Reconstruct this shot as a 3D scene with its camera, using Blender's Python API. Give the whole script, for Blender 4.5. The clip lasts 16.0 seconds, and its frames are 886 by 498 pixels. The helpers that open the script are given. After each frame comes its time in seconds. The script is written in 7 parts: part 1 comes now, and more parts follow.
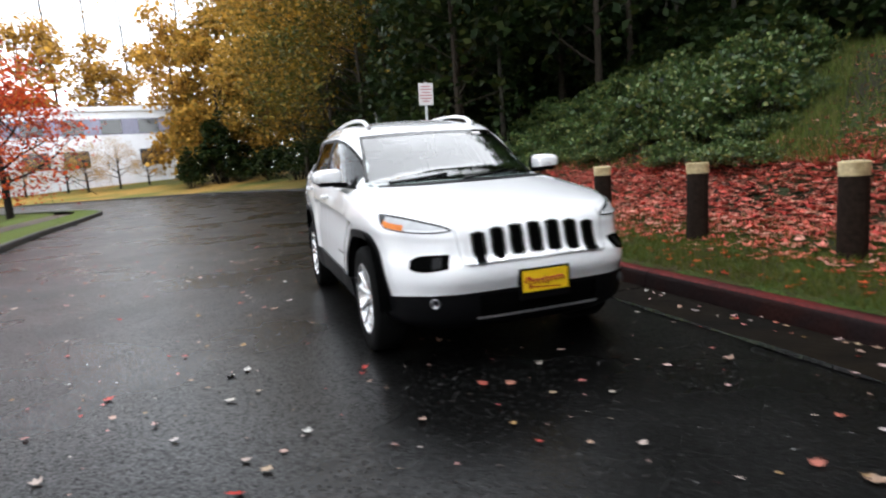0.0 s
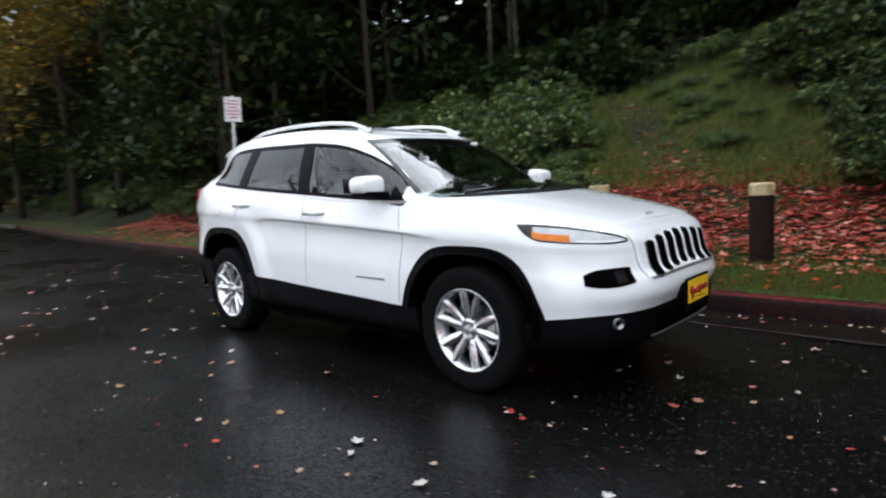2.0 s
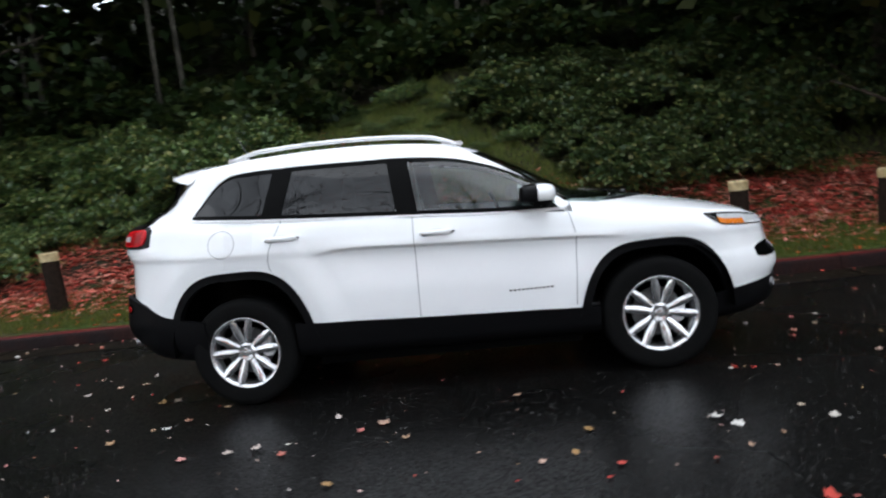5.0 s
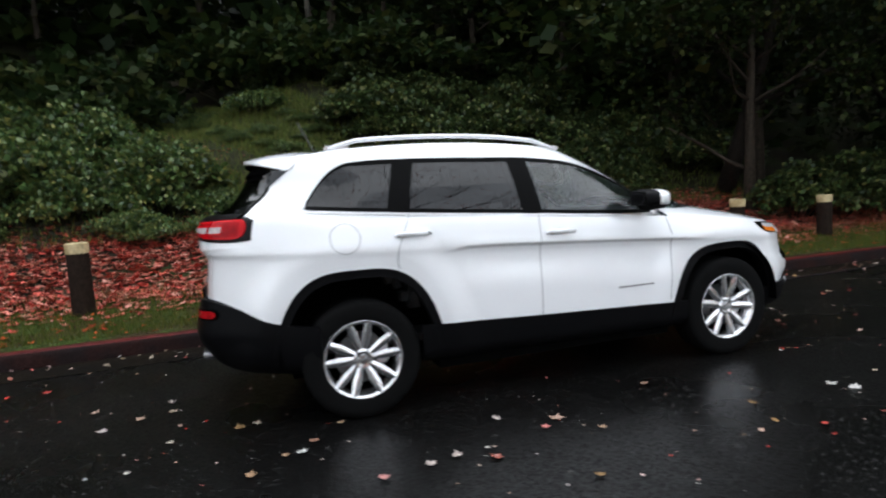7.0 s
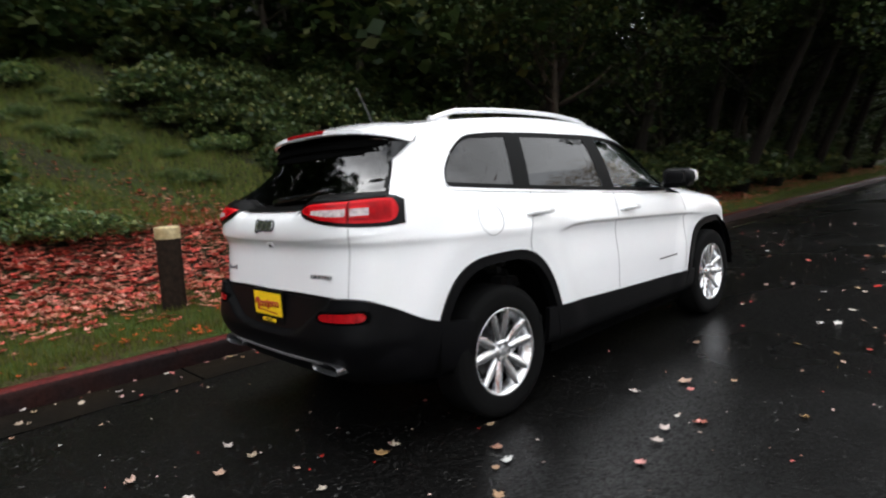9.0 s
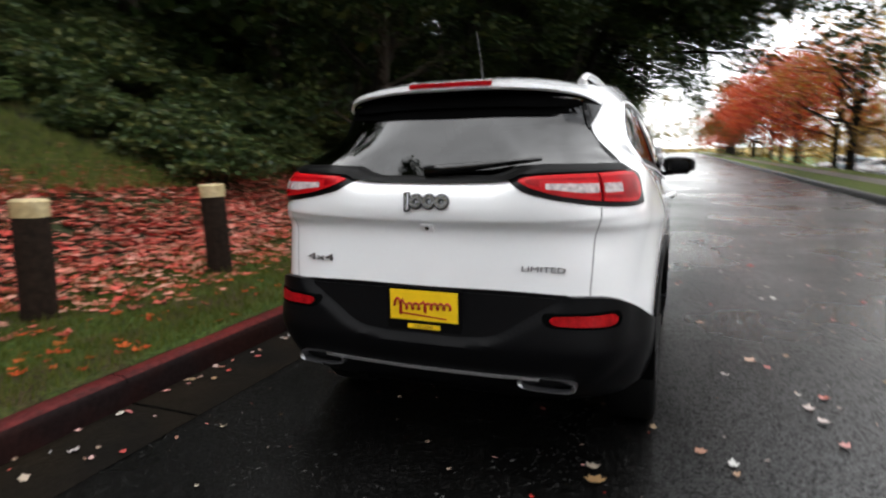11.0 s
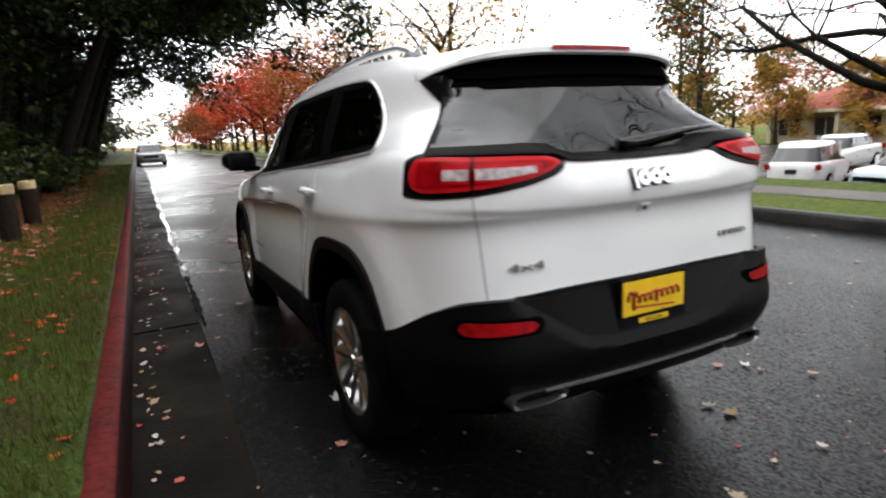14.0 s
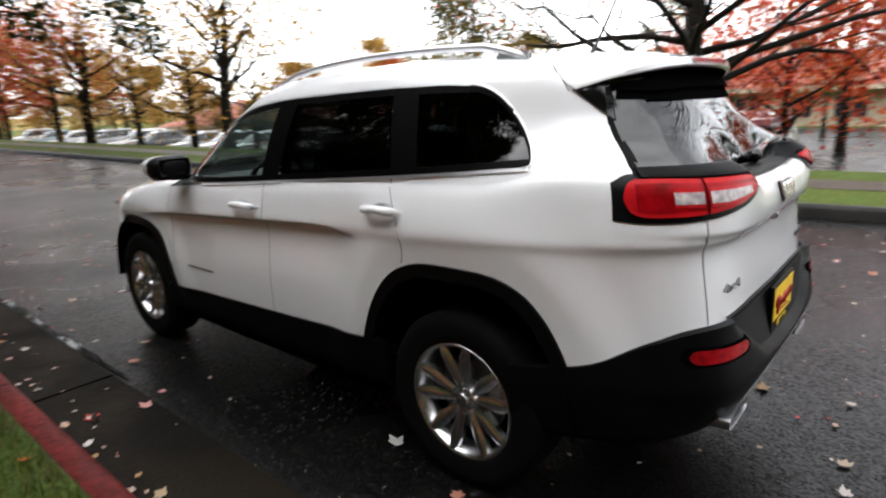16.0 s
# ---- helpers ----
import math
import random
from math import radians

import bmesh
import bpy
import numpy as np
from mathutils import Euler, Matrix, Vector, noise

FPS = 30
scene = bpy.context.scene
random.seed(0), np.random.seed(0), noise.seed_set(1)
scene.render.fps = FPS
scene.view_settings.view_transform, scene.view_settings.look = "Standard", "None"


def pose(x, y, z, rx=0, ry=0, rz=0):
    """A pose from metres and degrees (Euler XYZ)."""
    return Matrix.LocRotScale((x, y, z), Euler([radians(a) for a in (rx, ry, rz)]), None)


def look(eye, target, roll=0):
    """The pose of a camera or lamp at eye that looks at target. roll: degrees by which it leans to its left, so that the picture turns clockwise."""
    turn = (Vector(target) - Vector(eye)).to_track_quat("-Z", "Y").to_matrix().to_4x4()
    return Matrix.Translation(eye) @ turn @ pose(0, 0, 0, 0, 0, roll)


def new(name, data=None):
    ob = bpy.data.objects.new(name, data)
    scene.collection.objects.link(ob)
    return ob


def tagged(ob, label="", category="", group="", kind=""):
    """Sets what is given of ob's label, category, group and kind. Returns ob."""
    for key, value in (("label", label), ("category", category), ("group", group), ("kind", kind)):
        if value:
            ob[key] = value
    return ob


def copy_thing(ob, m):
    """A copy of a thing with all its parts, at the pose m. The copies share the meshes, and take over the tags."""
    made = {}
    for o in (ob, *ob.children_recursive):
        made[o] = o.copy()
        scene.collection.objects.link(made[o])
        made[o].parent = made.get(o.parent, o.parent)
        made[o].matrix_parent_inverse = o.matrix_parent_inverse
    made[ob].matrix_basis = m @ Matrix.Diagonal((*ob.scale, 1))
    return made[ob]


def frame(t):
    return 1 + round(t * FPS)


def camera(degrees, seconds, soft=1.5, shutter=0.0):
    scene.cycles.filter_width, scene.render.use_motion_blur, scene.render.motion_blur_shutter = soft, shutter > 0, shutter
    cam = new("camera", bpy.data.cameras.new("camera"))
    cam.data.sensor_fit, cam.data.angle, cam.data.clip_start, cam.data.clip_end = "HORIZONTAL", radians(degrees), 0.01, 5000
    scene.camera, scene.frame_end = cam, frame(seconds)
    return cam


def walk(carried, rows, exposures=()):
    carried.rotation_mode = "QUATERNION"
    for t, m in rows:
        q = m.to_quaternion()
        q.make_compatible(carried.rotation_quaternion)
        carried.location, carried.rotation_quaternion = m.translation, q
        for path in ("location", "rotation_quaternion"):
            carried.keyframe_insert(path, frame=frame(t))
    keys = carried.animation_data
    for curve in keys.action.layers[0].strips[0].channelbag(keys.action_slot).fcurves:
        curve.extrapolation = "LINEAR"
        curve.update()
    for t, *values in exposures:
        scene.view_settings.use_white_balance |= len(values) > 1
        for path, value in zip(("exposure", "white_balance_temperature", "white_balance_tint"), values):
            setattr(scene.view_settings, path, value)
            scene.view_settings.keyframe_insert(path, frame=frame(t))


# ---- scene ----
cam = camera(73.4, 16.0, soft=2.1, shutter=0.7)
PATH = [
    (0, (-1.602, -5.281, 1.223), (-0.97, -3.405, 0.943), -4.2),
    (0.5, (-2.098, -4.885, 1.215), (-1.308, -3.067, 0.947), -2.1),
    (1, (-2.564, -4.468, 1.223), (-1.481, -2.813, 0.93), -3.0),
    (1.5, (-2.938, -3.967, 1.23), (-1.723, -2.4, 0.967), -3.9),
    (2, (-3.304, -3.497, 1.195), (-1.854, -2.139, 0.968), -3.0),
    (2.5, (-3.603, -2.987, 1.174), (-2.006, -1.796, 0.993), -3.1),
    (3, (-3.898, -2.504, 1.185), (-2.145, -1.563, 0.983), -4.0),
    (3.5, (-4.148, -1.983, 1.17), (-2.317, -1.222, 0.912), -4.4),
    (3.7, (-4.226, -1.777, 1.185), (-2.367, -1.076, 0.961), -2.6),
    (5.8, (-4.691, 0.598, 1.289), (-2.707, 0.446, 1.086), -7.1),
    (6, (-4.665, 0.811, 1.286), (-2.683, 0.602, 1.122), -5.5),
    (6.5, (-4.54, 1.38, 1.248), (-2.617, 0.855, 1.086), -5.9),
    (7, (-4.311, 1.922, 1.305), (-2.415, 1.313, 1.123), -3.7),
    (7.5, (-4.024, 2.457, 1.325), (-2.238, 1.576, 1.139), -4.8),
    (8, (-3.66, 2.935, 1.263), (-1.961, 1.904, 1.044), -6.4),
    (8.5, (-3.253, 3.349, 1.288), (-1.649, 2.167, 1.113), -4.5),
    (8.7, (-3.129, 3.506, 1.309), (-1.593, 2.241, 1.113), -4.6),
    (10.8, (-1.099, 4.321, 1.303), (-0.242, 2.539, 1.007), 0.4),
    (11, (-0.905, 4.359, 1.324), (-0.19, 2.52, 0.998), -0.8),
    (11.5, (-0.449, 4.37, 1.333), (0.026, 2.469, 0.931), -1.7),
    (12, (-0.006, 4.327, 1.344), (0.207, 2.373, 0.976), -0.5),
    (12.5, (0.443, 4.268, 1.369), (0.279, 2.319, 0.953), -2.8),
    (13, (0.859, 4.114, 1.372), (0.489, 2.191, 0.963), -2.1),
    (13.5, (1.24, 3.976, 1.266), (0.518, 2.145, 0.911), -3.3),
    (14, (1.563, 3.738, 1.324), (0.689, 1.982, 0.932), -3.0),
    (14.5, (1.838, 3.527, 1.364), (0.807, 1.861, 0.963), -0.8),
    (15, (2.087, 3.315, 1.471), (0.877, 1.804, 0.967), -0.8),
    (15.5, (2.264, 3.005, 1.483), (0.981, 1.557, 0.976), -3.2),
    (16, (2.458, 2.686, 1.488), (0.993, 1.413, 1.004), -2.3),
]
walk(cam, [(t, look(eye, target, roll)) for t, eye, target, roll in PATH], [(0, 1.46, 6200, 9), (2.5, 1.18, 5980, 8), (7, 1.12, 6060, 8), (8.5, 1.36, 6330, 9), (11, 1.32, 6500, 9), (13.5, 1.34, 6500, 9), (16, 1.52, 6480, 9)])
# ---------------------------------------------------------------- world and light
SUN_EL, SUN_ROT = radians(54), radians(116.5)
world = bpy.data.worlds.new("overcast_sky")
scene.world = world
world.use_nodes = True
wn, wl = world.node_tree.nodes, world.node_tree.links
sky = wn.new("ShaderNodeTexSky")
sky.sky_type, sky.sun_disc = "NISHITA", False
sky.sun_elevation, sky.sun_rotation = SUN_EL, SUN_ROT
sky.air_density, sky.dust_density, sky.ozone_density = 1.0, 0.6, 1.0
pale = wn.new("ShaderNodeHueSaturation")          # cloud cover takes the blue out
pale.inputs["Saturation"].default_value = 0.12
wl.new(sky.outputs[0], pale.inputs["Color"])
where, cloud, deep, cover = wn.new("ShaderNodeTexCoord"), wn.new("ShaderNodeTexNoise"), wn.new("ShaderNodeMapRange"), wn.new("ShaderNodeVectorMath")
cloud.inputs["Scale"].default_value, cloud.inputs["Detail"].default_value, cloud.inputs["Distortion"].default_value = 3.2, 5.0, 0.6
deep.inputs["From Min"].default_value, deep.inputs["From Max"].default_value = 0.3, 0.7
deep.inputs["To Min"].default_value, deep.inputs["To Max"].default_value = 1.35, 2.35     # bright cloud all over, thick and thin
cover.operation = "SCALE"
wl.new(where.outputs["Generated"], cloud.inputs["Vector"])
wl.new(cloud.outputs["Fac"], deep.inputs["Value"])
wl.new(pale.outputs[0], cover.inputs[0])
wl.new(deep.outputs[0], cover.inputs["Scale"])
wl.new(cover.outputs[0], wn["Background"].inputs["Color"])
wn["Background"].inputs["Strength"].default_value = 0.15

sun = new("sun", bpy.data.lights.new("sun", "SUN"))
sun.data.energy, sun.data.angle, sun.data.color = 1.05, radians(150), (1.0, 0.97, 0.93)
sun.matrix_world = look((18, -9, 28), (0, 0, 0))

# ---------------------------------------------------------------- material helpers
def material(name, colour, rough=0.6, metal=0.0, spec=0.5, bump=0.0, scale=20.0, vary=0.25,
             island=0.0, per_object=0.0, coat=0.0, second=None, second_scale=1.5, detail=6.0, rough_vary=0.0, ior=1.5):
    """Principled surface: base colour varied by noise at two sizes, optional second colour in patches, bump."""
    m = bpy.data.materials.new(name)
    m.use_nodes = True
    n, l = m.node_tree.nodes, m.node_tree.links
    b = n["Principled BSDF"]
    b.inputs["Roughness"].default_value = rough
    b.inputs["Metallic"].default_value = metal
    b.inputs["IOR"].default_value = ior
    b.inputs["Specular IOR Level"].default_value = min(spec, 0.15) if rough > 0.84 else spec
    b.inputs["Coat Weight"].default_value = coat
    b.inputs["Coat Roughness"].default_value = 0.04
    geo = n.new("ShaderNodeNewGeometry")
    fine = n.new("ShaderNodeTexNoise")
    fine.inputs["Scale"].default_value, fine.inputs["Detail"].default_value = scale, detail
    coarse = n.new("ShaderNodeTexNoise")
    coarse.inputs["Scale"].default_value, coarse.inputs["Detail"].default_value = second_scale, 4.0
    for t in (fine, coarse):
        l.new(geo.outputs["Position"], t.inputs["Vector"])
    ramp = n.new("ShaderNodeMapRange")
    ramp.inputs["From Min"].default_value, ramp.inputs["From Max"].default_value = 0.3, 0.7
    ramp.inputs["To Min"].default_value, ramp.inputs["To Max"].default_value = 1 - vary, 1 + vary
    l.new(fine.outputs["Fac"], ramp.inputs["Value"])
    mix = n.new("ShaderNodeMix")
    mix.data_type = "RGBA"
    mix.inputs["A"].default_value = (*colour, 1)
    mix.inputs["B"].default_value = (*(second or colour), 1)
    patch = n.new("ShaderNodeMapRange")
    patch.inputs["From Min"].default_value, patch.inputs["From Max"].default_value = 0.42, 0.6
    l.new(coarse.outputs["Fac"], patch.inputs["Value"])
    l.new(patch.outputs[0], mix.inputs["Factor"])
    value = ramp.outputs[0]
    for amount, source in ((island, geo.outputs["Random Per Island"]), (per_object, None)):
        if amount:
            if source is None:
                source = n.new("ShaderNodeObjectInfo").outputs["Random"]
            r = n.new("ShaderNodeMapRange")
            r.inputs["To Min"].default_value, r.inputs["To Max"].default_value = 1 - amount, 1 + amount
            l.new(source, r.inputs["Value"])
            mul = n.new("ShaderNodeMath")
            mul.operation = "MULTIPLY"
            l.new(value, mul.inputs[0]), l.new(r.outputs[0], mul.inputs[1])
            value = mul.outputs[0]
    tint = n.new("ShaderNodeVectorMath")
    tint.operation = "SCALE"
    l.new(mix.outputs["Result"], tint.inputs[0]), l.new(value, tint.inputs["Scale"])
    l.new(tint.outputs[0], b.inputs["Base Color"])
    if rough_vary:
        rr = n.new("ShaderNodeMapRange")
        rr.inputs["From Min"].default_value, rr.inputs["From Max"].default_value = 0.35, 0.65
        rr.inputs["To Min"].default_value, rr.inputs["To Max"].default_value = rough - rough_vary, rough + rough_vary
        l.new(coarse.outputs["Fac"], rr.inputs["Value"]), l.new(rr.outputs[0], b.inputs["Roughness"])
    if bump:
        bp = n.new("ShaderNodeBump")
        bp.inputs["Strength"].default_value, bp.inputs["Distance"].default_value = 1.0, bump
        l.new(fine.outputs["Fac"], bp.inputs["Height"]), l.new(bp.outputs[0], b.inputs["Normal"])
    return m


def leaf_material(name, colours, rough=0.5, trans=0.25, sheen=0.10):
    """Leaves: every leaf takes one colour of the row at random, and lets some light through."""
    m = bpy.data.materials.new(name)
    m.use_nodes = True
    n, l = m.node_tree.nodes, m.node_tree.links
    b = n["Principled BSDF"]
    b.inputs["Roughness"].default_value = rough
    b.inputs["Specular IOR Level"].default_value = sheen
    geo, ramp = n.new("ShaderNodeNewGeometry"), n.new("ShaderNodeValToRGB")
    ramp.color_ramp.interpolation = "LINEAR"
    el = ramp.color_ramp.elements
    while len(el) < len(colours):
        el.new(0.5)
    for k, c in enumerate(colours):
        el[k].position, el[k].color = k / max(1, len(colours) - 1), (*c, 1)
    l.new(geo.outputs["Random Per Island"], ramp.inputs["Fac"])
    l.new(ramp.outputs[0], b.inputs["Base Color"])
    if trans:
        tr, ms = n.new("ShaderNodeBsdfTranslucent"), n.new("ShaderNodeMixShader")
        ms.inputs[0].default_value = trans
        l.new(ramp.outputs[0], tr.inputs["Color"])
        l.new(b.outputs[0], ms.inputs[1]), l.new(tr.outputs[0], ms.inputs[2])
        l.new(ms.outputs[0], n["Material Output"].inputs["Surface"])
    return m


def glass_material(name, tint, gloss=1.0, bend=4.6, least=0.078):
    """A thin pane, alike from both sides: tinted light goes straight through, the facing drives the mirror on top."""
    m = bpy.data.materials.new(name)
    m.use_nodes = True
    n, l = m.node_tree.nodes, m.node_tree.links
    n.remove(n["Principled BSDF"])
    t, g, f, x = (n.new("ShaderNodeBsdfTransparent"), n.new("ShaderNodeBsdfGlossy"),
                  n.new("ShaderNodeLayerWeight"), n.new("ShaderNodeMixShader"))
    p, q = n.new("ShaderNodeMath"), n.new("ShaderNodeMath")
    t.inputs[0].default_value = (*tint, 1)
    g.inputs["Color"].default_value = (gloss, gloss, gloss, 1)
    g.inputs["Roughness"].default_value = 0.02
    f.inputs["Blend"].default_value = 0.5
    p.operation, q.operation = "POWER", "MULTIPLY_ADD"
    p.inputs[1].default_value, q.inputs[1].default_value, q.inputs[2].default_value = bend, 1 - least, least
    l.new(f.outputs["Facing"], p.inputs[0]), l.new(p.outputs[0], q.inputs[0])
    l.new(q.outputs[0], x.inputs[0]), l.new(t.outputs[0], x.inputs[1]), l.new(g.outputs[0], x.inputs[2])
    l.new(x.outputs[0], n["Material Output"].inputs["Surface"])
    return m


def asphalt_material():
    """Wet worn asphalt: dark binder, stones of many greys standing out of it, damp and drier stretches."""
    m = bpy.data.materials.new("wet_asphalt")
    m.use_nodes = True
    n, l = m.node_tree.nodes, m.node_tree.links
    b = n["Principled BSDF"]
    geo = n.new("ShaderNodeNewGeometry")
    stones, warp, wet = n.new("ShaderNodeTexVoronoi"), n.new("ShaderNodeTexNoise"), n.new("ShaderNodeTexNoise")
    stones.inputs["Scale"].default_value = 85.0
    warp.inputs["Scale"].default_value, warp.inputs["Detail"].default_value = 30.0, 6.0
    wet.inputs["Scale"].default_value, wet.inputs["Detail"].default_value = 0.55, 5.0
    for t in (stones, warp, wet):
        l.new(geo.outputs["Position"], t.inputs["Vector"])
    grey = n.new("ShaderNodeValToRGB")
    el = grey.color_ramp.elements
    for pos, c in ((0.0, 0.0015), (0.60, 0.003), (0.82, 0.007), (0.92, 0.022), (0.97, 0.07)):
        e = el[0] if pos == 0 else el.new(pos)
        e.position, e.color = pos, (c * 1.03, c, c * 0.96, 1)
    el[len(el) - 1].position, el[len(el) - 1].color = 1.0, (0.20, 0.195, 0.19, 1)
    l.new(stones.outputs["Color"], grey.inputs["Fac"])
    tone = n.new("ShaderNodeMapRange")
    tone.inputs["From Min"].default_value, tone.inputs["From Max"].default_value = 0.3, 0.7
    tone.inputs["To Min"].default_value, tone.inputs["To Max"].default_value = 0.45, 1.5
    l.new(warp.outputs["Fac"], tone.inputs["Value"])
    tint = n.new("ShaderNodeVectorMath")
    tint.operation = "SCALE"
    l.new(grey.outputs[0], tint.inputs[0]), l.new(tone.outputs[0], tint.inputs["Scale"])
    l.new(tint.outputs[0], b.inputs["Base Color"])
    rough = n.new("ShaderNodeMapRange")
    rough.inputs["From Min"].default_value, rough.inputs["From Max"].default_value = 0.35, 0.65
    rough.inputs["To Min"].default_value, rough.inputs["To Max"].default_value = 0.23, 0.37
    l.new(wet.outputs["Fac"], rough.inputs["Value"]), l.new(rough.outputs[0], b.inputs["Roughness"])
    film = n.new("ShaderNodeMapRange")                # wet binder shines, worn stones less
    film.inputs["From Min"].default_value, film.inputs["From Max"].default_value = 0.15, 0.85
    film.inputs["To Min"].default_value, film.inputs["To Max"].default_value = 0.36, 0.02
    l.new(stones.outputs["Color"], film.inputs["Value"]), l.new(film.outputs[0], b.inputs["Specular IOR Level"])
    height = n.new("ShaderNodeMath")
    height.operation = "MULTIPLY_ADD"
    l.new(stones.outputs["Distance"], height.inputs[0])
    height.inputs[1].default_value = -0.6
    l.new(warp.outputs["Fac"], height.inputs[2])
    bump = n.new("ShaderNodeBump")
    bump.inputs["Strength"].default_value, bump.inputs["Distance"].default_value = 0.6, 0.0024
    l.new(height.outputs[0], bump.inputs["Height"]), l.new(bump.outputs[0], b.inputs["Normal"])
    return m


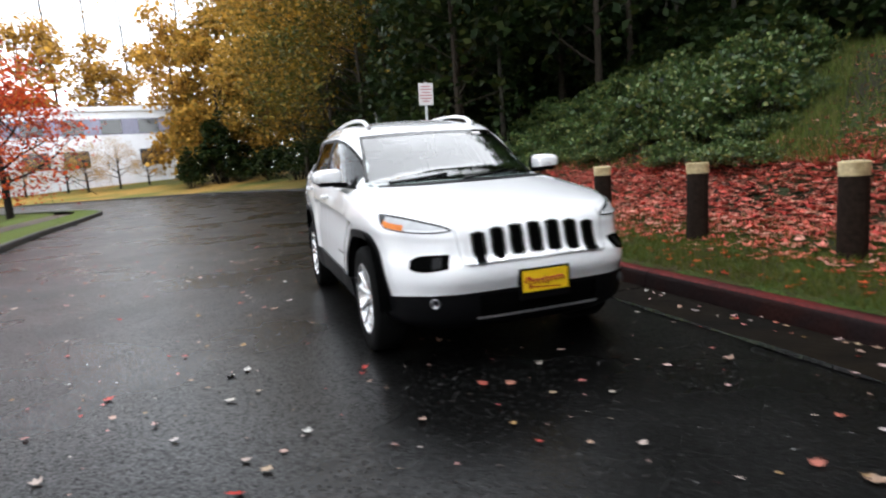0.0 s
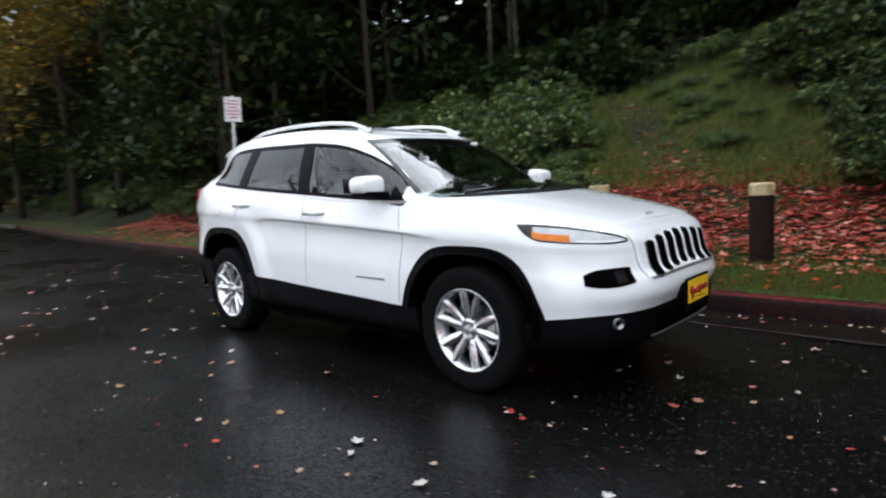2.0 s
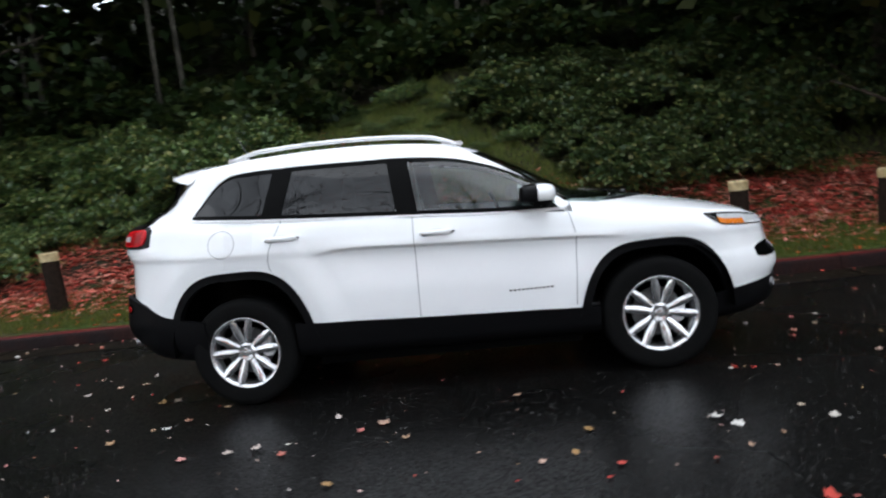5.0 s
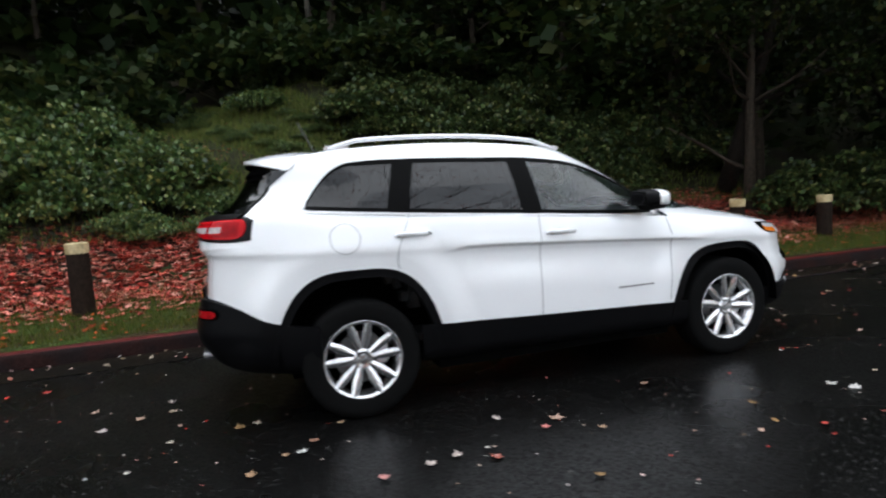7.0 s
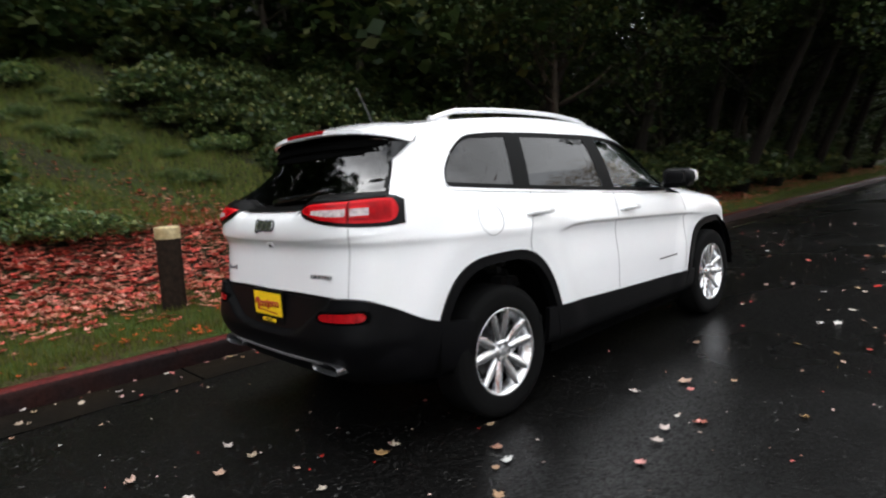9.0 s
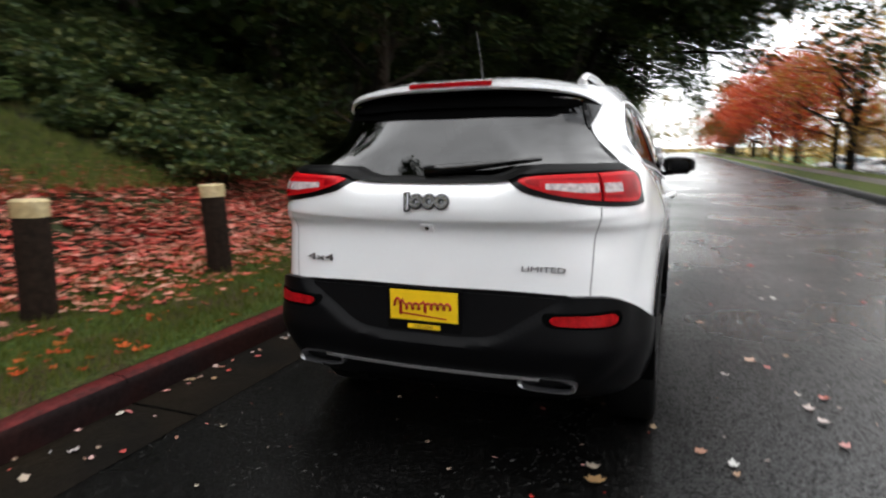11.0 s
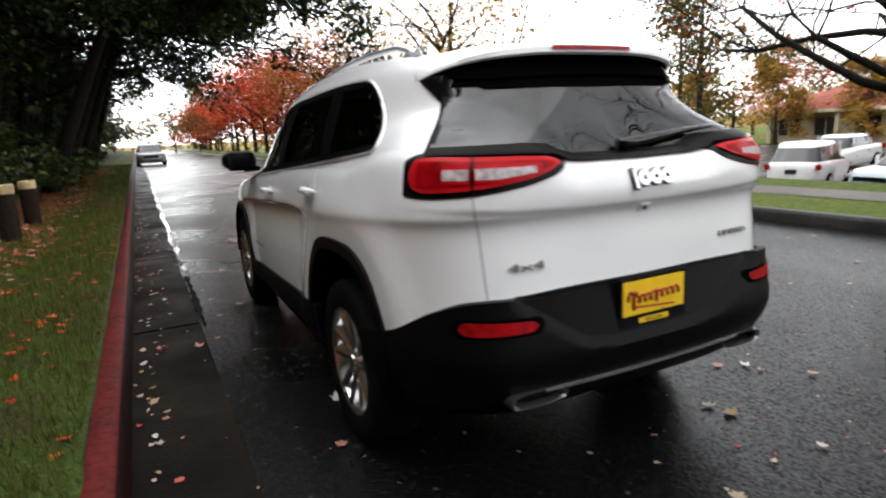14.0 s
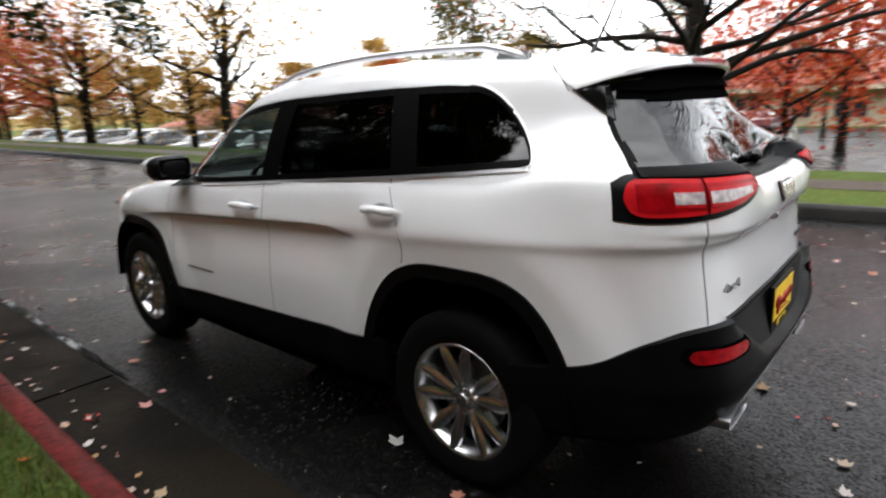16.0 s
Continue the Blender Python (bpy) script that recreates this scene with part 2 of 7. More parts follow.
M = {
    "asphalt": asphalt_material(),
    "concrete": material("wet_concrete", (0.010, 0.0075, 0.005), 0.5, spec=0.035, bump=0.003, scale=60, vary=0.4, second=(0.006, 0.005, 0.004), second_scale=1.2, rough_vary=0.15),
    "kerb": material("wet_kerb_concrete", (0.030, 0.027, 0.025), 0.5, spec=0.2, bump=0.004, scale=50, vary=0.4, second=(0.014, 0.013, 0.012)),
    "red_kerb": material("red_kerb_paint", (0.085, 0.010, 0.009), 0.6, spec=0.10, bump=0.006, scale=30, vary=0.45, second=(0.06, 0.010, 0.010), second_scale=2.0),
    "path": material("wet_path", (0.06, 0.045, 0.033), 0.5, spec=0.2, bump=0.004, scale=30, vary=0.3, second=(0.04, 0.03, 0.022), second_scale=1.5),
    "kerb_face_shade": material("wet_shaded_kerb_face", (0.016, 0.006, 0.005), 0.55, spec=0.06, bump=0.004, scale=40, vary=0.4, second=(0.010, 0.006, 0.006), second_scale=3.0),
    "lawn": material("mossy_turf", (0.036, 0.056, 0.010), 0.95, bump=0.03, scale=45, vary=0.75, second=(0.040, 0.030, 0.012), second_scale=2.6),
    "far_lawn": material("leafy_lawn", (0.25, 0.15, 0.035), 0.95, bump=0.02, scale=6, vary=0.4, second=(0.10, 0.10, 0.02), second_scale=0.12),
    "green_lawn": material("green_lawn", (0.066, 0.095, 0.016), 0.95, bump=0.03, scale=14, vary=0.4, second=(0.075, 0.095, 0.018), second_scale=0.7),
    "bank": material("bank_soil", (0.018, 0.015, 0.009), 0.95, bump=0.05, scale=9, vary=0.4, second=(0.024, 0.032, 0.009), second_scale=0.5),
    "white": material("white_car_paint", (0.87, 0.875, 0.885), 0.24, spec=0.5, vary=0.01, scale=3, coat=1.0),
    "cladding": material("black_plastic", (0.0030, 0.0030, 0.0035), 0.45, spec=0.5, vary=0.15, scale=300, bump=0.0004, ior=1.18),
    "gloss_black": material("gloss_black", (0.004, 0.004, 0.004), 0.08, vary=0.0),
    "badge": material("dark_chrome", (0.25, 0.25, 0.26), 0.3, metal=0.9, vary=0.1),
    "pillar": material("black_window_trim", (0.003, 0.003, 0.003), 0.4, spec=0.5, vary=0.1, ior=1.12),
    "recess": material("smooth_black_plastic", (0.004, 0.004, 0.0045), 0.35, spec=0.5, vary=0.1, scale=60, ior=1.22),
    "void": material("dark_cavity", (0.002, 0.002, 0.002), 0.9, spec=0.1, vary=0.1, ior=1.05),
    "rubber": material("tyre_rubber", (0.005, 0.005, 0.005), 0.8, spec=0.4, ior=1.15, vary=0.2, scale=80, bump=0.001),
    "chrome": material("polished_alloy", (0.80, 0.80, 0.81), 0.24, metal=1.0, vary=0.04, scale=15),
    "silver": material("satin_silver", (0.70, 0.70, 0.71), 0.38, metal=0.85, vary=0.05, scale=20),
    "grey_metal": material("cast_metal", (0.12, 0.12, 0.12), 0.5, metal=0.7, vary=0.2, scale=30),
    "red_lens": material("red_lens", (0.28, 0.002, 0.005), 0.25, spec=0.12, vary=0.45, scale=14),
    "bright_red_lens": material("bright_red_lens", (0.46, 0.008, 0.012), 0.25, spec=0.12, vary=0.1, scale=30),
    "head_lens": material("headlight_lens", (0.46, 0.47, 0.48), 0.08, spec=0.5, vary=0.12, scale=25),
    "head_strip": material("white_lamp_strip", (0.72, 0.73, 0.74), 0.15, spec=0.5, vary=0.05, scale=30),
    "dark_red_lens": material("dark_red_lens", (0.27, 0.004, 0.007), 0.2, spec=0.2, vary=0.3, scale=40),
    "clear_lens": material("clear_lens", (0.42, 0.36, 0.36), 0.25, spec=0.3, vary=0.5, scale=45),
    "amber_lens": material("amber_lens", (0.62, 0.17, 0.015), 0.2, spec=0.3, vary=0.2, scale=60),
    "seam": material("panel_gap", (0.33, 0.33, 0.34), 0.8, vary=0.1),
    "yellow": material("yellow_plate", (0.85, 0.56, 0.01), 0.45, vary=0.05),
    "red_ink": material("red_ink", (0.35, 0.01, 0.01), 0.5, vary=0.05),
    "black_ink": material("black_ink", (0.01, 0.01, 0.01), 0.5, vary=0.05),
    "seat": material("dark_leather", (0.015, 0.015, 0.016), 0.5, vary=0.2, scale=40),
    "trim_grey": material("dashboard_plastic", (0.03, 0.03, 0.031), 0.6, vary=0.15, scale=60),
    "glass": glass_material("clear_car_glass", (0.62, 0.70, 0.68), 0.80, 2.6, 0.12),
    "side_glass": glass_material("side_car_glass", (0.55, 0.62, 0.60), 0.85),
    "side_tint": glass_material("side_privacy_glass", (0.02, 0.02, 0.022), 0.6),
    "tint": glass_material("tinted_privacy_glass", (0.02, 0.02, 0.022), 0.8),
    "post": material("creosoted_timber", (0.016, 0.010, 0.007), 0.85, spec=0.1, bump=0.006, scale=25, vary=0.4),
    "cap": material("cream_paint", (0.50, 0.40, 0.22), 0.7, bump=0.003, scale=30, vary=0.25, second=(0.36, 0.27, 0.13), second_scale=6),
    "galv": material("galvanised_steel", (0.32, 0.33, 0.33), 0.5, metal=0.6, vary=0.2, scale=15),
    "sign": material("white_sign_sheet", (0.62, 0.60, 0.60), 0.5, vary=0.08, scale=12),
    "sign_ink": material("faded_red_ink", (0.40, 0.12, 0.12), 0.6, vary=0.1),
    "bark": material("dark_bark", (0.028, 0.022, 0.016), 0.9, bump=0.02, scale=14, vary=0.4),
    "wet_bark": material("wet_black_bark", (0.010, 0.008, 0.006), 0.9, bump=0.02, scale=14, vary=0.4),
    "pale_bark": material("pale_alder_bark", (0.045, 0.041, 0.032), 0.9, bump=0.01, scale=8, vary=0.5, second=(0.022, 0.020, 0.015), second_scale=2.5),
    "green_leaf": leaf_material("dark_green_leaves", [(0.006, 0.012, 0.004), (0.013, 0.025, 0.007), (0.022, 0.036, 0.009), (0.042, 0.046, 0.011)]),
    "bush_leaf": leaf_material("bramble_leaves", [(0.0132, 0.0297, 0.0099), (0.033, 0.0671, 0.0198), (0.066, 0.116, 0.0319), (0.116, 0.165, 0.0484), (0.209, 0.198, 0.0495)], rough=0.36, sheen=0.35),
    "ivy_leaf": leaf_material("ivy_leaves", [(0.009, 0.019, 0.007), (0.023, 0.044, 0.013), (0.046, 0.076, 0.022), (0.078, 0.106, 0.033), (0.13, 0.125, 0.035)], rough=0.4, sheen=0.25),
    "olive_leaf": leaf_material("olive_leaves", [(0.03, 0.04, 0.01), (0.06, 0.06, 0.012), (0.12, 0.09, 0.015), (0.22, 0.13, 0.015)]),
    "yellow_leaf": leaf_material("yellow_leaves", [(0.14, 0.08, 0.018), (0.29, 0.155, 0.026), (0.42, 0.225, 0.034), (0.48, 0.29, 0.065)]),
    "dull_gold_leaf": leaf_material("dull_gold_leaves", [(0.12, 0.09, 0.018), (0.24, 0.145, 0.026), (0.38, 0.21, 0.035), (0.48, 0.27, 0.05)], trans=0.4),
    "red_leaf": leaf_material("red_autumn_leaves", [(0.20, 0.019, 0.009), (0.35, 0.035, 0.013), (0.50, 0.068, 0.017), (0.52, 0.12, 0.026)]),
    "litter": leaf_material("fallen_maple_leaves", [(0.161, 0.0517, 0.0345), (0.506, 0.0633, 0.0517), (0.621, 0.149, 0.109), (0.644, 0.31, 0.241), (0.345, 0.149, 0.092), (0.69, 0.0978, 0.069)], rough=0.45, trans=0.0),
    "road_leaf": leaf_material("wet_fallen_leaves", [(0.45, 0.40, 0.38), (0.30, 0.20, 0.14), (0.40, 0.03, 0.025), (0.50, 0.35, 0.32), (0.25, 0.15, 0.06), (0.5, 0.5, 0.48)], rough=0.35, trans=0.0),
    "grass": leaf_material("grass_blades", [(0.032, 0.050, 0.008), (0.066, 0.090, 0.014), (0.10, 0.118, 0.020), (0.13, 0.115, 0.034)], rough=0.6),
    "trail_grass": leaf_material("rough_trail_grass", [(0.045, 0.06, 0.0135), (0.075, 0.102, 0.021), (0.12, 0.147, 0.033), (0.135, 0.111, 0.039)], rough=0.7),
    "water": material("rain_water", (0.02, 0.02, 0.02), 0.03, spec=0.6, vary=0.05, scale=4),
    "roof_tile": material("red_clay_tile", (0.30, 0.09, 0.06), 0.7, bump=0.05, scale=3, vary=0.25),
    "stucco": material("beige_stucco", (0.36, 0.30, 0.22), 0.85, vary=0.15, scale=3),
    "white_wall": material("white_panel_wall", (0.62, 0.63, 0.66), 0.7, vary=0.08, scale=1),
    "slate_band": material("slate_blue_band", (0.20, 0.20, 0.27), 0.6, vary=0.15, scale=1),
    "dark_window": material("dark_window_glass", (0.02, 0.022, 0.025), 0.08, vary=0.1, scale=1),
}
CAR_PAINT = {k: material(k + "_car_paint", c, 0.3, vary=0.02, coat=1.0) for k, c in {
    "pearl": (0.7, 0.7, 0.7), "blue": (0.02, 0.10, 0.32), "grey": (0.28, 0.29, 0.30), "dark": (0.03, 0.035, 0.04),
    "maroon": (0.20, 0.02, 0.03), "teal": (0.25, 0.33, 0.36)}.items()}


# ---------------------------------------------------------------- mesh helpers
def link_mesh(name, verts, faces, mat, parent=None, label="", smooth=True):
    me = bpy.data.meshes.new(name)
    me.from_pydata([tuple(v) for v in verts], [], [tuple(f) for f in faces])
    me.materials.append(mat)
    if smooth:
        me.polygons.foreach_set("use_smooth", [True] * len(me.polygons))
    me.update()
    ob = new(name, me)
    if parent is not None:
        ob.parent = parent
    if label:
        ob["label"] = label
    return ob


def part(name, bm, mat, parent=None, label="", smooth=False, auto=0.0):
    """Links a bmesh as one mesh object. auto: angle in degrees above which edges stay sharp."""
    me = bpy.data.meshes.new(name)
    bmesh.ops.recalc_face_normals(bm, faces=bm.faces)
    if smooth or auto:
        for f in bm.faces:
            f.smooth = True
        if auto:
            for e in bm.edges:
                if len(e.link_faces) == 2 and e.calc_face_angle(0) > radians(auto):
                    e.smooth = False
    bm.to_mesh(me)
    bm.free()
    me.materials.append(mat)
    ob = new(name, me)
    if parent is not None:
        ob.parent = parent
    if label:
        ob["label"] = label
    return ob


def box(sx, sy, sz, at=(0, 0, 0), bevel=0.0, m=None, bm=None):
    bm = bm or bmesh.new()
    r = bmesh.ops.create_cube(bm, size=1.0, matrix=(m or Matrix()) @ Matrix.Translation(at) @ Matrix.Diagonal((sx, sy, sz, 1)))
    if bevel:
        es = list({e for v in r["verts"] for e in v.link_edges})
        bmesh.ops.bevel(bm, geom=es, offset=bevel, segments=2, affect="EDGES")
    return bm


def lathe(profile, n=48, axis="x", bm=None, m=None):
    """Turns a row of (along, radius) round the axis."""
    bm = bm or bmesh.new()
    rows = []
    for a, r in profile:
        row = []
        for k in range(n):
            w = 2 * math.pi * k / n
            p = (a, r * math.cos(w), r * math.sin(w)) if axis == "x" else (r * math.cos(w), r * math.sin(w), a)
            row.append(bm.verts.new((m @ Vector(p)) if m else p))
        rows.append(row)
    for a, b in zip(rows, rows[1:]):
        for k in range(n):
            bm.faces.new((a[k], a[(k + 1) % n], b[(k + 1) % n], b[k]))
    return bm


def tube_data(points, radii, sides, verts, faces):
    """Adds a tapered tube along points to the lists."""
    pts = [Vector(p) for p in points]
    start = len(verts)
    for i, p in enumerate(pts):
        d = (pts[min(i + 1, len(pts) - 1)] - pts[max(i - 1, 0)]).normalized()
        a = d.orthogonal().normalized() if abs(d.z) < 0.9 else d.cross(Vector((0, 1, 0))).normalized()
        b = d.cross(a)
        for k in range(sides):
            w = 2 * math.pi * k / sides
            verts.append(p + (a * math.cos(w) + b * math.sin(w)) * radii[i])
    for i in range(len(pts) - 1):
        for k in range(sides):
            q = start + i * sides
            faces.append((q + k, q + (k + 1) % sides, q + sides + (k + 1) % sides, q + sides + k))
    faces.append(tuple(start + k for k in range(sides))[::-1])
    faces.append(tuple(start + (len(pts) - 1) * sides + k for k in range(sides)))


def tube(name, points, radius, mat, parent=None, sides=10, label=""):
    v, f = [], []
    r = radius if isinstance(radius, (list, tuple)) else [radius] * len(points)
    tube_data(points, r, sides, v, f)
    return link_mesh(name, v, f, mat, parent, label)


def smooth_line(points, n):
    """n points on a Catmull-Rom curve through the given points, evenly by arc."""
    p = np.array(points, float)
    q = np.vstack([2 * p[0] - p[1], p, 2 * p[-1] - p[-2]])
    out = []
    for i in range(1, len(q) - 2):
        for t in np.linspace(0, 1, 16, endpoint=False):
            a, b, c, d = q[i - 1], q[i], q[i + 1], q[i + 2]
            out.append(0.5 * (2 * b + (c - a) * t + (2 * a - 5 * b + 4 * c - d) * t * t + (3 * b - a - 3 * c + d) * t ** 3))
    out = np.array(out + [p[-1]])
    s = np.r_[0, np.cumsum(np.linalg.norm(np.diff(out, axis=0), axis=1))]
    u = np.linspace(0, s[-1], n)
    return np.stack([np.interp(u, s, out[:, k]) for k in range(p.shape[1])], 1)


def word(name, text, size, depth, mat, parent, m, label=""):
    """Raised lettering in the built-in font, as a mesh."""
    cu = bpy.data.curves.new(name, "FONT")
    cu.body, cu.size, cu.extrude, cu.align_x, cu.align_y = text, size, depth, "CENTER", "CENTER"
    tmp = bpy.data.objects.new(name, cu)
    scene.collection.objects.link(tmp)
    me = bpy.data.meshes.new_from_object(tmp.evaluated_get(bpy.context.evaluated_depsgraph_get()))
    bpy.data.objects.remove(tmp)
    bpy.data.curves.remove(cu)
    me.materials.clear()
    me.materials.append(mat)
    ob = new(name, me)
    ob.parent, ob.matrix_basis = parent, m
    if label:
        ob["label"] = label
    return ob


# ---------------------------------------------------------------- ground, road, kerbs
near_line = smooth_line([(1.76, -170), (1.76, -80), (1.76, -30), (1.76, 0), (1.78, 9), (2.3, 18), (3.4, 30), (3.4, 42), (-1, 55), (-11, 65), (-40, 78), (-110, 96)], 340)
far_line = smooth_line([(-5.3, -170), (-5.3, -80), (-5.3, -30), (-5.35, -4), (-5.5, 2), (-6.4, 8), (-7.1, 15), (-7.6, 23), (-8.6, 31), (-12, 36.5), (-20, 41), (-45, 51), (-110, 70)], 340)


def side_of(line, right):
    """Unit normals along a line in plan: to its right when it runs towards +y."""
    d = np.gradient(line, axis=0)
    d /= np.linalg.norm(d, axis=1)[:, None]
    return np.stack([d[:, 1], -d[:, 0]], 1) * (1 if right else -1)


def sweep(name, line, profile, mat, right, lo=None, hi=None):
    """Draws a profile of (outwards, height) along a plan line."""
    keep = [i for i in range(len(line)) if (lo is None or line[i, 1] >= lo) and (hi is None or line[i, 1] <= hi)]
    out = side_of(line, right)
    v, f, n = [], [], len(profile)
    for i in keep:
        for d, z in profile:
            v.append((line[i, 0] + out[i, 0] * d, line[i, 1] + out[i, 1] * d, z))
    for i in range(len(keep) - 1):
        for k in range(n - 1):
            f.append((i * n + k, i * n + k + 1, (i + 1) * n + k + 1, (i + 1) * n + k))
    return link_mesh(name, v, f, mat)


def bank_height(x, y):
    """Height of the verge and the wooded bank behind the near kerb, by distance from the kerb."""
    z = np.interp(x, [0, 1.3, 2.3, 4.2, 6.2, 8.3, 12, 18, 30, 120], [0.15, 0.21, 0.36, 1.02, 1.9, 2.7, 3.7, 6.5, 15.0, 40.0])
    flat = np.interp(y, [-60, -14, -5], [0.45, 0.55, 1.0])
    flat = flat + (1 - flat) * np.interp(x, [8, 14], [0, 1])
    z = 0.15 + (z - 0.15) * flat
    z += 1.25 * math.exp(-((x - 11.0) / 2.3) ** 2) * float(np.interp(y, [-11, -7, -4, 0.2, 3.0], [0, 0.5, 1, 1, 0]))      # the ivy hill beside the trail
    return z + 0.10 * min(1, max(0, x - 1.6) / 3) * noise.noise((x * 0.6, y * 0.6, 3.0)) + 0.03 * noise.noise((x * 2, y * 2, 5.0)) * min(1, x)


gv = [(-2500, -2500, -1.75), (2500, -2500, -1.75), (2500, 2500, -1.75), (-2500, 2500, -1.75)]
tagged(link_mesh("ground", gv, [(0, 1, 2, 3)], M["far_lawn"]), "wide flat ground under dull autumn grass", "ground", kind="structure")

rv, rf = [], []
for i in range(340):
    a, b = far_line[i], near_line[i]
    for k in range(9):
        u = k / 8
        rv.append((a[0] + (b[0] - a[0]) * u, a[1] + (b[1] - a[1]) * u, 0.0))
for i in range(339):
    for k in range(8):
        rf.append((i * 9 + k, i * 9 + k + 1, i * 9 + k + 10, i * 9 + k + 9))
tagged(link_mesh("road", rv, rf, M["asphalt"]), "wet dark asphalt road with scattered leaves", "road", kind="structure")

gutter = [(-0.45, 0.005), (-0.22, 0.007), (0.0, 0.004)]
kerb_shape = [(0.0, 0.0), (0.015, 0.10), (0.03, 0.14), (0.055, 0.152), (0.14, 0.153), (0.15, 0.14), (0.15, -0.02)]
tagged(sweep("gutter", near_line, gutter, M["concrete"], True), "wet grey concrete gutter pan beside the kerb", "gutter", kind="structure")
gut = bpy.data.objects["gutter"]
for k in range(14):
    y = -19.2 + 3.05 * k
    part("joint", box(0.44, 0.014, 0.004, (1.535, y, 0.0075)), M["void"], gut)
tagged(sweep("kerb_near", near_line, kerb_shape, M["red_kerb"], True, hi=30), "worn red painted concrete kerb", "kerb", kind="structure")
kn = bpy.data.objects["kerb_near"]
kn.data.materials.append(M["kerb_face_shade"])
for face in kn.data.polygons:                       # wet face below the lip, with its shade painted in as darker colour
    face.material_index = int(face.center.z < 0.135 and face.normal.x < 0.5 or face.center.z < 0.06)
for k in range(14):
    y = -19.2 + 3.05 * k
    v, f = [], []
    for dy in (-0.005, 0.005):
        v += [(1.76 + d - (0.002 if d < 0.05 else 0), y + dy, z + (0.002 if z > 0.1 else 0)) for d, z in kerb_shape[:6]]
    f = [(i, i + 1, i + 7, i + 6) for i in range(5)]
    link_mesh("joint", v, f, M["void"], kn, smooth=False)
tagged(sweep("kerb_bend", near_line, kerb_shape, M["kerb"], True, lo=30), "grey concrete kerb round the bend", "kerb", kind="structure")
tagged(sweep("kerb_far", far_line, kerb_shape, M["kerb"], False), "dark wet concrete kerb of the far side", "kerb", kind="structure")

# verge and bank: one sheet behind the near kerb
steps = [0.14, 0.3, 0.5, 0.7, 0.9, 1.1, 1.3, 1.6, 1.9, 2.2, 2.6, 3.0, 3.5, 4, 4.6, 5.2, 6, 7, 8, 9.5, 11, 13, 16, 20, 26, 34, 45, 60, 90]
ys = np.concatenate([np.arange(-170, -16, 3.0), np.arange(-16, 14, 0.4), np.arange(14, 46, 1.5)])
bv, bf = [], []
for y in ys:
    xk = np.interp(y, near_line[:250, 1], near_line[:250, 0])
    for d in steps:
        bv.append((xk + d, y, bank_height(d, y)))
n = len(steps)
for i in range(len(ys) - 1):
    for k in range(n - 1):
        bf.append((i * n + k, i * n + k + 1, (i + 1) * n + k + 1, (i + 1) * n + k))
tagged(link_mesh("bank", bv, bf, M["bank"]), "leaf-strewn grassy verge rising to a wooded bank", "bank", kind="structure")
tagged(sweep("lawn_bend", near_line, [(0.15, 0.15), (5, 0.45), (14, 1.5), (26, 2.5), (140, 4.5)], M["far_lawn"], True, lo=45), "lawn covered in fallen yellow leaves", "lawn", kind="structure")
tagged(sweep("lawn_far", far_line, [(0.15, 0.14), (1.2, 0.17), (1.25, 0.172)], M["green_lawn"], False), "green grass strip beside the far kerb", "lawn", kind="structure")
# rain water standing along the edge of the gutter pan
wv, wf = [], []
for y in np.arange(-30, -0.6, 0.06):
    c, w = 1.285 + 0.03 * noise.noise((0, y * 0.8, 1)), 0.055 * (0.35 + noise.noise((4, y * 0.9, 2)) + 0.6 * noise.noise((9, y * 4, 2)))
    wv += [(c - max(w, 0.0), y, 0.009), (c + max(w, 0.0), y, 0.009)]
for i in range(len(wv) // 2 - 1):
    wf.append((2 * i, 2 * i + 1, 2 * i + 3, 2 * i + 2))
tagged(link_mesh("water", wv, wf, M["water"]), "thin line of rain water along the gutter edge", "water", kind="structure")
tagged(sweep("footpath", far_line, [(1.2, 0.178), (2.1, 0.18)], M["path"], False, hi=28), "wet brownish footpath between two grass strips", "path", kind="structure")
tagged(sweep("lawn_back", far_line, [(2.1, 0.17), (3.0, 0.20), (4.2, -0.1), (6.4, -1.25), (40, -1.45), (120, -1.6)], M["green_lawn"], False), "green lawn strip in front of the car park", "lawn", kind="structure")
pv = [(-12.4, -90, -1.22), (-12.4, 8, -1.22), (-44, 8, -1.22), (-44, -90, -1.22)]
tagged(link_mesh("car_park", pv, [(0, 1, 2, 3)], M["asphalt"]), "wet asphalt car park beyond the grass", "car park", kind="structure")

# mossy turf of the verge, a hand's breadth of growth over the soil
tv, tf = [], []
t_steps = [0.13, 0.16, 0.3, 0.5, 0.7, 0.9, 1.1, 1.3, 1.6]
t_ys = np.concatenate([np.arange(-120, -16, 3.0), np.arange(-16, 14, 0.2), np.arange(14, 46, 1.5)])
for y in t_ys:
    xk = np.interp(y, near_line[:250, 1], near_line[:250, 0])
    for d in t_steps:
        edge = d + (0.16 * noise.noise((0.0, y * 0.9, 8.0)) if d > 1.2 else 0.0)
        tv.append((xk + edge, y, bank_height(edge, y) + (0.012 if d > 0.14 and d < 1.5 else -0.01) + 0.008 * noise.noise((d * 5, y * 5, 1.0))))
n = len(t_steps)
for i in range(len(t_ys) - 1):
    for k in range(n - 1):
        tf.append((i * n + k, i * n + k + 1, (i + 1) * n + k + 1, (i + 1) * n + k))
tagged(link_mesh("verge", tv, tf, M["lawn"]), "mossy green grass verge behind the red kerb", "verge", kind="structure")
# ---------------------------------------------------------------- the white SUV
from mathutils.bvhtree import BVHTree


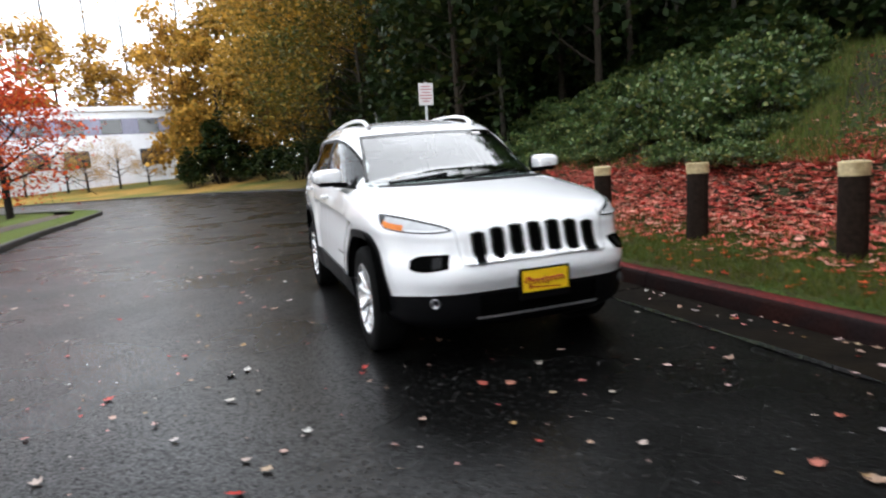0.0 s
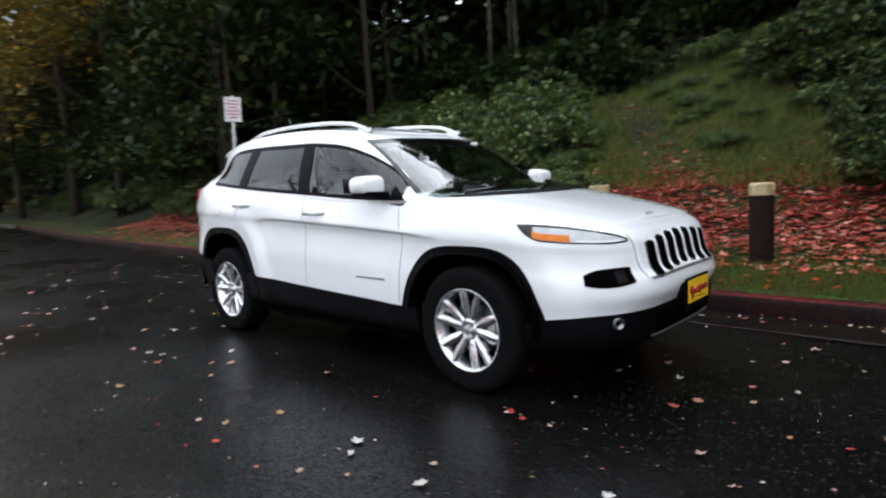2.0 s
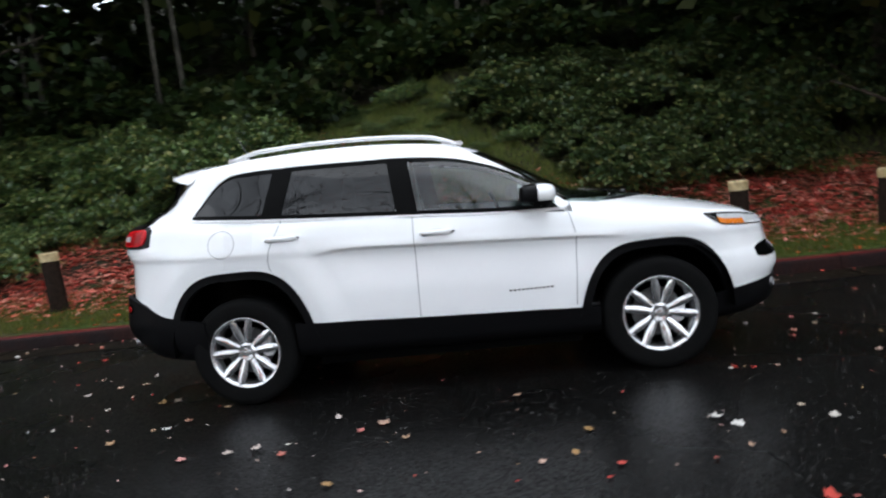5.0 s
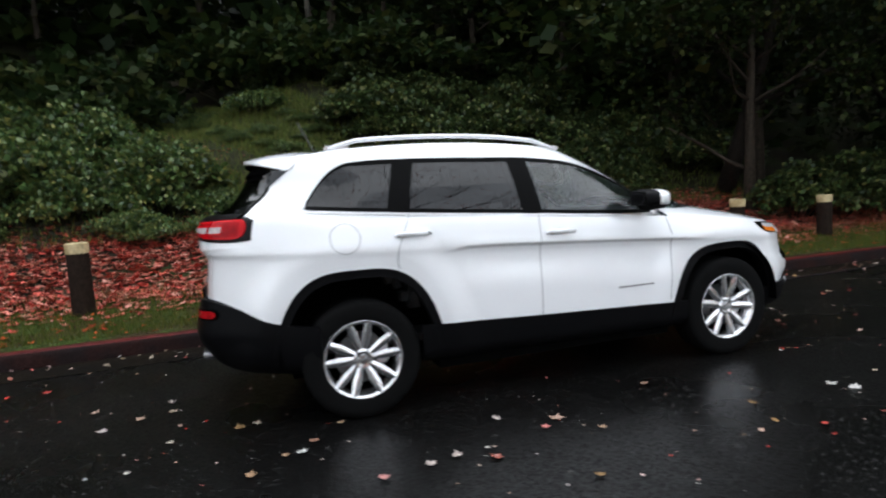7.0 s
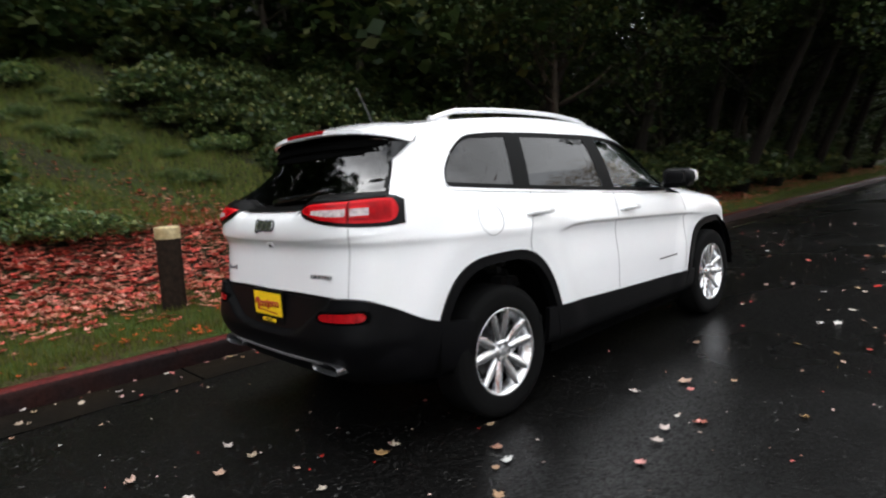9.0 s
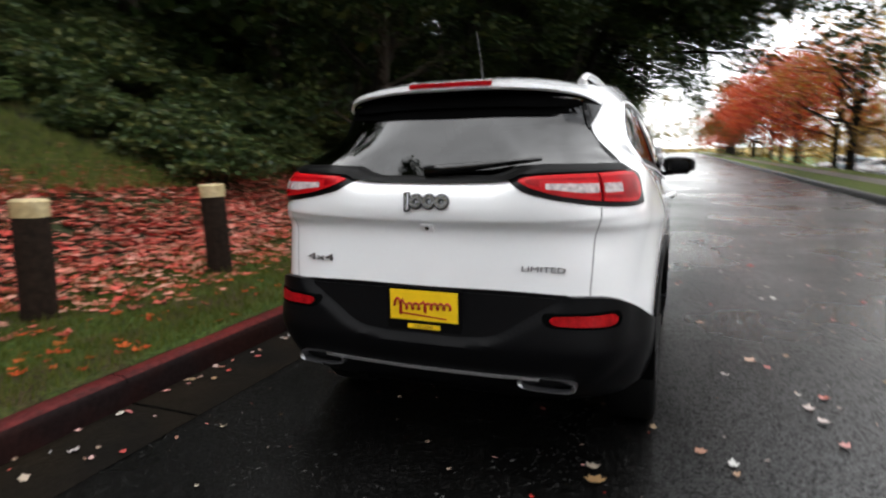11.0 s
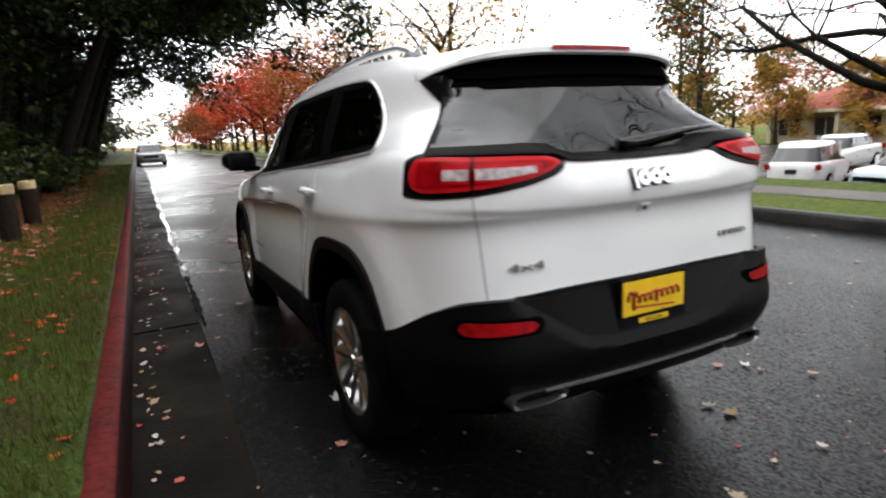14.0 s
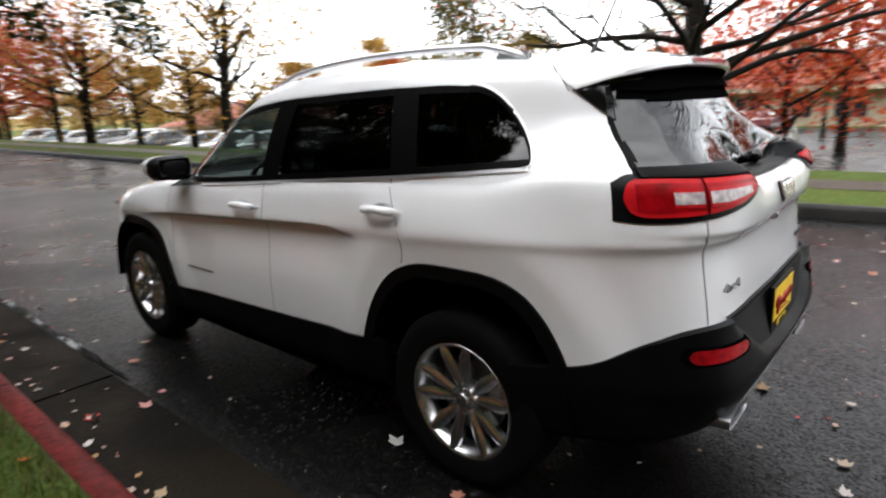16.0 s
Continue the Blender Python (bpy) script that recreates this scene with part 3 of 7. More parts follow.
def spline(column, n):
    """n values on a Catmull-Rom curve through a column of numbers."""
    c = np.array(column, float)
    q = np.r_[2 * c[0] - c[1], c, 2 * c[-1] - c[-2]]
    out = []
    for u in np.linspace(0, len(c) - 1, n):
        i = min(int(u), len(c) - 2)
        t = u - i
        a, b, d, e = q[i:i + 4]
        out.append(0.5 * (2 * b + (d - a) * t + (2 * a - 5 * b + 4 * d - e) * t * t + (3 * b - a - 3 * d + e) * t ** 3))
    return np.array(out)


def ring(front, rear, width, zf, zm, zr, nf, nr, yc, count):
    """Half a plan outline, from the front middle round the side to the rear middle, evenly by arc; its height runs zf, zm, zr."""
    th = np.linspace(0, math.pi, 1600)
    c, s = np.cos(th), np.sin(th)
    ex = np.where(c > 0, nf, nr)
    x = width * np.abs(s) ** (2 / ex)
    y = yc - np.sign(c) * np.where(c > 0, front + yc, rear - yc) * np.abs(c) ** (2 / ex)
    x[0] = x[-1] = 0.0
    a = np.r_[0, np.cumsum(np.hypot(np.diff(x), np.diff(y)))]
    u = np.linspace(0, a[-1], count)
    x, y = np.interp(u, a, x), np.interp(u, a, y)
    p, q = -front, rear
    z = zf * (y - 0) * (y - q) / ((p - 0) * (p - q)) + zm * (y - p) * (y - q) / ((0 - p) * (0 - q)) + zr * (y - p) * (y - 0) / ((q - p) * (q - 0))
    return np.stack([x, y, z], 1)


COUNT = 340
TUB = dict(
    front=[2.10, 2.20, 2.235, 2.24, 2.275, 2.262, 2.215, 2.195, 2.185, 2.165, 2.13, 2.08],
    rear=[2.03, 2.14, 2.222, 2.240, 2.222, 2.208, 2.200, 2.200, 2.224, 2.228, 2.205, 2.14],
    width=[0.77, 0.84, 0.858, 0.866, 0.868, 0.867, 0.865, 0.866, 0.873, 0.866, 0.853, 0.836],
    zf=[0.26, 0.32, 0.41, 0.49, 0.575, 0.65, 0.70, 0.77, 0.82, 0.86, 0.895, 0.925],
    zm=[0.25, 0.31, 0.40, 0.48, 0.58, 0.69, 0.80, 0.89, 0.95, 1.02, 1.08, 1.125],
    zr=[0.30, 0.36, 0.46, 0.58, 0.70, 0.80, 0.92, 1.01, 1.055, 1.11, 1.17, 1.21])
CABIN = dict(
    front=[1.10, 0.86, 0.58, 0.33, 0.22],
    rear=[2.130, 2.038, 1.957, 1.865, 1.80],
    width=[0.831, 0.796, 0.746, 0.672, 0.612],
    zf=[1.08, 1.225, 1.395, 1.525, 1.565],
    zm=[1.115, 1.255, 1.40, 1.540, 1.592],
    zr=[1.20, 1.30, 1.42, 1.535, 1.572])


def rings(table, n, nf, nr, yc):
    cols = {k: spline(v, n) for k, v in table.items()}
    square = spline(nr, n) if isinstance(nr, list) else [nr] * n
    return [ring(*(cols[k][i] for k in ("front", "rear", "width", "zf", "zm", "zr")), nf, square[i], yc, COUNT) for i in range(n)]


def ease(a, b, v):
    t = np.clip((v - a) / (b - a), 0, 1)
    return t * t * (3 - 2 * t)


def sculpt(p):
    """Presses the shoulder crease, the wheel-arch flares, the tailgate ledge and the grille panel into the body."""
    x, y, z = p.T
    t = np.gradient(p[:, :2], axis=0)
    t /= np.linalg.norm(t, axis=1)[:, None]
    side = np.clip((x - 0.55) / 0.22, 0, 1)
    move = np.zeros(len(p))
    for cy, a, b, h in ((-1.35, 0.592, 0.552, 0.015), (1.35, 0.617, 0.622, 0.019)):
        up = (np.maximum(z, 0.36) - 0.36) / b
        rho = ((np.abs((y - cy) / (a * (1 - 0.24 * np.minimum(up, 1)))) ** 3.4 + up ** 3.4) ** (1 / 3.4) - 1) * 0.6
        move += side * h * (1 - ease(0, 0.20, rho)) * (1 - 0.30 * np.clip(-rho / 0.09, 0, 1))
    crease = np.interp(y, [-1.2, -0.95, -0.4, 0.1, 0.45, 0.66, 0.82, 1.0], [0.875, 0.897, 0.931, 0.956, 0.976, 0.978, 0.955, 0.90])
    d = crease - z
    run = ease(-1.22, -0.86, y) * (1 - ease(0.58, 0.86, y))
    move += side * run * (-0.021 * ease(0, 0.020, d) * (1 - ease(0.03, 0.30, d)) + 0.004 * np.exp(-(np.minimum(d, 0) / 0.04) ** 2) * (d < 0))
    d = 1.056 + 0.022 * (x / 0.8) ** 2 - z
    move += ease(1.80, 2.08, y) * (1 - 0.8 * ease(0.62, 0.80, x)) * (-0.009 * ease(0, 0.018, d) * (1 - ease(0.03, 0.22, d)))
    wide = 0.452 + 0.10 * (z - 0.67)
    move += (y < -1.7) * 0.013 * (1 - ease(wide - 0.008, wide + 0.008, x)) * ease(0.652, 0.668, z) * (1 - ease(0.885, 0.92, z))
    p[:, 0] += move * t[:, 1]
    p[:, 1] -= move * t[:, 0]
    p[0, 0] = p[-1, 0] = 0.0
    return p


def shoulder(p):
    """Lifts the rear corners that carry the tail lamps, fading out up the pillar."""
    x, y, z = p.T
    p[:, 2] += 0.060 * ease(1.04, 1.19, z) * (1 - ease(1.22, 1.42, z)) * ease(0.26, 0.46, x) * ease(1.40, 1.80, y)
    return p


tub = [shoulder(sculpt(r)) for r in rings(TUB, 124, 4.6, [5.0, 6.0, 6.8, 7.0, 7.0, 7.0, 6.9, 6.8, 6.6, 6.2, 5.8, 5.4], 0.0)]
cabin = [shoulder(r) for r in rings(CABIN, 36, 4.2, [5.4, 4.1, 3.9, 4.9, 5.8], 0.35)]


def grid_faces(rows, n, off, faces):
    for i in range(rows - 1):
        for k in range(n - 1):
            faces.append((off + i * n + k, off + i * n + k + 1, off + (i + 1) * n + k + 1, off + (i + 1) * n + k))


def half_shell():
    """Vertices and faces of the right half (x < 0): tub, bonnet, cabin, roof."""
    v, f = [], []
    for r in tub:
        v += [(-x, y, z) for x, y, z in r]
    grid_faces(len(tub), COUNT, 0, f)
    # bonnet: rows from the middle line out to the upper edge of the tub
    edge = [p for p in tub[-1] if p[1] < -0.86]
    off, m = len(v), 18
    for x, y, z in edge:
        u = np.clip((y + 2.085) / 1.1, 0, 1)
        top = 0.134 * u ** 0.6
        for k in range(m):
            w = k / (m - 1)
            e = 1 - (1 - w) ** 1.0
            v.append((-x * e, y, z + top * (1 - e ** 3.2) - 0.006 * math.exp(-((e - 0.62) / 0.07) ** 2) * u))
    grid_faces(len(edge), m, off, f)
    off = len(v)
    skirt = [cabin[0] * [0.995, 1.0, 1.0] - [0, 0, 0.09]]          # closes the joint with the bonnet and the wings
    for r in skirt + cabin:
        v += [(-x, y, z) for x, y, z in r]
    grid_faces(len(cabin) + 1, COUNT, off, f)
    off = len(v)
    for x, y, z in cabin[-1]:
        for k in range(12):
            w = k / 11
            v.append((-x * w, y, z + 0.042 * (1 - w ** 2.4) * min(1, (y + 0.25) / 0.5 if y < 0.25 else (1.82 - y) / 0.4) ** 0.6 if -0.22 < y < 1.80 else z))
    grid_faces(COUNT, 12, off, f)
    return np.array(v), f


hv, hf = half_shell()
full_v = np.vstack([hv, hv * [-1, 1, 1]])
full_f = hf + [tuple(len(hv) + i for i in reversed(q)) for q in hf]
BODY = BVHTree.FromPolygons([tuple(p) for p in full_v], full_f)


def on_side(sign, y, z, lift=0.0):
    hit = BODY.ray_cast(Vector((sign * 2.5, y, z)), Vector((-sign, 0, 0)))
    return hit[0] + Vector((sign * lift, 0, 0)) if hit[0] else Vector((sign * 0.3, y, z))


def on_round(cy, ang, z, lift=0.0):
    """A point of the body seen from the upright axis at (0, cy); ang: degrees, 0 to the rear, 90 to +x, 180 to the front."""
    d = Vector((math.sin(radians(ang)), math.cos(radians(ang)), 0))
    hit = BODY.ray_cast(Vector((0, cy, z)) + d * 4, -d)
    return hit[0] + d * lift if hit[0] else Vector((0, cy, z)) + d * 0.3


def on_top(x, y, lift=0.0):
    hit = BODY.ray_cast(Vector((x, y, 3)), Vector((0, 0, -1)))
    return hit[0] + Vector((0, 0, lift)) if hit[0] else Vector((x, y, 1))


def slab(name, place, a, low, high, mat, parent, n=24, m=6, lift=0.004, depth=0.012, label=""):
    """A panel lying on the body: between two curves low(a) and high(a), proud by lift, with edges that go in by depth."""
    bm = bmesh.new()
    outer, inner = [], []
    for i in range(n + 1):
        s = a[0] + (a[1] - a[0]) * i / n
        lo, hi = low(s), high(s)
        row, back = [], []
        for k in range(m + 1):
            z = lo + (hi - lo) * k / m
            row.append(bm.verts.new(place(s, z, lift)))
            back.append(bm.verts.new(place(s, z, lift - depth)) if i in (0, n) or k in (0, m) else None)
        outer.append(row), inner.append(back)
    for i in range(n):
        for k in range(m):
            bm.faces.new((outer[i][k], outer[i + 1][k], outer[i + 1][k + 1], outer[i][k + 1]))
        for k in (0, m):
            bm.faces.new((outer[i][k], outer[i + 1][k], inner[i + 1][k], inner[i][k]))
    for k in range(m):
        for i in (0, n):
            bm.faces.new((outer[i][k], outer[i][k + 1], inner[i][k + 1], inner[i][k]))
    return part(name, bm, mat, parent, label, auto=40)


def curve(*points):
    """A smooth function through (a, value) pairs."""
    pa, pb = np.array(points, float).T
    order = np.argsort(pa)
    pa, pb = pa[order], pb[order]
    m = np.gradient(pb, pa)
    def f(s):
        s = min(max(s, pa[0]), pa[-1])
        i = min(max(int(np.searchsorted(pa, s)) - 1, 0), len(pa) - 2)
        h = pa[i + 1] - pa[i]
        t = (s - pa[i]) / h
        return ((2 * t ** 3 - 3 * t * t + 1) * pb[i] + (t ** 3 - 2 * t * t + t) * h * m[i]
                + (3 * t * t - 2 * t ** 3) * pb[i + 1] + (t ** 3 - t * t) * h * m[i + 1])
    return f


def straight(*points):
    pa, pb = np.array(sorted(points), float).T
    return lambda s: float(np.interp(s, pa, pb))


# side windows: belt line and upper line of the glass, front (-y) to rear
belt = curve((-0.86, 1.088), (-0.5, 1.102), (0.1, 1.145), (0.9, 1.205), (1.3, 1.238), (1.62, 1.268))
head = curve((-0.86, 1.10), (-0.72, 1.225), (-0.5, 1.352), (-0.2, 1.462), (0.1, 1.508), (0.5, 1.528), (1.0, 1.541), (1.24, 1.538), (1.37, 1.522), (1.455, 1.475), (1.53, 1.400), (1.595, 1.318), (1.62, 1.282))
PANES = [("front_side_window", -0.77, 0.15, "side_glass"), ("rear_side_window", 0.255, 1.02, "side_tint"), ("quarter_window", 1.04, 1.60, "side_tint")]


def in_pane(p):
    x, y, z = p
    if y > -0.95 and z > 1.05 and abs(x) > 0.45:
        for _, y0, y1, _ in PANES:
            if y0 - 0.014 < y < y1 + 0.014 and belt(y) + 0.002 < z < head(y) - 0.002:
                return True
    if y < -0.30 and 1.11 < z < 1.50 and abs(x) < 0.682 - 0.27 * (z - 1.1) and y < -0.2 - 0.9 * (1.5 - z):
        return True
    if y > 1.62 and 1.215 + 0.022 * (abs(x) > 0.38) < z < 1.55 and abs(x) < 0.672 - 0.45 * (z - 1.2):
        return True
    return False


LEAN = 0.24                     # the arches narrow towards the top


def arch_radius(p, cy, a, b, e):
    h = (max(p[2], 0.36) - 0.36) / b
    return (abs((p[1] - cy) / (a * (1 - LEAN * min(h, 1)))) ** e + h ** e) ** (1 / e)


def arch_b(cy):
    return (0.405, 0.475) if cy < 0 else (0.425, 0.540)


def in_arch(p):
    return abs(p[0]) > 0.42 and any(arch_radius(p, cy, 0.480 if cy < 0 else 0.505, arch_b(cy)[1] - 0.012, 3.4) < 1 for cy in (-1.35, 1.35))


suv = tagged(new("suv"), "white mid-size SUV with black lower cladding, parked on the wet road", "car")
keep = []
for q in full_f:
    pts = full_v[list(q)]
    if not (all(in_pane(p) for p in pts) or all(in_arch(p) for p in pts)):
        keep.append(q)
body = link_mesh("body", full_v, keep, M["white"], suv, "glossy white painted body shell")
body.data.materials.append(M["cladding"])
for face in body.data.polygons:                 # black below the sills
    face.material_index = int(face.center.z < 0.36)
bmm = bmesh.new()
bmm.from_mesh(body.data)
bmesh.ops.remove_doubles(bmm, verts=bmm.verts, dist=0.0006)
bmesh.ops.delete(bmm, geom=[v for v in bmm.verts if not v.link_faces], context="VERTS")
bmm.to_mesh(body.data)
bmm.free()

# floor pan and wheel housings
part("floor_pan", box(1.26, 3.5, 0.10, (0, 0, 0.29)), M["void"], suv)
part("floor_pan", box(1.60, 1.72, 0.10, (0, 0, 0.27)), M["void"], suv)
for cy in (-1.35, 1.35):
    for sg in (-1, 1):
        bm = bmesh.new()
        ha, hb = (0.455, 0.475) if cy < 0 else (0.48, 0.54)
        w = [(-ha * math.cos(a), 0.36 + hb * math.sin(a) ** 0.8) for a in np.linspace(0.0, math.pi - 1e-9, 24)]
        o = [bm.verts.new((sg * 0.862, cy + y, z)) for y, z in w]
        i = [bm.verts.new((sg * 0.50, cy + y, z)) for y, z in w]
        for k in range(23):
            bm.faces.new((o[k], o[k + 1], i[k + 1], i[k]))
        bm.faces.new(i)
        part("wheel_housing", bm, M["void"], suv)

for sg in (-1, 1):
    side = lambda s, z, lift, sg=sg: on_side(sg, s, z, lift)
    # glass, its black surround and the bright strips
    for pane, y0, y1, kind in PANES:
        slab(pane, side, (y0, y1), lambda s: belt(s) + 0.004, lambda s: max(head(s) - 0.006, belt(s) + 0.008), M[kind], suv, 40, 14, 0.0005, 0.004)
    for y0, y1, lean in ((0.135, 0.272, 0.13), (0.965, 1.10, -0.26)):
        tilt = lambda s, z, lift, sg=sg, lean=lean: on_side(sg, s + lean * (z - 1.365), z, lift)
        slab("pillar_trim", tilt, (y0, y1), lambda s: belt(s), lambda s: head(s) - 0.002, M["pillar"], suv, 6, 12, 0.004, 0.02)
        slab("pillar_lining", tilt, (y0 - 0.03, y1 + 0.03), lambda s: belt(s) - 0.03, lambda s: head(s) + 0.01, M["seat"], suv, 6, 12, -0.016, 0.02)
    for lo, hi, nm in ((lambda s: head(s) - float(np.interp(s, [-0.5, 0.1, 1.2, 1.4], [0.012, 0.026, 0.026, 0.015])), lambda s: head(s) + 0.004, "window_surround"), (lambda s: belt(s) - 0.004, lambda s: min(belt(s) + 0.022, head(s)), "window_surround")):
        slab(nm, side, (-0.775, 1.615), lo, hi, M["pillar"], suv, 70, 2, 0.0035, 0.018)
    slab("belt_strip", side, (-0.80, 1.615), lambda s: belt(s) - 0.015, lambda s: belt(s) - 0.004, M["silver"], suv, 70, 2, 0.007, 0.012, "bright metal strip under the windows")
    slab("roof_strip", side, (-0.77, 1.615), lambda s: head(s) + 0.003, lambda s: head(s) + 0.012, M["silver"], suv, 70, 2, 0.0045, 0.012, "bright metal strip over the windows")
    rim = [on_side(sg, y, head(y) + 0.004, 0.002) for y in np.linspace(1.30, 1.60, 22)] + [on_side(sg, y, z, 0.002) for y, z in ((1.616, 1.288), (1.620, 1.272), (1.612, 1.262), (1.59, 1.258))]
    tube("quarter_window_rim", rim, 0.0055, M["silver"], suv, 6, "bright metal rim round the quarter window")
    # doors' gaps, as narrow recess lines
    def gap(y_of_z, z0, z1):
        slab("panel_gap", lambda s, k, lift, sg=sg: on_side(sg, y_of_z(s) + k, s, lift), (z0, z1), lambda s: -0.003, lambda s: 0.003, M["seam"], suv, 20, 1, 0.0012, 0.003)
    gap(straight((0.40, -0.83), (0.9, -0.87), (1.10, -0.83)), 0.47, 1.085)
    gap(straight((0.40, 0.16), (1.15, 0.145)), 0.47, 1.13)
    gap(curve((0.50, 0.90), (0.75, 1.02), (0.90, 1.10), (1.21, 1.0)), 0.88, 1.20)
    # door handles
    for y0, z0 in ((0.0, 1.015), (1.0, 1.078)):
        p = on_side(sg, y0, z0)
        h = new("door_handle")
        h.parent = suv
        tube("grip", [p + Vector((sg * -0.005, -0.105, 0.0)), p + Vector((sg * 0.028, -0.085, 0.004)), p + Vector((sg * 0.036, 0, 0.008)), p + Vector((sg * 0.028, 0.085, 0.004)), p + Vector((sg * -0.005, 0.105, 0.0))],
             [0.012, 0.017, 0.017, 0.017, 0.012], M["white"], h, 8)
        slab("recess", side, (y0 - 0.07, y0 + 0.07), lambda s: z0 - 0.02 * math.sqrt(max(0.02, 1 - ((s - y0) / 0.071) ** 2)), lambda s: z0 + 0.03 * math.sqrt(max(0.02, 1 - ((s - y0) / 0.071) ** 2)), M["silver"], h, 12, 2, 0.001, 0.002)
    if sg < 0:                                          # round fuel flap
        slab("fuel_flap_gap", lambda s, k, lift: on_side(-1, 1.405 + (0.088 + k) * math.cos(radians(s)), 1.085 + (0.088 + k) * math.sin(radians(s)), lift), (0, 360), lambda s: -0.0022, lambda s: 0.0022, M["seam"], suv, 48, 1, 0.0012, 0.003)
    # trim level badge on the front door: too small to read
    for k in range(11):
        slab("side_badge", side, (-0.70 + k * 0.026, -0.70 + k * 0.026 + 0.018), lambda s: 0.594, lambda s: 0.605, M["grey_metal"], suv, 1, 1, 0.003, 0.004)
    slab("mirror_corner", side, (-0.80, -0.69), lambda s: belt(s) - 0.012, lambda s: belt(s) - 0.008 + max(0.0, (s + 0.80) / 0.11) * 0.10, M["pillar"], suv, 10, 3, 0.004, 0.012, "black corner panel at the mirror")
    # arch trims
    for cy in (-1.35, 1.35):
        bi, bo = arch_b(cy)
        def arch(s, w, lift, sg=sg, cy=cy, bi=bi, bo=bo):
            c, n = math.cos(radians(s)), math.sin(radians(s))
            a, b, e = (0.457 if cy < 0 else 0.482) + 0.05 * w, bo + 0.050 * (w - 1), 3.4
            r = (abs(c / a) ** e + abs(max(n, 0) / b) ** e) ** (-1 / e) if n > 0 else a / max(abs(c), 0.6)
            lean = lambda q, n: 1 - LEAN * min(max(q * n / b, 0), 1)
            p = on_side(sg, cy + (r + 0.022) * c * lean(r, n), 0.36 + (r + 0.022) * n, 0)
            return Vector((sg * (abs(p.x) + lift + 0.010), cy + r * c * lean(r, n), 0.36 + r * n))
        slab("arch_trim", arch, (-4, 184) if cy < 0 else (8, 184), lambda s: 0.0, lambda s: 1.0, M["cladding"], suv, 60, 5, 0.004, 0.06, "matt black wheel arch trim")
    # sill
    sill_top = curve((-1.0, 0.445), (-0.5, 0.462), (0.3, 0.492), (1.0, 0.525))
    slab("sill_cladding", side, (-0.98, 0.98), lambda s: 0.265, sill_top, M["cladding"], suv, 40, 8, 0.012, 0.03, "matt black sill cladding")
    # head lamp: dark housing, silver lens, amber corner
    lamp = lambda s, z, lift, sg=sg: on_round(-1.2, sg * s, z, lift)
    top = curve((121, 0.953), (127, 0.948), (136, 0.932), (144, 0.907), (150, 0.880), (152.5, 0.862))
    low = curve((121, 0.944), (123, 0.908), (126, 0.874), (131, 0.858), (139, 0.847), (148, 0.841), (152.5, 0.846))
    hl = slab("headlight", lamp, (121, 152.5), low, top, M["gloss_black"], suv, 40, 8, 0.004, 0.02)
    slab("lens", lamp, (126.0, 151.7), lambda s: low(s) + 0.007, lambda s: max(top(s) - 0.012, low(s) + 0.009), M["head_lens"], hl, 24, 4, 0.008, 0.006, "clear silver lens")
    slab("running_light", lamp, (137.5, 151.2), lambda s: low(s) + 0.009, lambda s: min(low(s) + 0.019, max(top(s) - 0.013, low(s) + 0.010)), M["head_strip"], hl, 20, 1, 0.0095, 0.004, "white strip along the lamp's foot")
    slab("turn_lens", lamp, (125.6, 136.0), lambda s: low(s) + 0.009, lambda s: max(low(s) + 0.010, min(top(s) - 0.020, low(s) + 0.042)), M["amber_lens"], hl, 14, 4, 0.010, 0.006, "amber turn signal lens")
    # fog cluster in the bumper
    ft = curve((138.8, 0.690), (141.0, 0.708), (146.5, 0.720), (151.8, 0.721))
    fl = curve((138.8, 0.642), (141.0, 0.632), (146.5, 0.631), (151.8, 0.648))
    fogl = slab("lower_headlight", lamp, (138.8, 151.8), fl, ft, M["void"], suv, 24, 6, 0.003, 0.02)
    slab("lens", lamp, (146.8, 149.6), lambda s: fl(s) + 0.014, lambda s: ft(s) - 0.014, M["recess"], fogl, 8, 3, 0.006, 0.004)
    # tail lamp: outer and inner piece, clear centre
    tail = lambda s, z, lift, sg=sg: on_round(1.2, sg * s, z, lift)
    tt = curve((18.4, 1.226), (20, 1.238), (25, 1.244), (34, 1.248), (42, 1.252), (45.5, 1.249), (47.8, 1.228))
    tl = curve((18.4, 1.206), (20, 1.180), (24, 1.152), (30, 1.130), (38, 1.114), (45, 1.112), (47.8, 1.118))
    tlm = slab("tail_light", tail, (18.4, 47.8), tl, tt, M["recess"], suv, 40, 8, 0.004, 0.03)
    for nm, a0, a1, c0, c1, end in (("inner_lens", 20.2, 34.6, 23.8, 34.3, 20.2), ("outer_lens", 35.1, 46.2, 35.4, 39.6, 46.2)):
        shut = lambda t: math.sqrt(max(0.03, 1 - min(1.0, abs(t - (a0 + a1 - end)) / abs(a1 - a0)) ** (12 if a0 > 30 else 6)))
        mid = lambda t: (tl(t) + tt(t)) / 2 + 0.003
        lens = slab(nm, tail, (a0, a1), lambda t: mid(t) - ((tt(t) - tl(t)) / 2 - 0.017) * shut(t), lambda t: mid(t) + ((tt(t) - tl(t)) / 2 - 0.015) * shut(t), M["bright_red_lens"], tlm, 26, 6, 0.014, 0.014, "glossy red lamp lens")
        b0, b1 = (a0 + 1.2, a1) if a0 < 30 else (a0, a1 - 1.6)
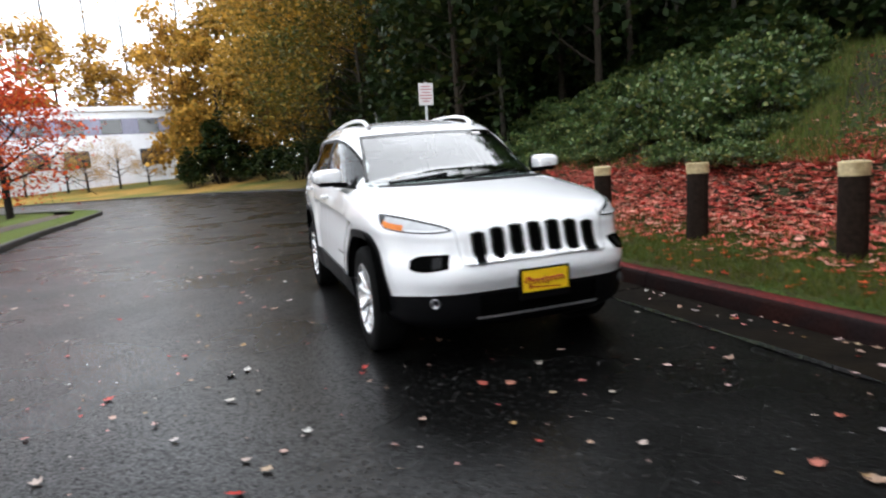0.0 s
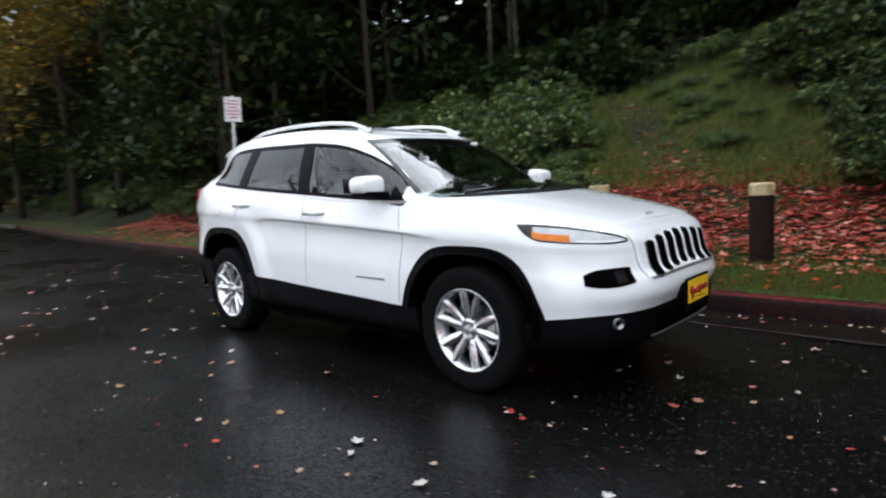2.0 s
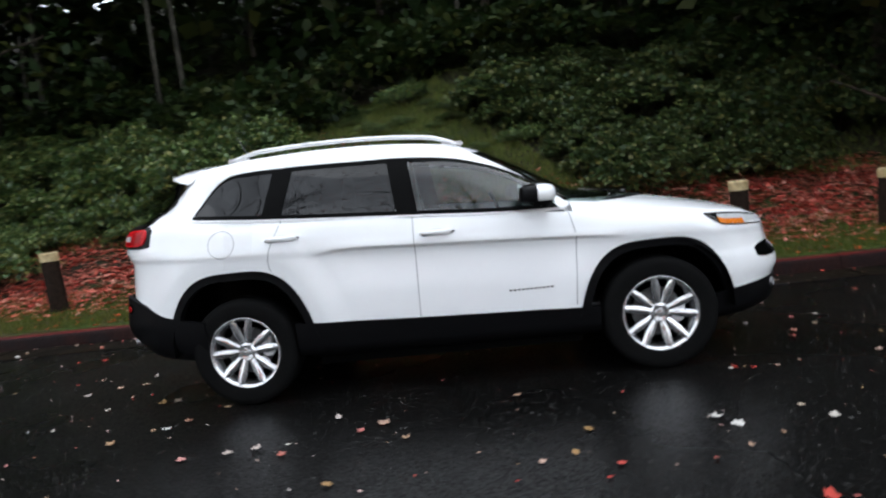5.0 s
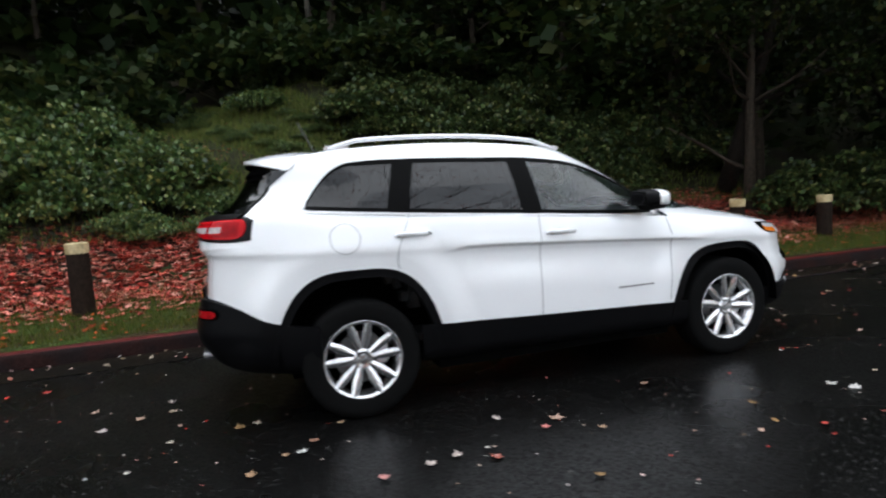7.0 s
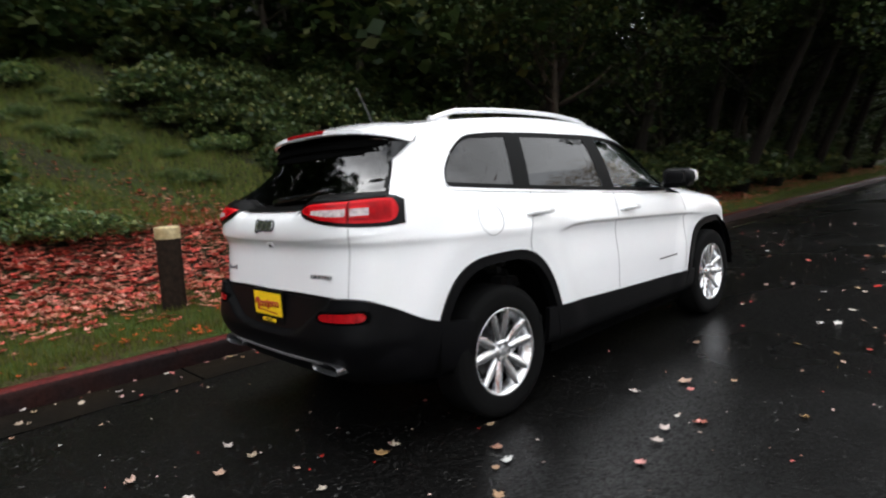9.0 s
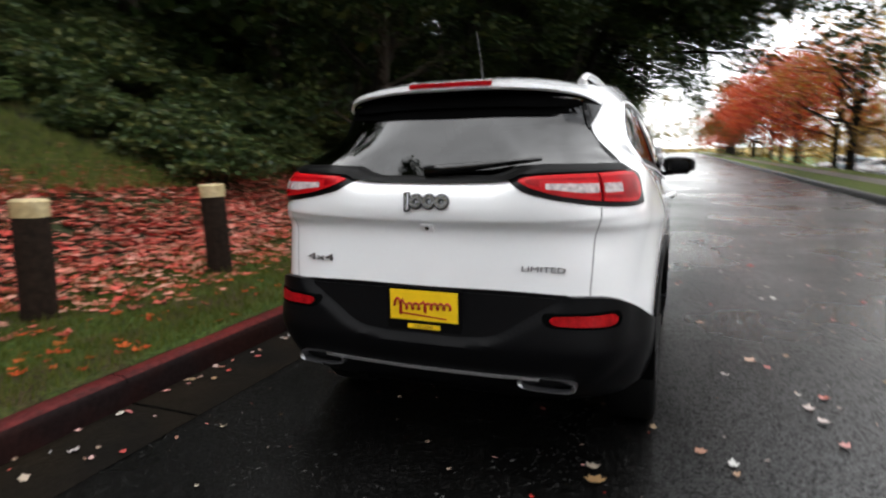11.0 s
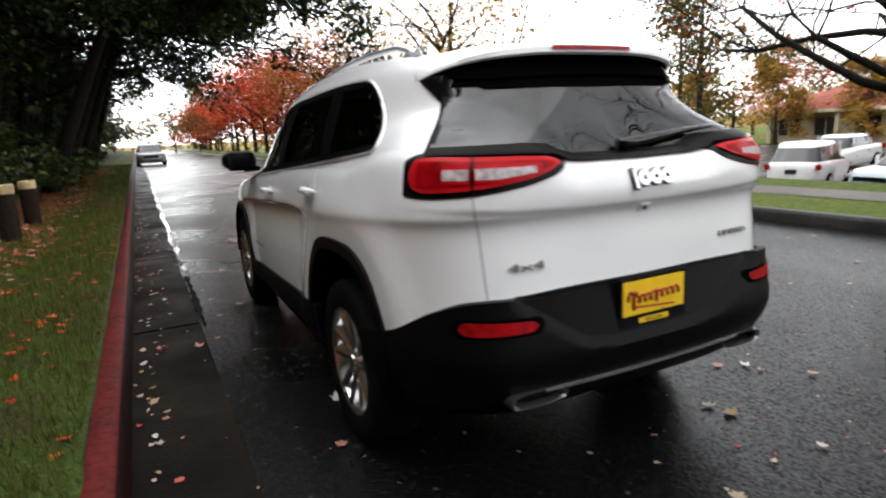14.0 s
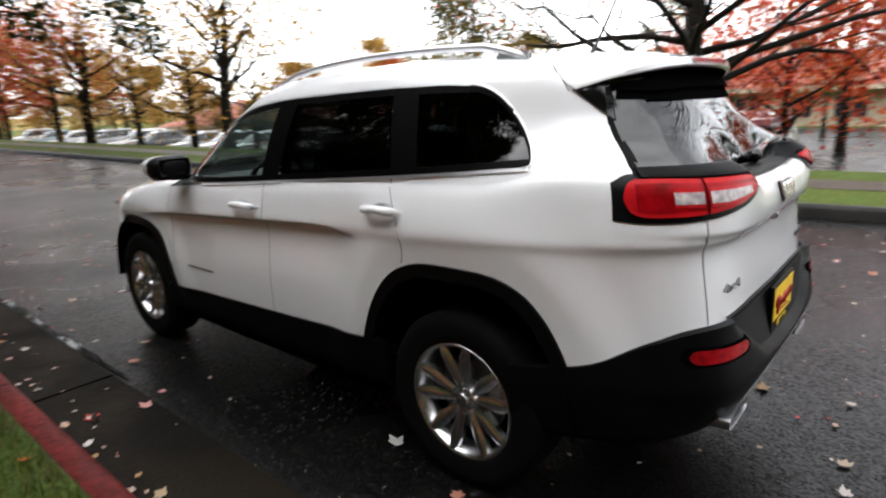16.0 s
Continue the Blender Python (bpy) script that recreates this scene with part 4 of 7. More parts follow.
        slab("lens_field", tail, (b0, b1), lambda t: mid(t) - ((tt(t) - tl(t)) / 2 - 0.030) * shut(t), lambda t: mid(t) + ((tt(t) - tl(t)) / 2 - 0.027) * shut(t), M["red_lens"], tlm, 22, 4, 0.0155, 0.004, "darker red field inside the lamp")
        slab("lens_rim", tail, (c0, c1), lambda t: 1.159 + 0.0022 * max(0, 31 - t), lambda t: 1.213, M["bright_red_lens"], tlm, 12, 3, 0.0172, 0.004, "bright red rim round the clear panel")
        slab("clear_panel", tail, (c0 + (1.0 if c0 < 30 else 0), c1 - (0.5 if c1 > 40 else 0)), lambda t: 1.169 + 0.0022 * max(0, 31 - t), lambda t: 1.202, M["clear_lens"], tlm, 12, 3, 0.019, 0.004, "clear reversing lamp panel")
    # mirror
    mir = new("side_mirror")
    mir.parent = suv
    bm = bmesh.new()
    bmesh.ops.create_uvsphere(bm, u_segments=24, v_segments=14, radius=1.0)
    for v in bm.verts:
        x, y, z = v.co
        sq = lambda c: math.copysign(abs(c) ** 0.6, c)
        v.co = (sg * (0.938 + 0.112 * sq(x)), -0.64 + 0.115 * sq(y) * (1 if y < 0 else 0.9), 1.190 + 0.063 * sq(z) * (1 - 0.18 * x))
    lower = [f for f in bm.faces if f.calc_center_median().z < 1.150]
    bmesh.ops.delete(bm, geom=lower, context="FACES")
    shell2 = bm.copy()
    bmesh.ops.delete(bm, geom=[f for f in bm.faces if f.calc_center_median().y > -0.625], context="FACES")
    bmesh.ops.delete(shell2, geom=[f for f in shell2.faces if f.calc_center_median().y <= -0.642], context="FACES")
    for v in shell2.verts:
        v.co = Vector((sg * 0.938, -0.64, 1.190)) + (v.co - Vector((sg * 0.938, -0.64, 1.190))) * 1.02
    part("cap", bm, M["white"], mir, "white mirror cap", smooth=True)
    part("housing", shell2, M["cladding"], mir, "black mirror housing", smooth=True)
    part("base", box(0.18, 0.13, 0.040, (sg * 0.925, -0.66, 1.140), 0.014), M["cladding"], mir, "black mirror base", auto=40)
    part("mirror_glass", box(0.165, 0.008, 0.088, (sg * 0.938, -0.545, 1.195), 0.003), M["gloss_black"], mir)
    part("stalk", box(0.13, 0.06, 0.035, (sg * 0.85, -0.69, 1.125), 0.012), M["cladding"], mir, auto=40)
    # roof rail: bar on two feet
    rail = new("roof_rail")
    rail.parent = suv
    xr = 0.475
    bar = []
    for s in np.linspace(0, 1, 26):
        y = -0.20 + 1.62 * s
        e = min(s, 1 - s)
        base = on_top(sg * xr, y).z
        bar.append((sg * (xr - 0.0), y, base + 0.002 + 0.040 * min(1, e / 0.12) ** 0.75))
    vv, ff = [], []
    tube_data(bar, [0.015] * 26, 8, vv, ff)
    link_mesh("bar", [(sg * (xr + (abs(x) - xr) * 1.3), y, z) for x, y, z in vv], ff, M["silver"], rail, "satin silver rail bar")
    for y in (-0.14, 1.36):
        part("foot", box(0.028, 0.16, 0.036, (sg * xr, y, on_top(sg * xr, y).z + 0.006), 0.01), M["silver"], rail, auto=40)
    # exhaust tip
    bm = bmesh.new()
    rows = []
    for y, sc in ((1.98, 1.0), (2.236, 1.0), (2.248, 0.97), (2.240, 0.86), (2.12, 0.84)):
        row = []
        for k in range(28):
            a = 2 * math.pi * k / 28
            q = lambda c: math.copysign(abs(c) ** 0.6, c)
            row.append(bm.verts.new((sg * 0.490 + 0.112 * sc * q(math.cos(a)), y, 0.446 + 0.029 * (sc if sc == 1 else sc * 0.9) * q(math.sin(a)))))
        rows.append(row)
    for a, b in zip(rows, rows[1:]):
        for k in range(28):
            bm.faces.new((a[k], a[(k + 1) % 28], b[(k + 1) % 28], b[k]))
    part("exhaust_tip", bm, M["badge"], suv, "polished oblong exhaust tip", auto=35)

# windscreen, rear window
def screen_at(u, z, lift):
    x = u * (0.695 - 0.27 * (z - 1.1))
    hit = BODY.ray_cast(Vector((x, -3, z)), Vector((0, 1, 0)))
    return hit[0] + Vector((0, -lift, lift * 0.8)) if hit[0] else Vector((x, -0.5, z))
slab("windscreen", screen_at, (-1, 1), lambda s: 1.095, lambda s: 1.512 - 0.015 * s * s, M["glass"], suv, 40, 20, 0.0015, 0.004)
slab("windscreen_band", screen_at, (-1, 1), lambda s: 1.490 - 0.015 * s * s, lambda s: 1.518 - 0.015 * s * s, M["gloss_black"], suv, 40, 2, 0.003, 0.01)
for s in (-1, 1):
    slab("windscreen_band", screen_at, (s * 0.965, s * 1.0), lambda s: 1.125, lambda s: 1.505, M["gloss_black"], suv, 2, 16, 0.003, 0.01)
slab("cowl", screen_at, (-0.93, 0.93), lambda s: 1.095, lambda s: 1.112 - 0.008 * s * s, M["cladding"], suv, 40, 2, 0.004, 0.02, "black scuttle at the foot of the windscreen")
part("sticker", box(0.07, 0.004, 0.022, (0, 0, 0), 0.0, Matrix.Translation(screen_at(0.70, 1.475, 0.006)) @ Matrix.Rotation(radians(-38), 4, "X")), M["sign"], suv)
def rear_at(u, z, lift):
    x = u * (0.66 - 0.46 * (z - 1.2))
    hit = BODY.ray_cast(Vector((x, 4, z)), Vector((0, -1, 0)))
    return hit[0] + Vector((0, lift, lift * 0.4)) if hit[0] else Vector((x, 1.9, z))
wrap = lambda s, z, lift: on_round(1.2, s, z, lift)
foot_low = straight((0, 1.199), (15, 1.203), (18.5, 1.214), (20.5, 1.234), (25, 1.240), (34, 1.244), (44, 1.247))
foot_top = straight((0, 1.222), (15, 1.227), (18, 1.240), (21, 1.264), (26, 1.271), (44, 1.270))
def pane_terms(s, z):
    """Even powers across, low powers up: the smooth bend of the glass."""
    a, h = (s / 43.0) ** 2, z - 1.38
    return [a ** i * h ** j for i in range(5) for j in range(3)]
pane_grid = [(a, z) for a in np.linspace(0, 43, 30) for z in np.linspace(1.29, 1.53, 14)]
pane_fit = np.linalg.lstsq(np.array([pane_terms(a, z) for a, z in pane_grid]), np.array([(wrap(a, z, 0) - Vector((0, 1.2, z))).length for a, z in pane_grid]), rcond=None)[0]
def pane_at(s, z, lift):
    far = float(np.dot(pane_terms(s, z), pane_fit)) + lift
    if abs(s) > 34:                     # the rim lies on the body
        far = max(far, (wrap(s, z, 0) - Vector((0, 1.2, z))).length + lift - 0.001)
    return Vector((math.sin(radians(s)) * far, 1.2 + math.cos(radians(s)) * far, z))
slab("rear_window", pane_at, (-43.0, 43.0), lambda s: foot_top(abs(s)) - 0.004, lambda s: 1.535, M["tint"], suv, 90, 24, 0.004, 0.008)
def foot_at(s, z, lift):
    """A sheet over the ledge between tailgate and glass: never inside the body or the pane."""
    far = max((wrap(s + a, z + b, 0) - Vector((0, 1.2, z + b))).length for a in (-0.5, 0, 0.5) for b in (-0.007, 0, 0.007))
    far = max(far, float(np.dot(pane_terms(s, z), pane_fit)) if z > 1.215 else 0) + lift
    return Vector((math.sin(radians(s)) * far, 1.2 + math.cos(radians(s)) * far, z))
slab("rear_window_foot", foot_at, (-43.6, 43.6), lambda s: foot_low(abs(s)), lambda s: foot_top(abs(s)), M["pillar"], suv, 120, 8, 0.006, 0.020, "black foot of the rear glass")
for s in (-1, 1):
    slab("rear_window_border", wrap, (s * 42.4, s * 44.0), lambda u: 1.25, lambda u: 1.55, M["pillar"], suv, 4, 24, 0.008, 0.014)
slab("rear_window_border", rear_at, (-1, 1), lambda s: 1.455 + 0.012 * s * s, lambda s: 1.56, M["void"], suv, 40, 3, 0.004, 0.01)
# spoiler over the rear window: its ends run down into the pillars
EDGE = [(0.0, 1.932, 1.602), (0.167, 1.928, 1.601), (0.279, 1.917, 1.597), (0.391, 1.892, 1.587), (0.474, 1.858, 1.573), (0.535, 1.805, 1.555), (0.577, 1.745, 1.533), (0.603, 1.686, 1.511)]
edge_xyz = [spline([p[k] for p in EDGE], 29) for k in range(3)]
half = [Vector(p) for p in zip(*edge_xyz)]
bm, under = bmesh.new(), bmesh.new()
rows, low_rows = [], []
for sg, run in ((-1, half[:0:-1]), (1, half)):
    for e in run:
        u = e.x / 0.603
        f0 = Vector((e.x * 0.99, 1.46 + 0.165 * u ** 4, 0))
        f0.z = on_top(f0.x, f0.y).z - 0.004
        row, low_row = [], []
        for t in np.linspace(0, 1, 11):
            p = f0.lerp(e, t)
            p.z += 0.085 * t * (1 - t) * (1 - u ** 4)
            p.z = max(p.z, on_top(p.x, p.y).z + (0.005 if t > 0 else -0.004)) if p.y < 1.79 else p.z
            row.append(bm.verts.new((sg * p.x, p.y, p.z)))
        fat = 1 - u ** 6
        foot = [(e.x, e.y + 0.003, e.z - 0.004 - 0.016 * fat), (e.x * 0.995, e.y - 0.012, e.z - 0.006 - 0.022 * fat)]
        row += [bm.verts.new((sg * x, y, z)) for x, y, z in foot]
        x, y, z = foot[-1]
        low_row = [under.verts.new((sg * x, y, z))]
        for w, d in ((0.955, 0.028), (0.94, 0.050), (0.92, 0.070), (0.90, 0.088)):
            deep = on_round(1.2, math.degrees(math.atan2(e.x * w, max(0.3, e.y - 1.2 - d * 0.5))), e.z - 0.010 - d * fat, 0.030 * fat - 0.004)
            low_row.append(under.verts.new((sg * deep.x, deep.y, deep.z)))
        rows.append(row), low_rows.append(low_row)
for mesh, lines in ((bm, rows), (under, low_rows)):
    for a, b in zip(lines, lines[1:]):
        for k in range(len(a) - 1):
            mesh.faces.new((a[k], b[k], b[k + 1], a[k + 1]))
part("spoiler", bm, M["white"], suv, "white roof spoiler", auto=50)
part("spoiler_underside", under, M["void"], suv, "black underside of the spoiler", auto=50)
for sg in (-1, 1):                              # black wedge between the pillar and the spoiler's end, and the joint over it
    slab("spoiler_wedge", lambda a, z, lift, sg=sg: on_round(1.2, sg * a, z, lift), (42.6, 51.2), straight((42.6, 1.405), (51.2, 1.506)), straight((42.6, 1.552), (46.0, 1.536), (51.2, 1.512)), M["gloss_black"], suv, 24, 12, 0.008, 0.016)
    seam = [on_top(sg * x, y, 0.001) for x, y in ((0.49, 1.545), (0.53, 1.555), (0.56, 1.575), (0.582, 1.60), (0.594, 1.63), (0.603, 1.665))]
    tube("panel_gap", seam, 0.0028, M["seam"], suv, 5)
bm = bmesh.new()
for k in range(17):
    u = -0.31 + 0.62 * k / 16
    for z, y in ((1.5885, 1.9375), (1.6050, 1.9360), (1.6125, 1.904)):
        bm.verts.new((u * 0.6, y - 0.10 * abs(u) ** 2.6, z - 0.045 * abs(u) ** 3.0))
bm.verts.ensure_lookup_table()
for k in range(16):
    for j in (0, 1):
        bm.faces.new([bm.verts[3 * k + i] for i in (j, j + 3, j + 4, j + 1)])
part("high_brake_light", bm, M["dark_red_lens"], suv, "narrow red high brake light")
tube("antenna", [(0, 1.42, 1.62), (0, 1.43, 1.65), (0, 1.455, 1.68), (0, 1.55, 1.875)], [0.020, 0.014, 0.006, 0.003], M["gloss_black"], suv, 6)

# bumpers: black lower part at the front and the rear
nose = lambda s, z, lift: on_round(-1.2, s, z, lift)
front_top = curve((122, 0.440), (132, 0.468), (146, 0.490), (158, 0.498), (180, 0.500), (202, 0.498), (214, 0.490), (228, 0.468), (238, 0.440))
slab("front_bumper_cladding", nose, (122, 238), lambda s: 0.262, front_top, M["cladding"], suv, 90, 8, 0.010, 0.03, "matt black lower front bumper")
slab("air_intake", nose, (160, 200), lambda s: 0.355, lambda s: front_top(s) - 0.02, M["void"], suv, 24, 4, 0.0125, 0.01, "dark lower air intake")
slab("bumper_strip", nose, (159, 201), lambda s: 0.338, lambda s: 0.352, M["silver"], suv, 30, 2, 0.018, 0.014, "thin bright strip along the front bumper")
for sg in (-1, 1):
    p = on_round(-1.2, sg * 147, 0.445, 0.012)
    d = Vector((math.sin(radians(sg * 147)), math.cos(radians(sg * 147)), 0))
    mm = Matrix.Translation(p) @ d.to_track_quat("X", "Z").to_matrix().to_4x4()
    part("fog_light", lathe([(-0.02, 0.031), (0.006, 0.031), (0.010, 0.027), (0.003, 0.021), (-0.004, 0.012), (-0.006, 0.0005)], 24, "x", None, mm), M["badge"], suv, "small round fog light", auto=40)
back = lambda s, z, lift: on_round(1.2, s, z, lift)
rear_top = curve((-66, 0.585), (-52, 0.645), (-43, 0.735), (-38, 0.775), (-26, 0.790), (0, 0.790), (26, 0.790), (38, 0.775), (43, 0.735), (52, 0.645), (66, 0.585))
recess = curve((-28, 0.775), (-22, 0.70), (-16, 0.628), (-11, 0.610), (0, 0.606), (11, 0.610), (16, 0.628), (22, 0.70), (28, 0.775))
slab("plate_recess", back, (-28, 28), recess, lambda s: 0.778, M["recess"], suv, 40, 5, 0.015, 0.004, "smooth black plate recess")
def pods(s, z, lift):
    """The bumper's face: a rounded beam proud of the plate recess, swelling into a pod at each corner and tucked in below."""
    d = (recess(s) if abs(s) < 28 else 0.775 + 0.05 * (abs(s) - 28)) - z
    out = 0.034 * float(ease(-0.004, 0.034, d)) * (1 - float(ease(31, 46, abs(s))))
    tuck = 0.034 * float(ease(0.0, 1.0, (0.60 - z) / 0.17)) * (1 - float(ease(40, 54, abs(s))))
    return back(s, z, max(lift + out - tuck, lift - 0.006))
slab("rear_bumper_cladding", pods, (-66, 66), lambda s: 0.30, rear_top, M["cladding"], suv, 140, 36, 0.012, 0.03, "matt black lower rear bumper")
for sg in (-1, 1):
    pod = lambda s, z, lift, sg=sg: pods(sg * s, z, lift)
    # red reflectors low in the rear bumper, each in a shallow pocket
    curl = lambda s, c, w: math.sqrt(max(0.05, 1 - abs((s - c) / w) ** 9))
    slab("reflector_pocket", pod, (24.2, 38.8), lambda s: 0.706 - 0.031 * curl(s, 31.5, 7.35), lambda s: 0.706 + (0.028 + 0.0009 * (s - 31)) * curl(s, 31.5, 7.35), M["void"], suv, 24, 3, 0.0140, 0.010)
    slab("reflector", pod, (25.4, 37.6), lambda s: 0.706 - 0.021 * curl(s, 31.5, 6.12), lambda s: 0.706 + (0.018 + 0.0009 * (s - 31)) * curl(s, 31.5, 6.12), M["dark_red_lens"], suv, 24, 4, 0.0170, 0.010, "red bumper reflector")
slab("bumper_strip", back, (-24, 24), lambda s: 0.448 + 0.00002 * s * s, lambda s: 0.461 + 0.00002 * s * s, M["silver"], suv, 40, 2, 0.026, 0.02, "bright strip between the exhaust tips")
for sg in (-1, 1):
    slab("tailgate_gap", lambda s, k, lift, sg=sg: on_round(1.2, sg * (34.8 - 1.6 * np.clip((1.1 - s) / 0.3, 0, 1) + k), s, lift), (0.785, 1.115), lambda s: -0.12, lambda s: 0.12, M["seam"], suv, 20, 1, 0.0015, 0.003)

# grille: seven slots in a bright surround
for k in range(7):
    c = (k - 3) * 0.118
    def slot(s, z, lift, c=c, w=0.0):
        lean = 0.0
        hit = BODY.ray_cast(Vector((c + s, -4, z)), Vector((0, 1, 0)))
        return hit[0] + Vector((0, -lift, 0))
    zc = 0.775 - 0.03 * (abs(k - 3) / 3) ** 2
    hgt = lambda s, g=0.0: 0.089 * (1 - 0.12 * abs(s) / 0.04) + g
    gs = slab("grille_slot", slot, (-0.045, 0.045), lambda s: zc - hgt(s, 0.006), lambda s: zc + hgt(s, 0.006), M["chrome"], suv, 8, 8, 0.006, 0.02, "bright slot surround")
    slab("slot_mesh", slot, (-0.028, 0.028), lambda s: zc - hgt(s, -0.004), lambda s: zc + hgt(s, -0.004), M["void"], gs, 8, 8, 0.0085, 0.01, "black grille opening")
def face_at(s, z, lift):
    hit = BODY.ray_cast(Vector((s, -4, z)), Vector((0, 1, 0)))
    return hit[0] + Vector((0, -lift, 0))
slab("grille_strip", face_at, (-0.43, 0.43), lambda s: 0.664 - 0.012 * (s / 0.43) ** 2, lambda s: 0.672 - 0.012 * (s / 0.43) ** 2, M["silver"], suv, 30, 1, 0.006, 0.01)

for sg in (-1, 1):
    slab("grille_edge", lambda s, k, lift, sg=sg: face_at(sg * (0.456 + 0.10 * (s - 0.67)) + k, s, lift), (0.660, 0.885), lambda s: -0.003, lambda s: 0.003, M["seam"], suv, 16, 1, 0.0012, 0.003)
p = on_top(0.0, -2.03)
part("bonnet_badge", box(0.105, 0.030, 0.006, (0, 0, 0.003), 0.002, Matrix.Translation(p) @ Matrix.Rotation(radians(24), 4, "X")), M["silver"], suv, "small bright badge on the bonnet's edge", auto=40)

# plates: dealer's yellow plates, front and rear
def plate(y, z, way, tilt, foot):
    p = new("licence_plate")
    p.parent = suv
    m = Matrix.Translation((0.0, y, z)) @ Matrix.Rotation(0 if way > 0 else math.pi, 4, "Z") @ Matrix.Rotation(radians(tilt), 4, "X")
    part("plate_frame", box(0.322, 0.012, 0.180, (0, 0, -0.004), 0.004, m), M["cladding"], p)
    part("plate_sheet", box(0.290, 0.004, 0.122, (0, 0.007, 0.012), 0.0, m), M["yellow"], p, "yellow dealer plate")
    if foot:
        part("plate_text_panel", box(0.14, 0.004, 0.018, (0, 0.007, -0.074), 0.0, m), M["yellow"], p)
    # flowing red script, drawn as a wavy stroke
    wave = [(0.118 - 0.236 * k / 90 + 0.008 * math.cos(k * 0.62), 0.011, 0.010 + (0.034 if k < 13 else 0.024 if k in range(44, 52) else 0.013) * math.sin(k * 0.62) + 0.02 * (k / 90 - 0.5) * 0.6) for k in range(91)]
    tube("script", [m @ Vector(q) for q in wave], 0.0050, M["red_ink"], p, 6)
    part("script_underline", box(0.20, 0.004, 0.006, (0, 0.009, -0.028), 0, m @ Matrix.Rotation(radians(-4), 4, "Y")), M["red_ink"], p)
    return p, m
pr, mr = plate(2.247, 0.706, 1, 0, True)
word("plate_word", "KIRKLAND", 0.017, 0.0006, M["black_ink"], pr, mr @ Matrix.Translation((0, 0.0098, -0.074)) @ Matrix.Rotation(math.pi, 4, "Z") @ Matrix.Rotation(radians(90), 4, "X"))
plate(-2.305, 0.525, -1, 0, False)
part("plate_mount", box(0.30, 0.05, 0.12, (0.0, -2.275, 0.525), 0.01), M["cladding"], suv)
# tailgate letters and maker's badge (a plain bright bar)
turn = Matrix.Rotation(math.pi, 4, "Z") @ Matrix.Rotation(radians(90), 4, "X")
def gate(x, z):
    hit = BODY.ray_cast(Vector((x, 4, z)), Vector((0, -1, 0)))
    n = hit[1] if hit[1].y > 0 else -hit[1]
    return Matrix.Translation(hit[0] + n * 0.004) @ Matrix.Rotation(-math.atan2(n.x, n.y), 4, "Z") @ Matrix.Rotation(math.atan2(n.z, n.y), 4, "X")
word("badge", "4x4", 0.040, 0.003, M["badge"], suv, gate(0.50, 0.880) @ turn @ Matrix.Diagonal((2.3, 1, 1, 1)), "dark metal lettering")
word("badge", "LIMITED", 0.029, 0.003, M["badge"], suv, gate(-0.465, 0.880) @ turn @ Matrix.Diagonal((1.6, 1, 1, 1)), "dark metal lettering")
mb = gate(0, 1.134)
def badge_shapes(grow_by, y0, y1):
    bm = bmesh.new()
    box(0.020 + 2 * grow_by, y1 - y0, 0.070 + 2 * grow_by, (0.074, (y0 + y1) / 2, 0.0), 0.004, mb @ Matrix.Rotation(radians(6), 4, "Y"), bm)
    for dx, rr in ((0.034, 0.027), (-0.020, 0.027), (-0.073, 0.027)):
        hole = max(0.002, rr - 0.017 - grow_by)
        lathe([(y0, hole), (y1, hole), (y1, rr + grow_by), (y0, rr + grow_by)], 24, "x", bm, mb @ Matrix.Translation((dx, 0, -0.006)) @ Matrix.Rotation(radians(90), 4, "Z"))
    return bm
part("maker_badge", badge_shapes(0.0, 0.002, 0.010), M["chrome"], suv, "bright raised maker's badge shapes", auto=40)
# slightly larger dark outline, put in as the shadow round the badge shapes
part("badge_shadow", badge_shapes(0.005, -0.004, 0.003), M["trim_grey"], suv)
part("reversing_camera", box(0.056, 0.008, 0.036, (0, 0.000, 0), 0.003, gate(0, 1.026)), M["white"], suv, auto=40)
part("camera_eye", lathe([(0.0, 0.009), (0.004, 0.008), (0.004, 0.0003)], 14, "x", None, gate(0, 1.026) @ Matrix.Translation((0, 0.004, 0)) @ Matrix.Rotation(radians(90), 4, "Z")), M["gloss_black"], suv)
# wipers
for x0, x1 in ((-0.62, -0.16), (-0.10, 0.50)):
    pts = [screen_at(x0 / 0.74 + (x1 - x0) / 0.74 * u, 1.112 + 0.035 * u, 0.012) for u in np.linspace(0, 1, 10)]
    tube("front_wiper", pts, 0.012, M["gloss_black"], suv, 6)
pts = [rear_at(u, 1.234 + 0.044 * (0.06 - u) / 0.72, 0.02) for u in np.linspace(0.06, -0.70, 8)]
tube("rear_wiper", pts, [0.024, 0.023, 0.020, 0.017, 0.014, 0.012, 0.010, 0.007], M["gloss_black"], suv, 8)


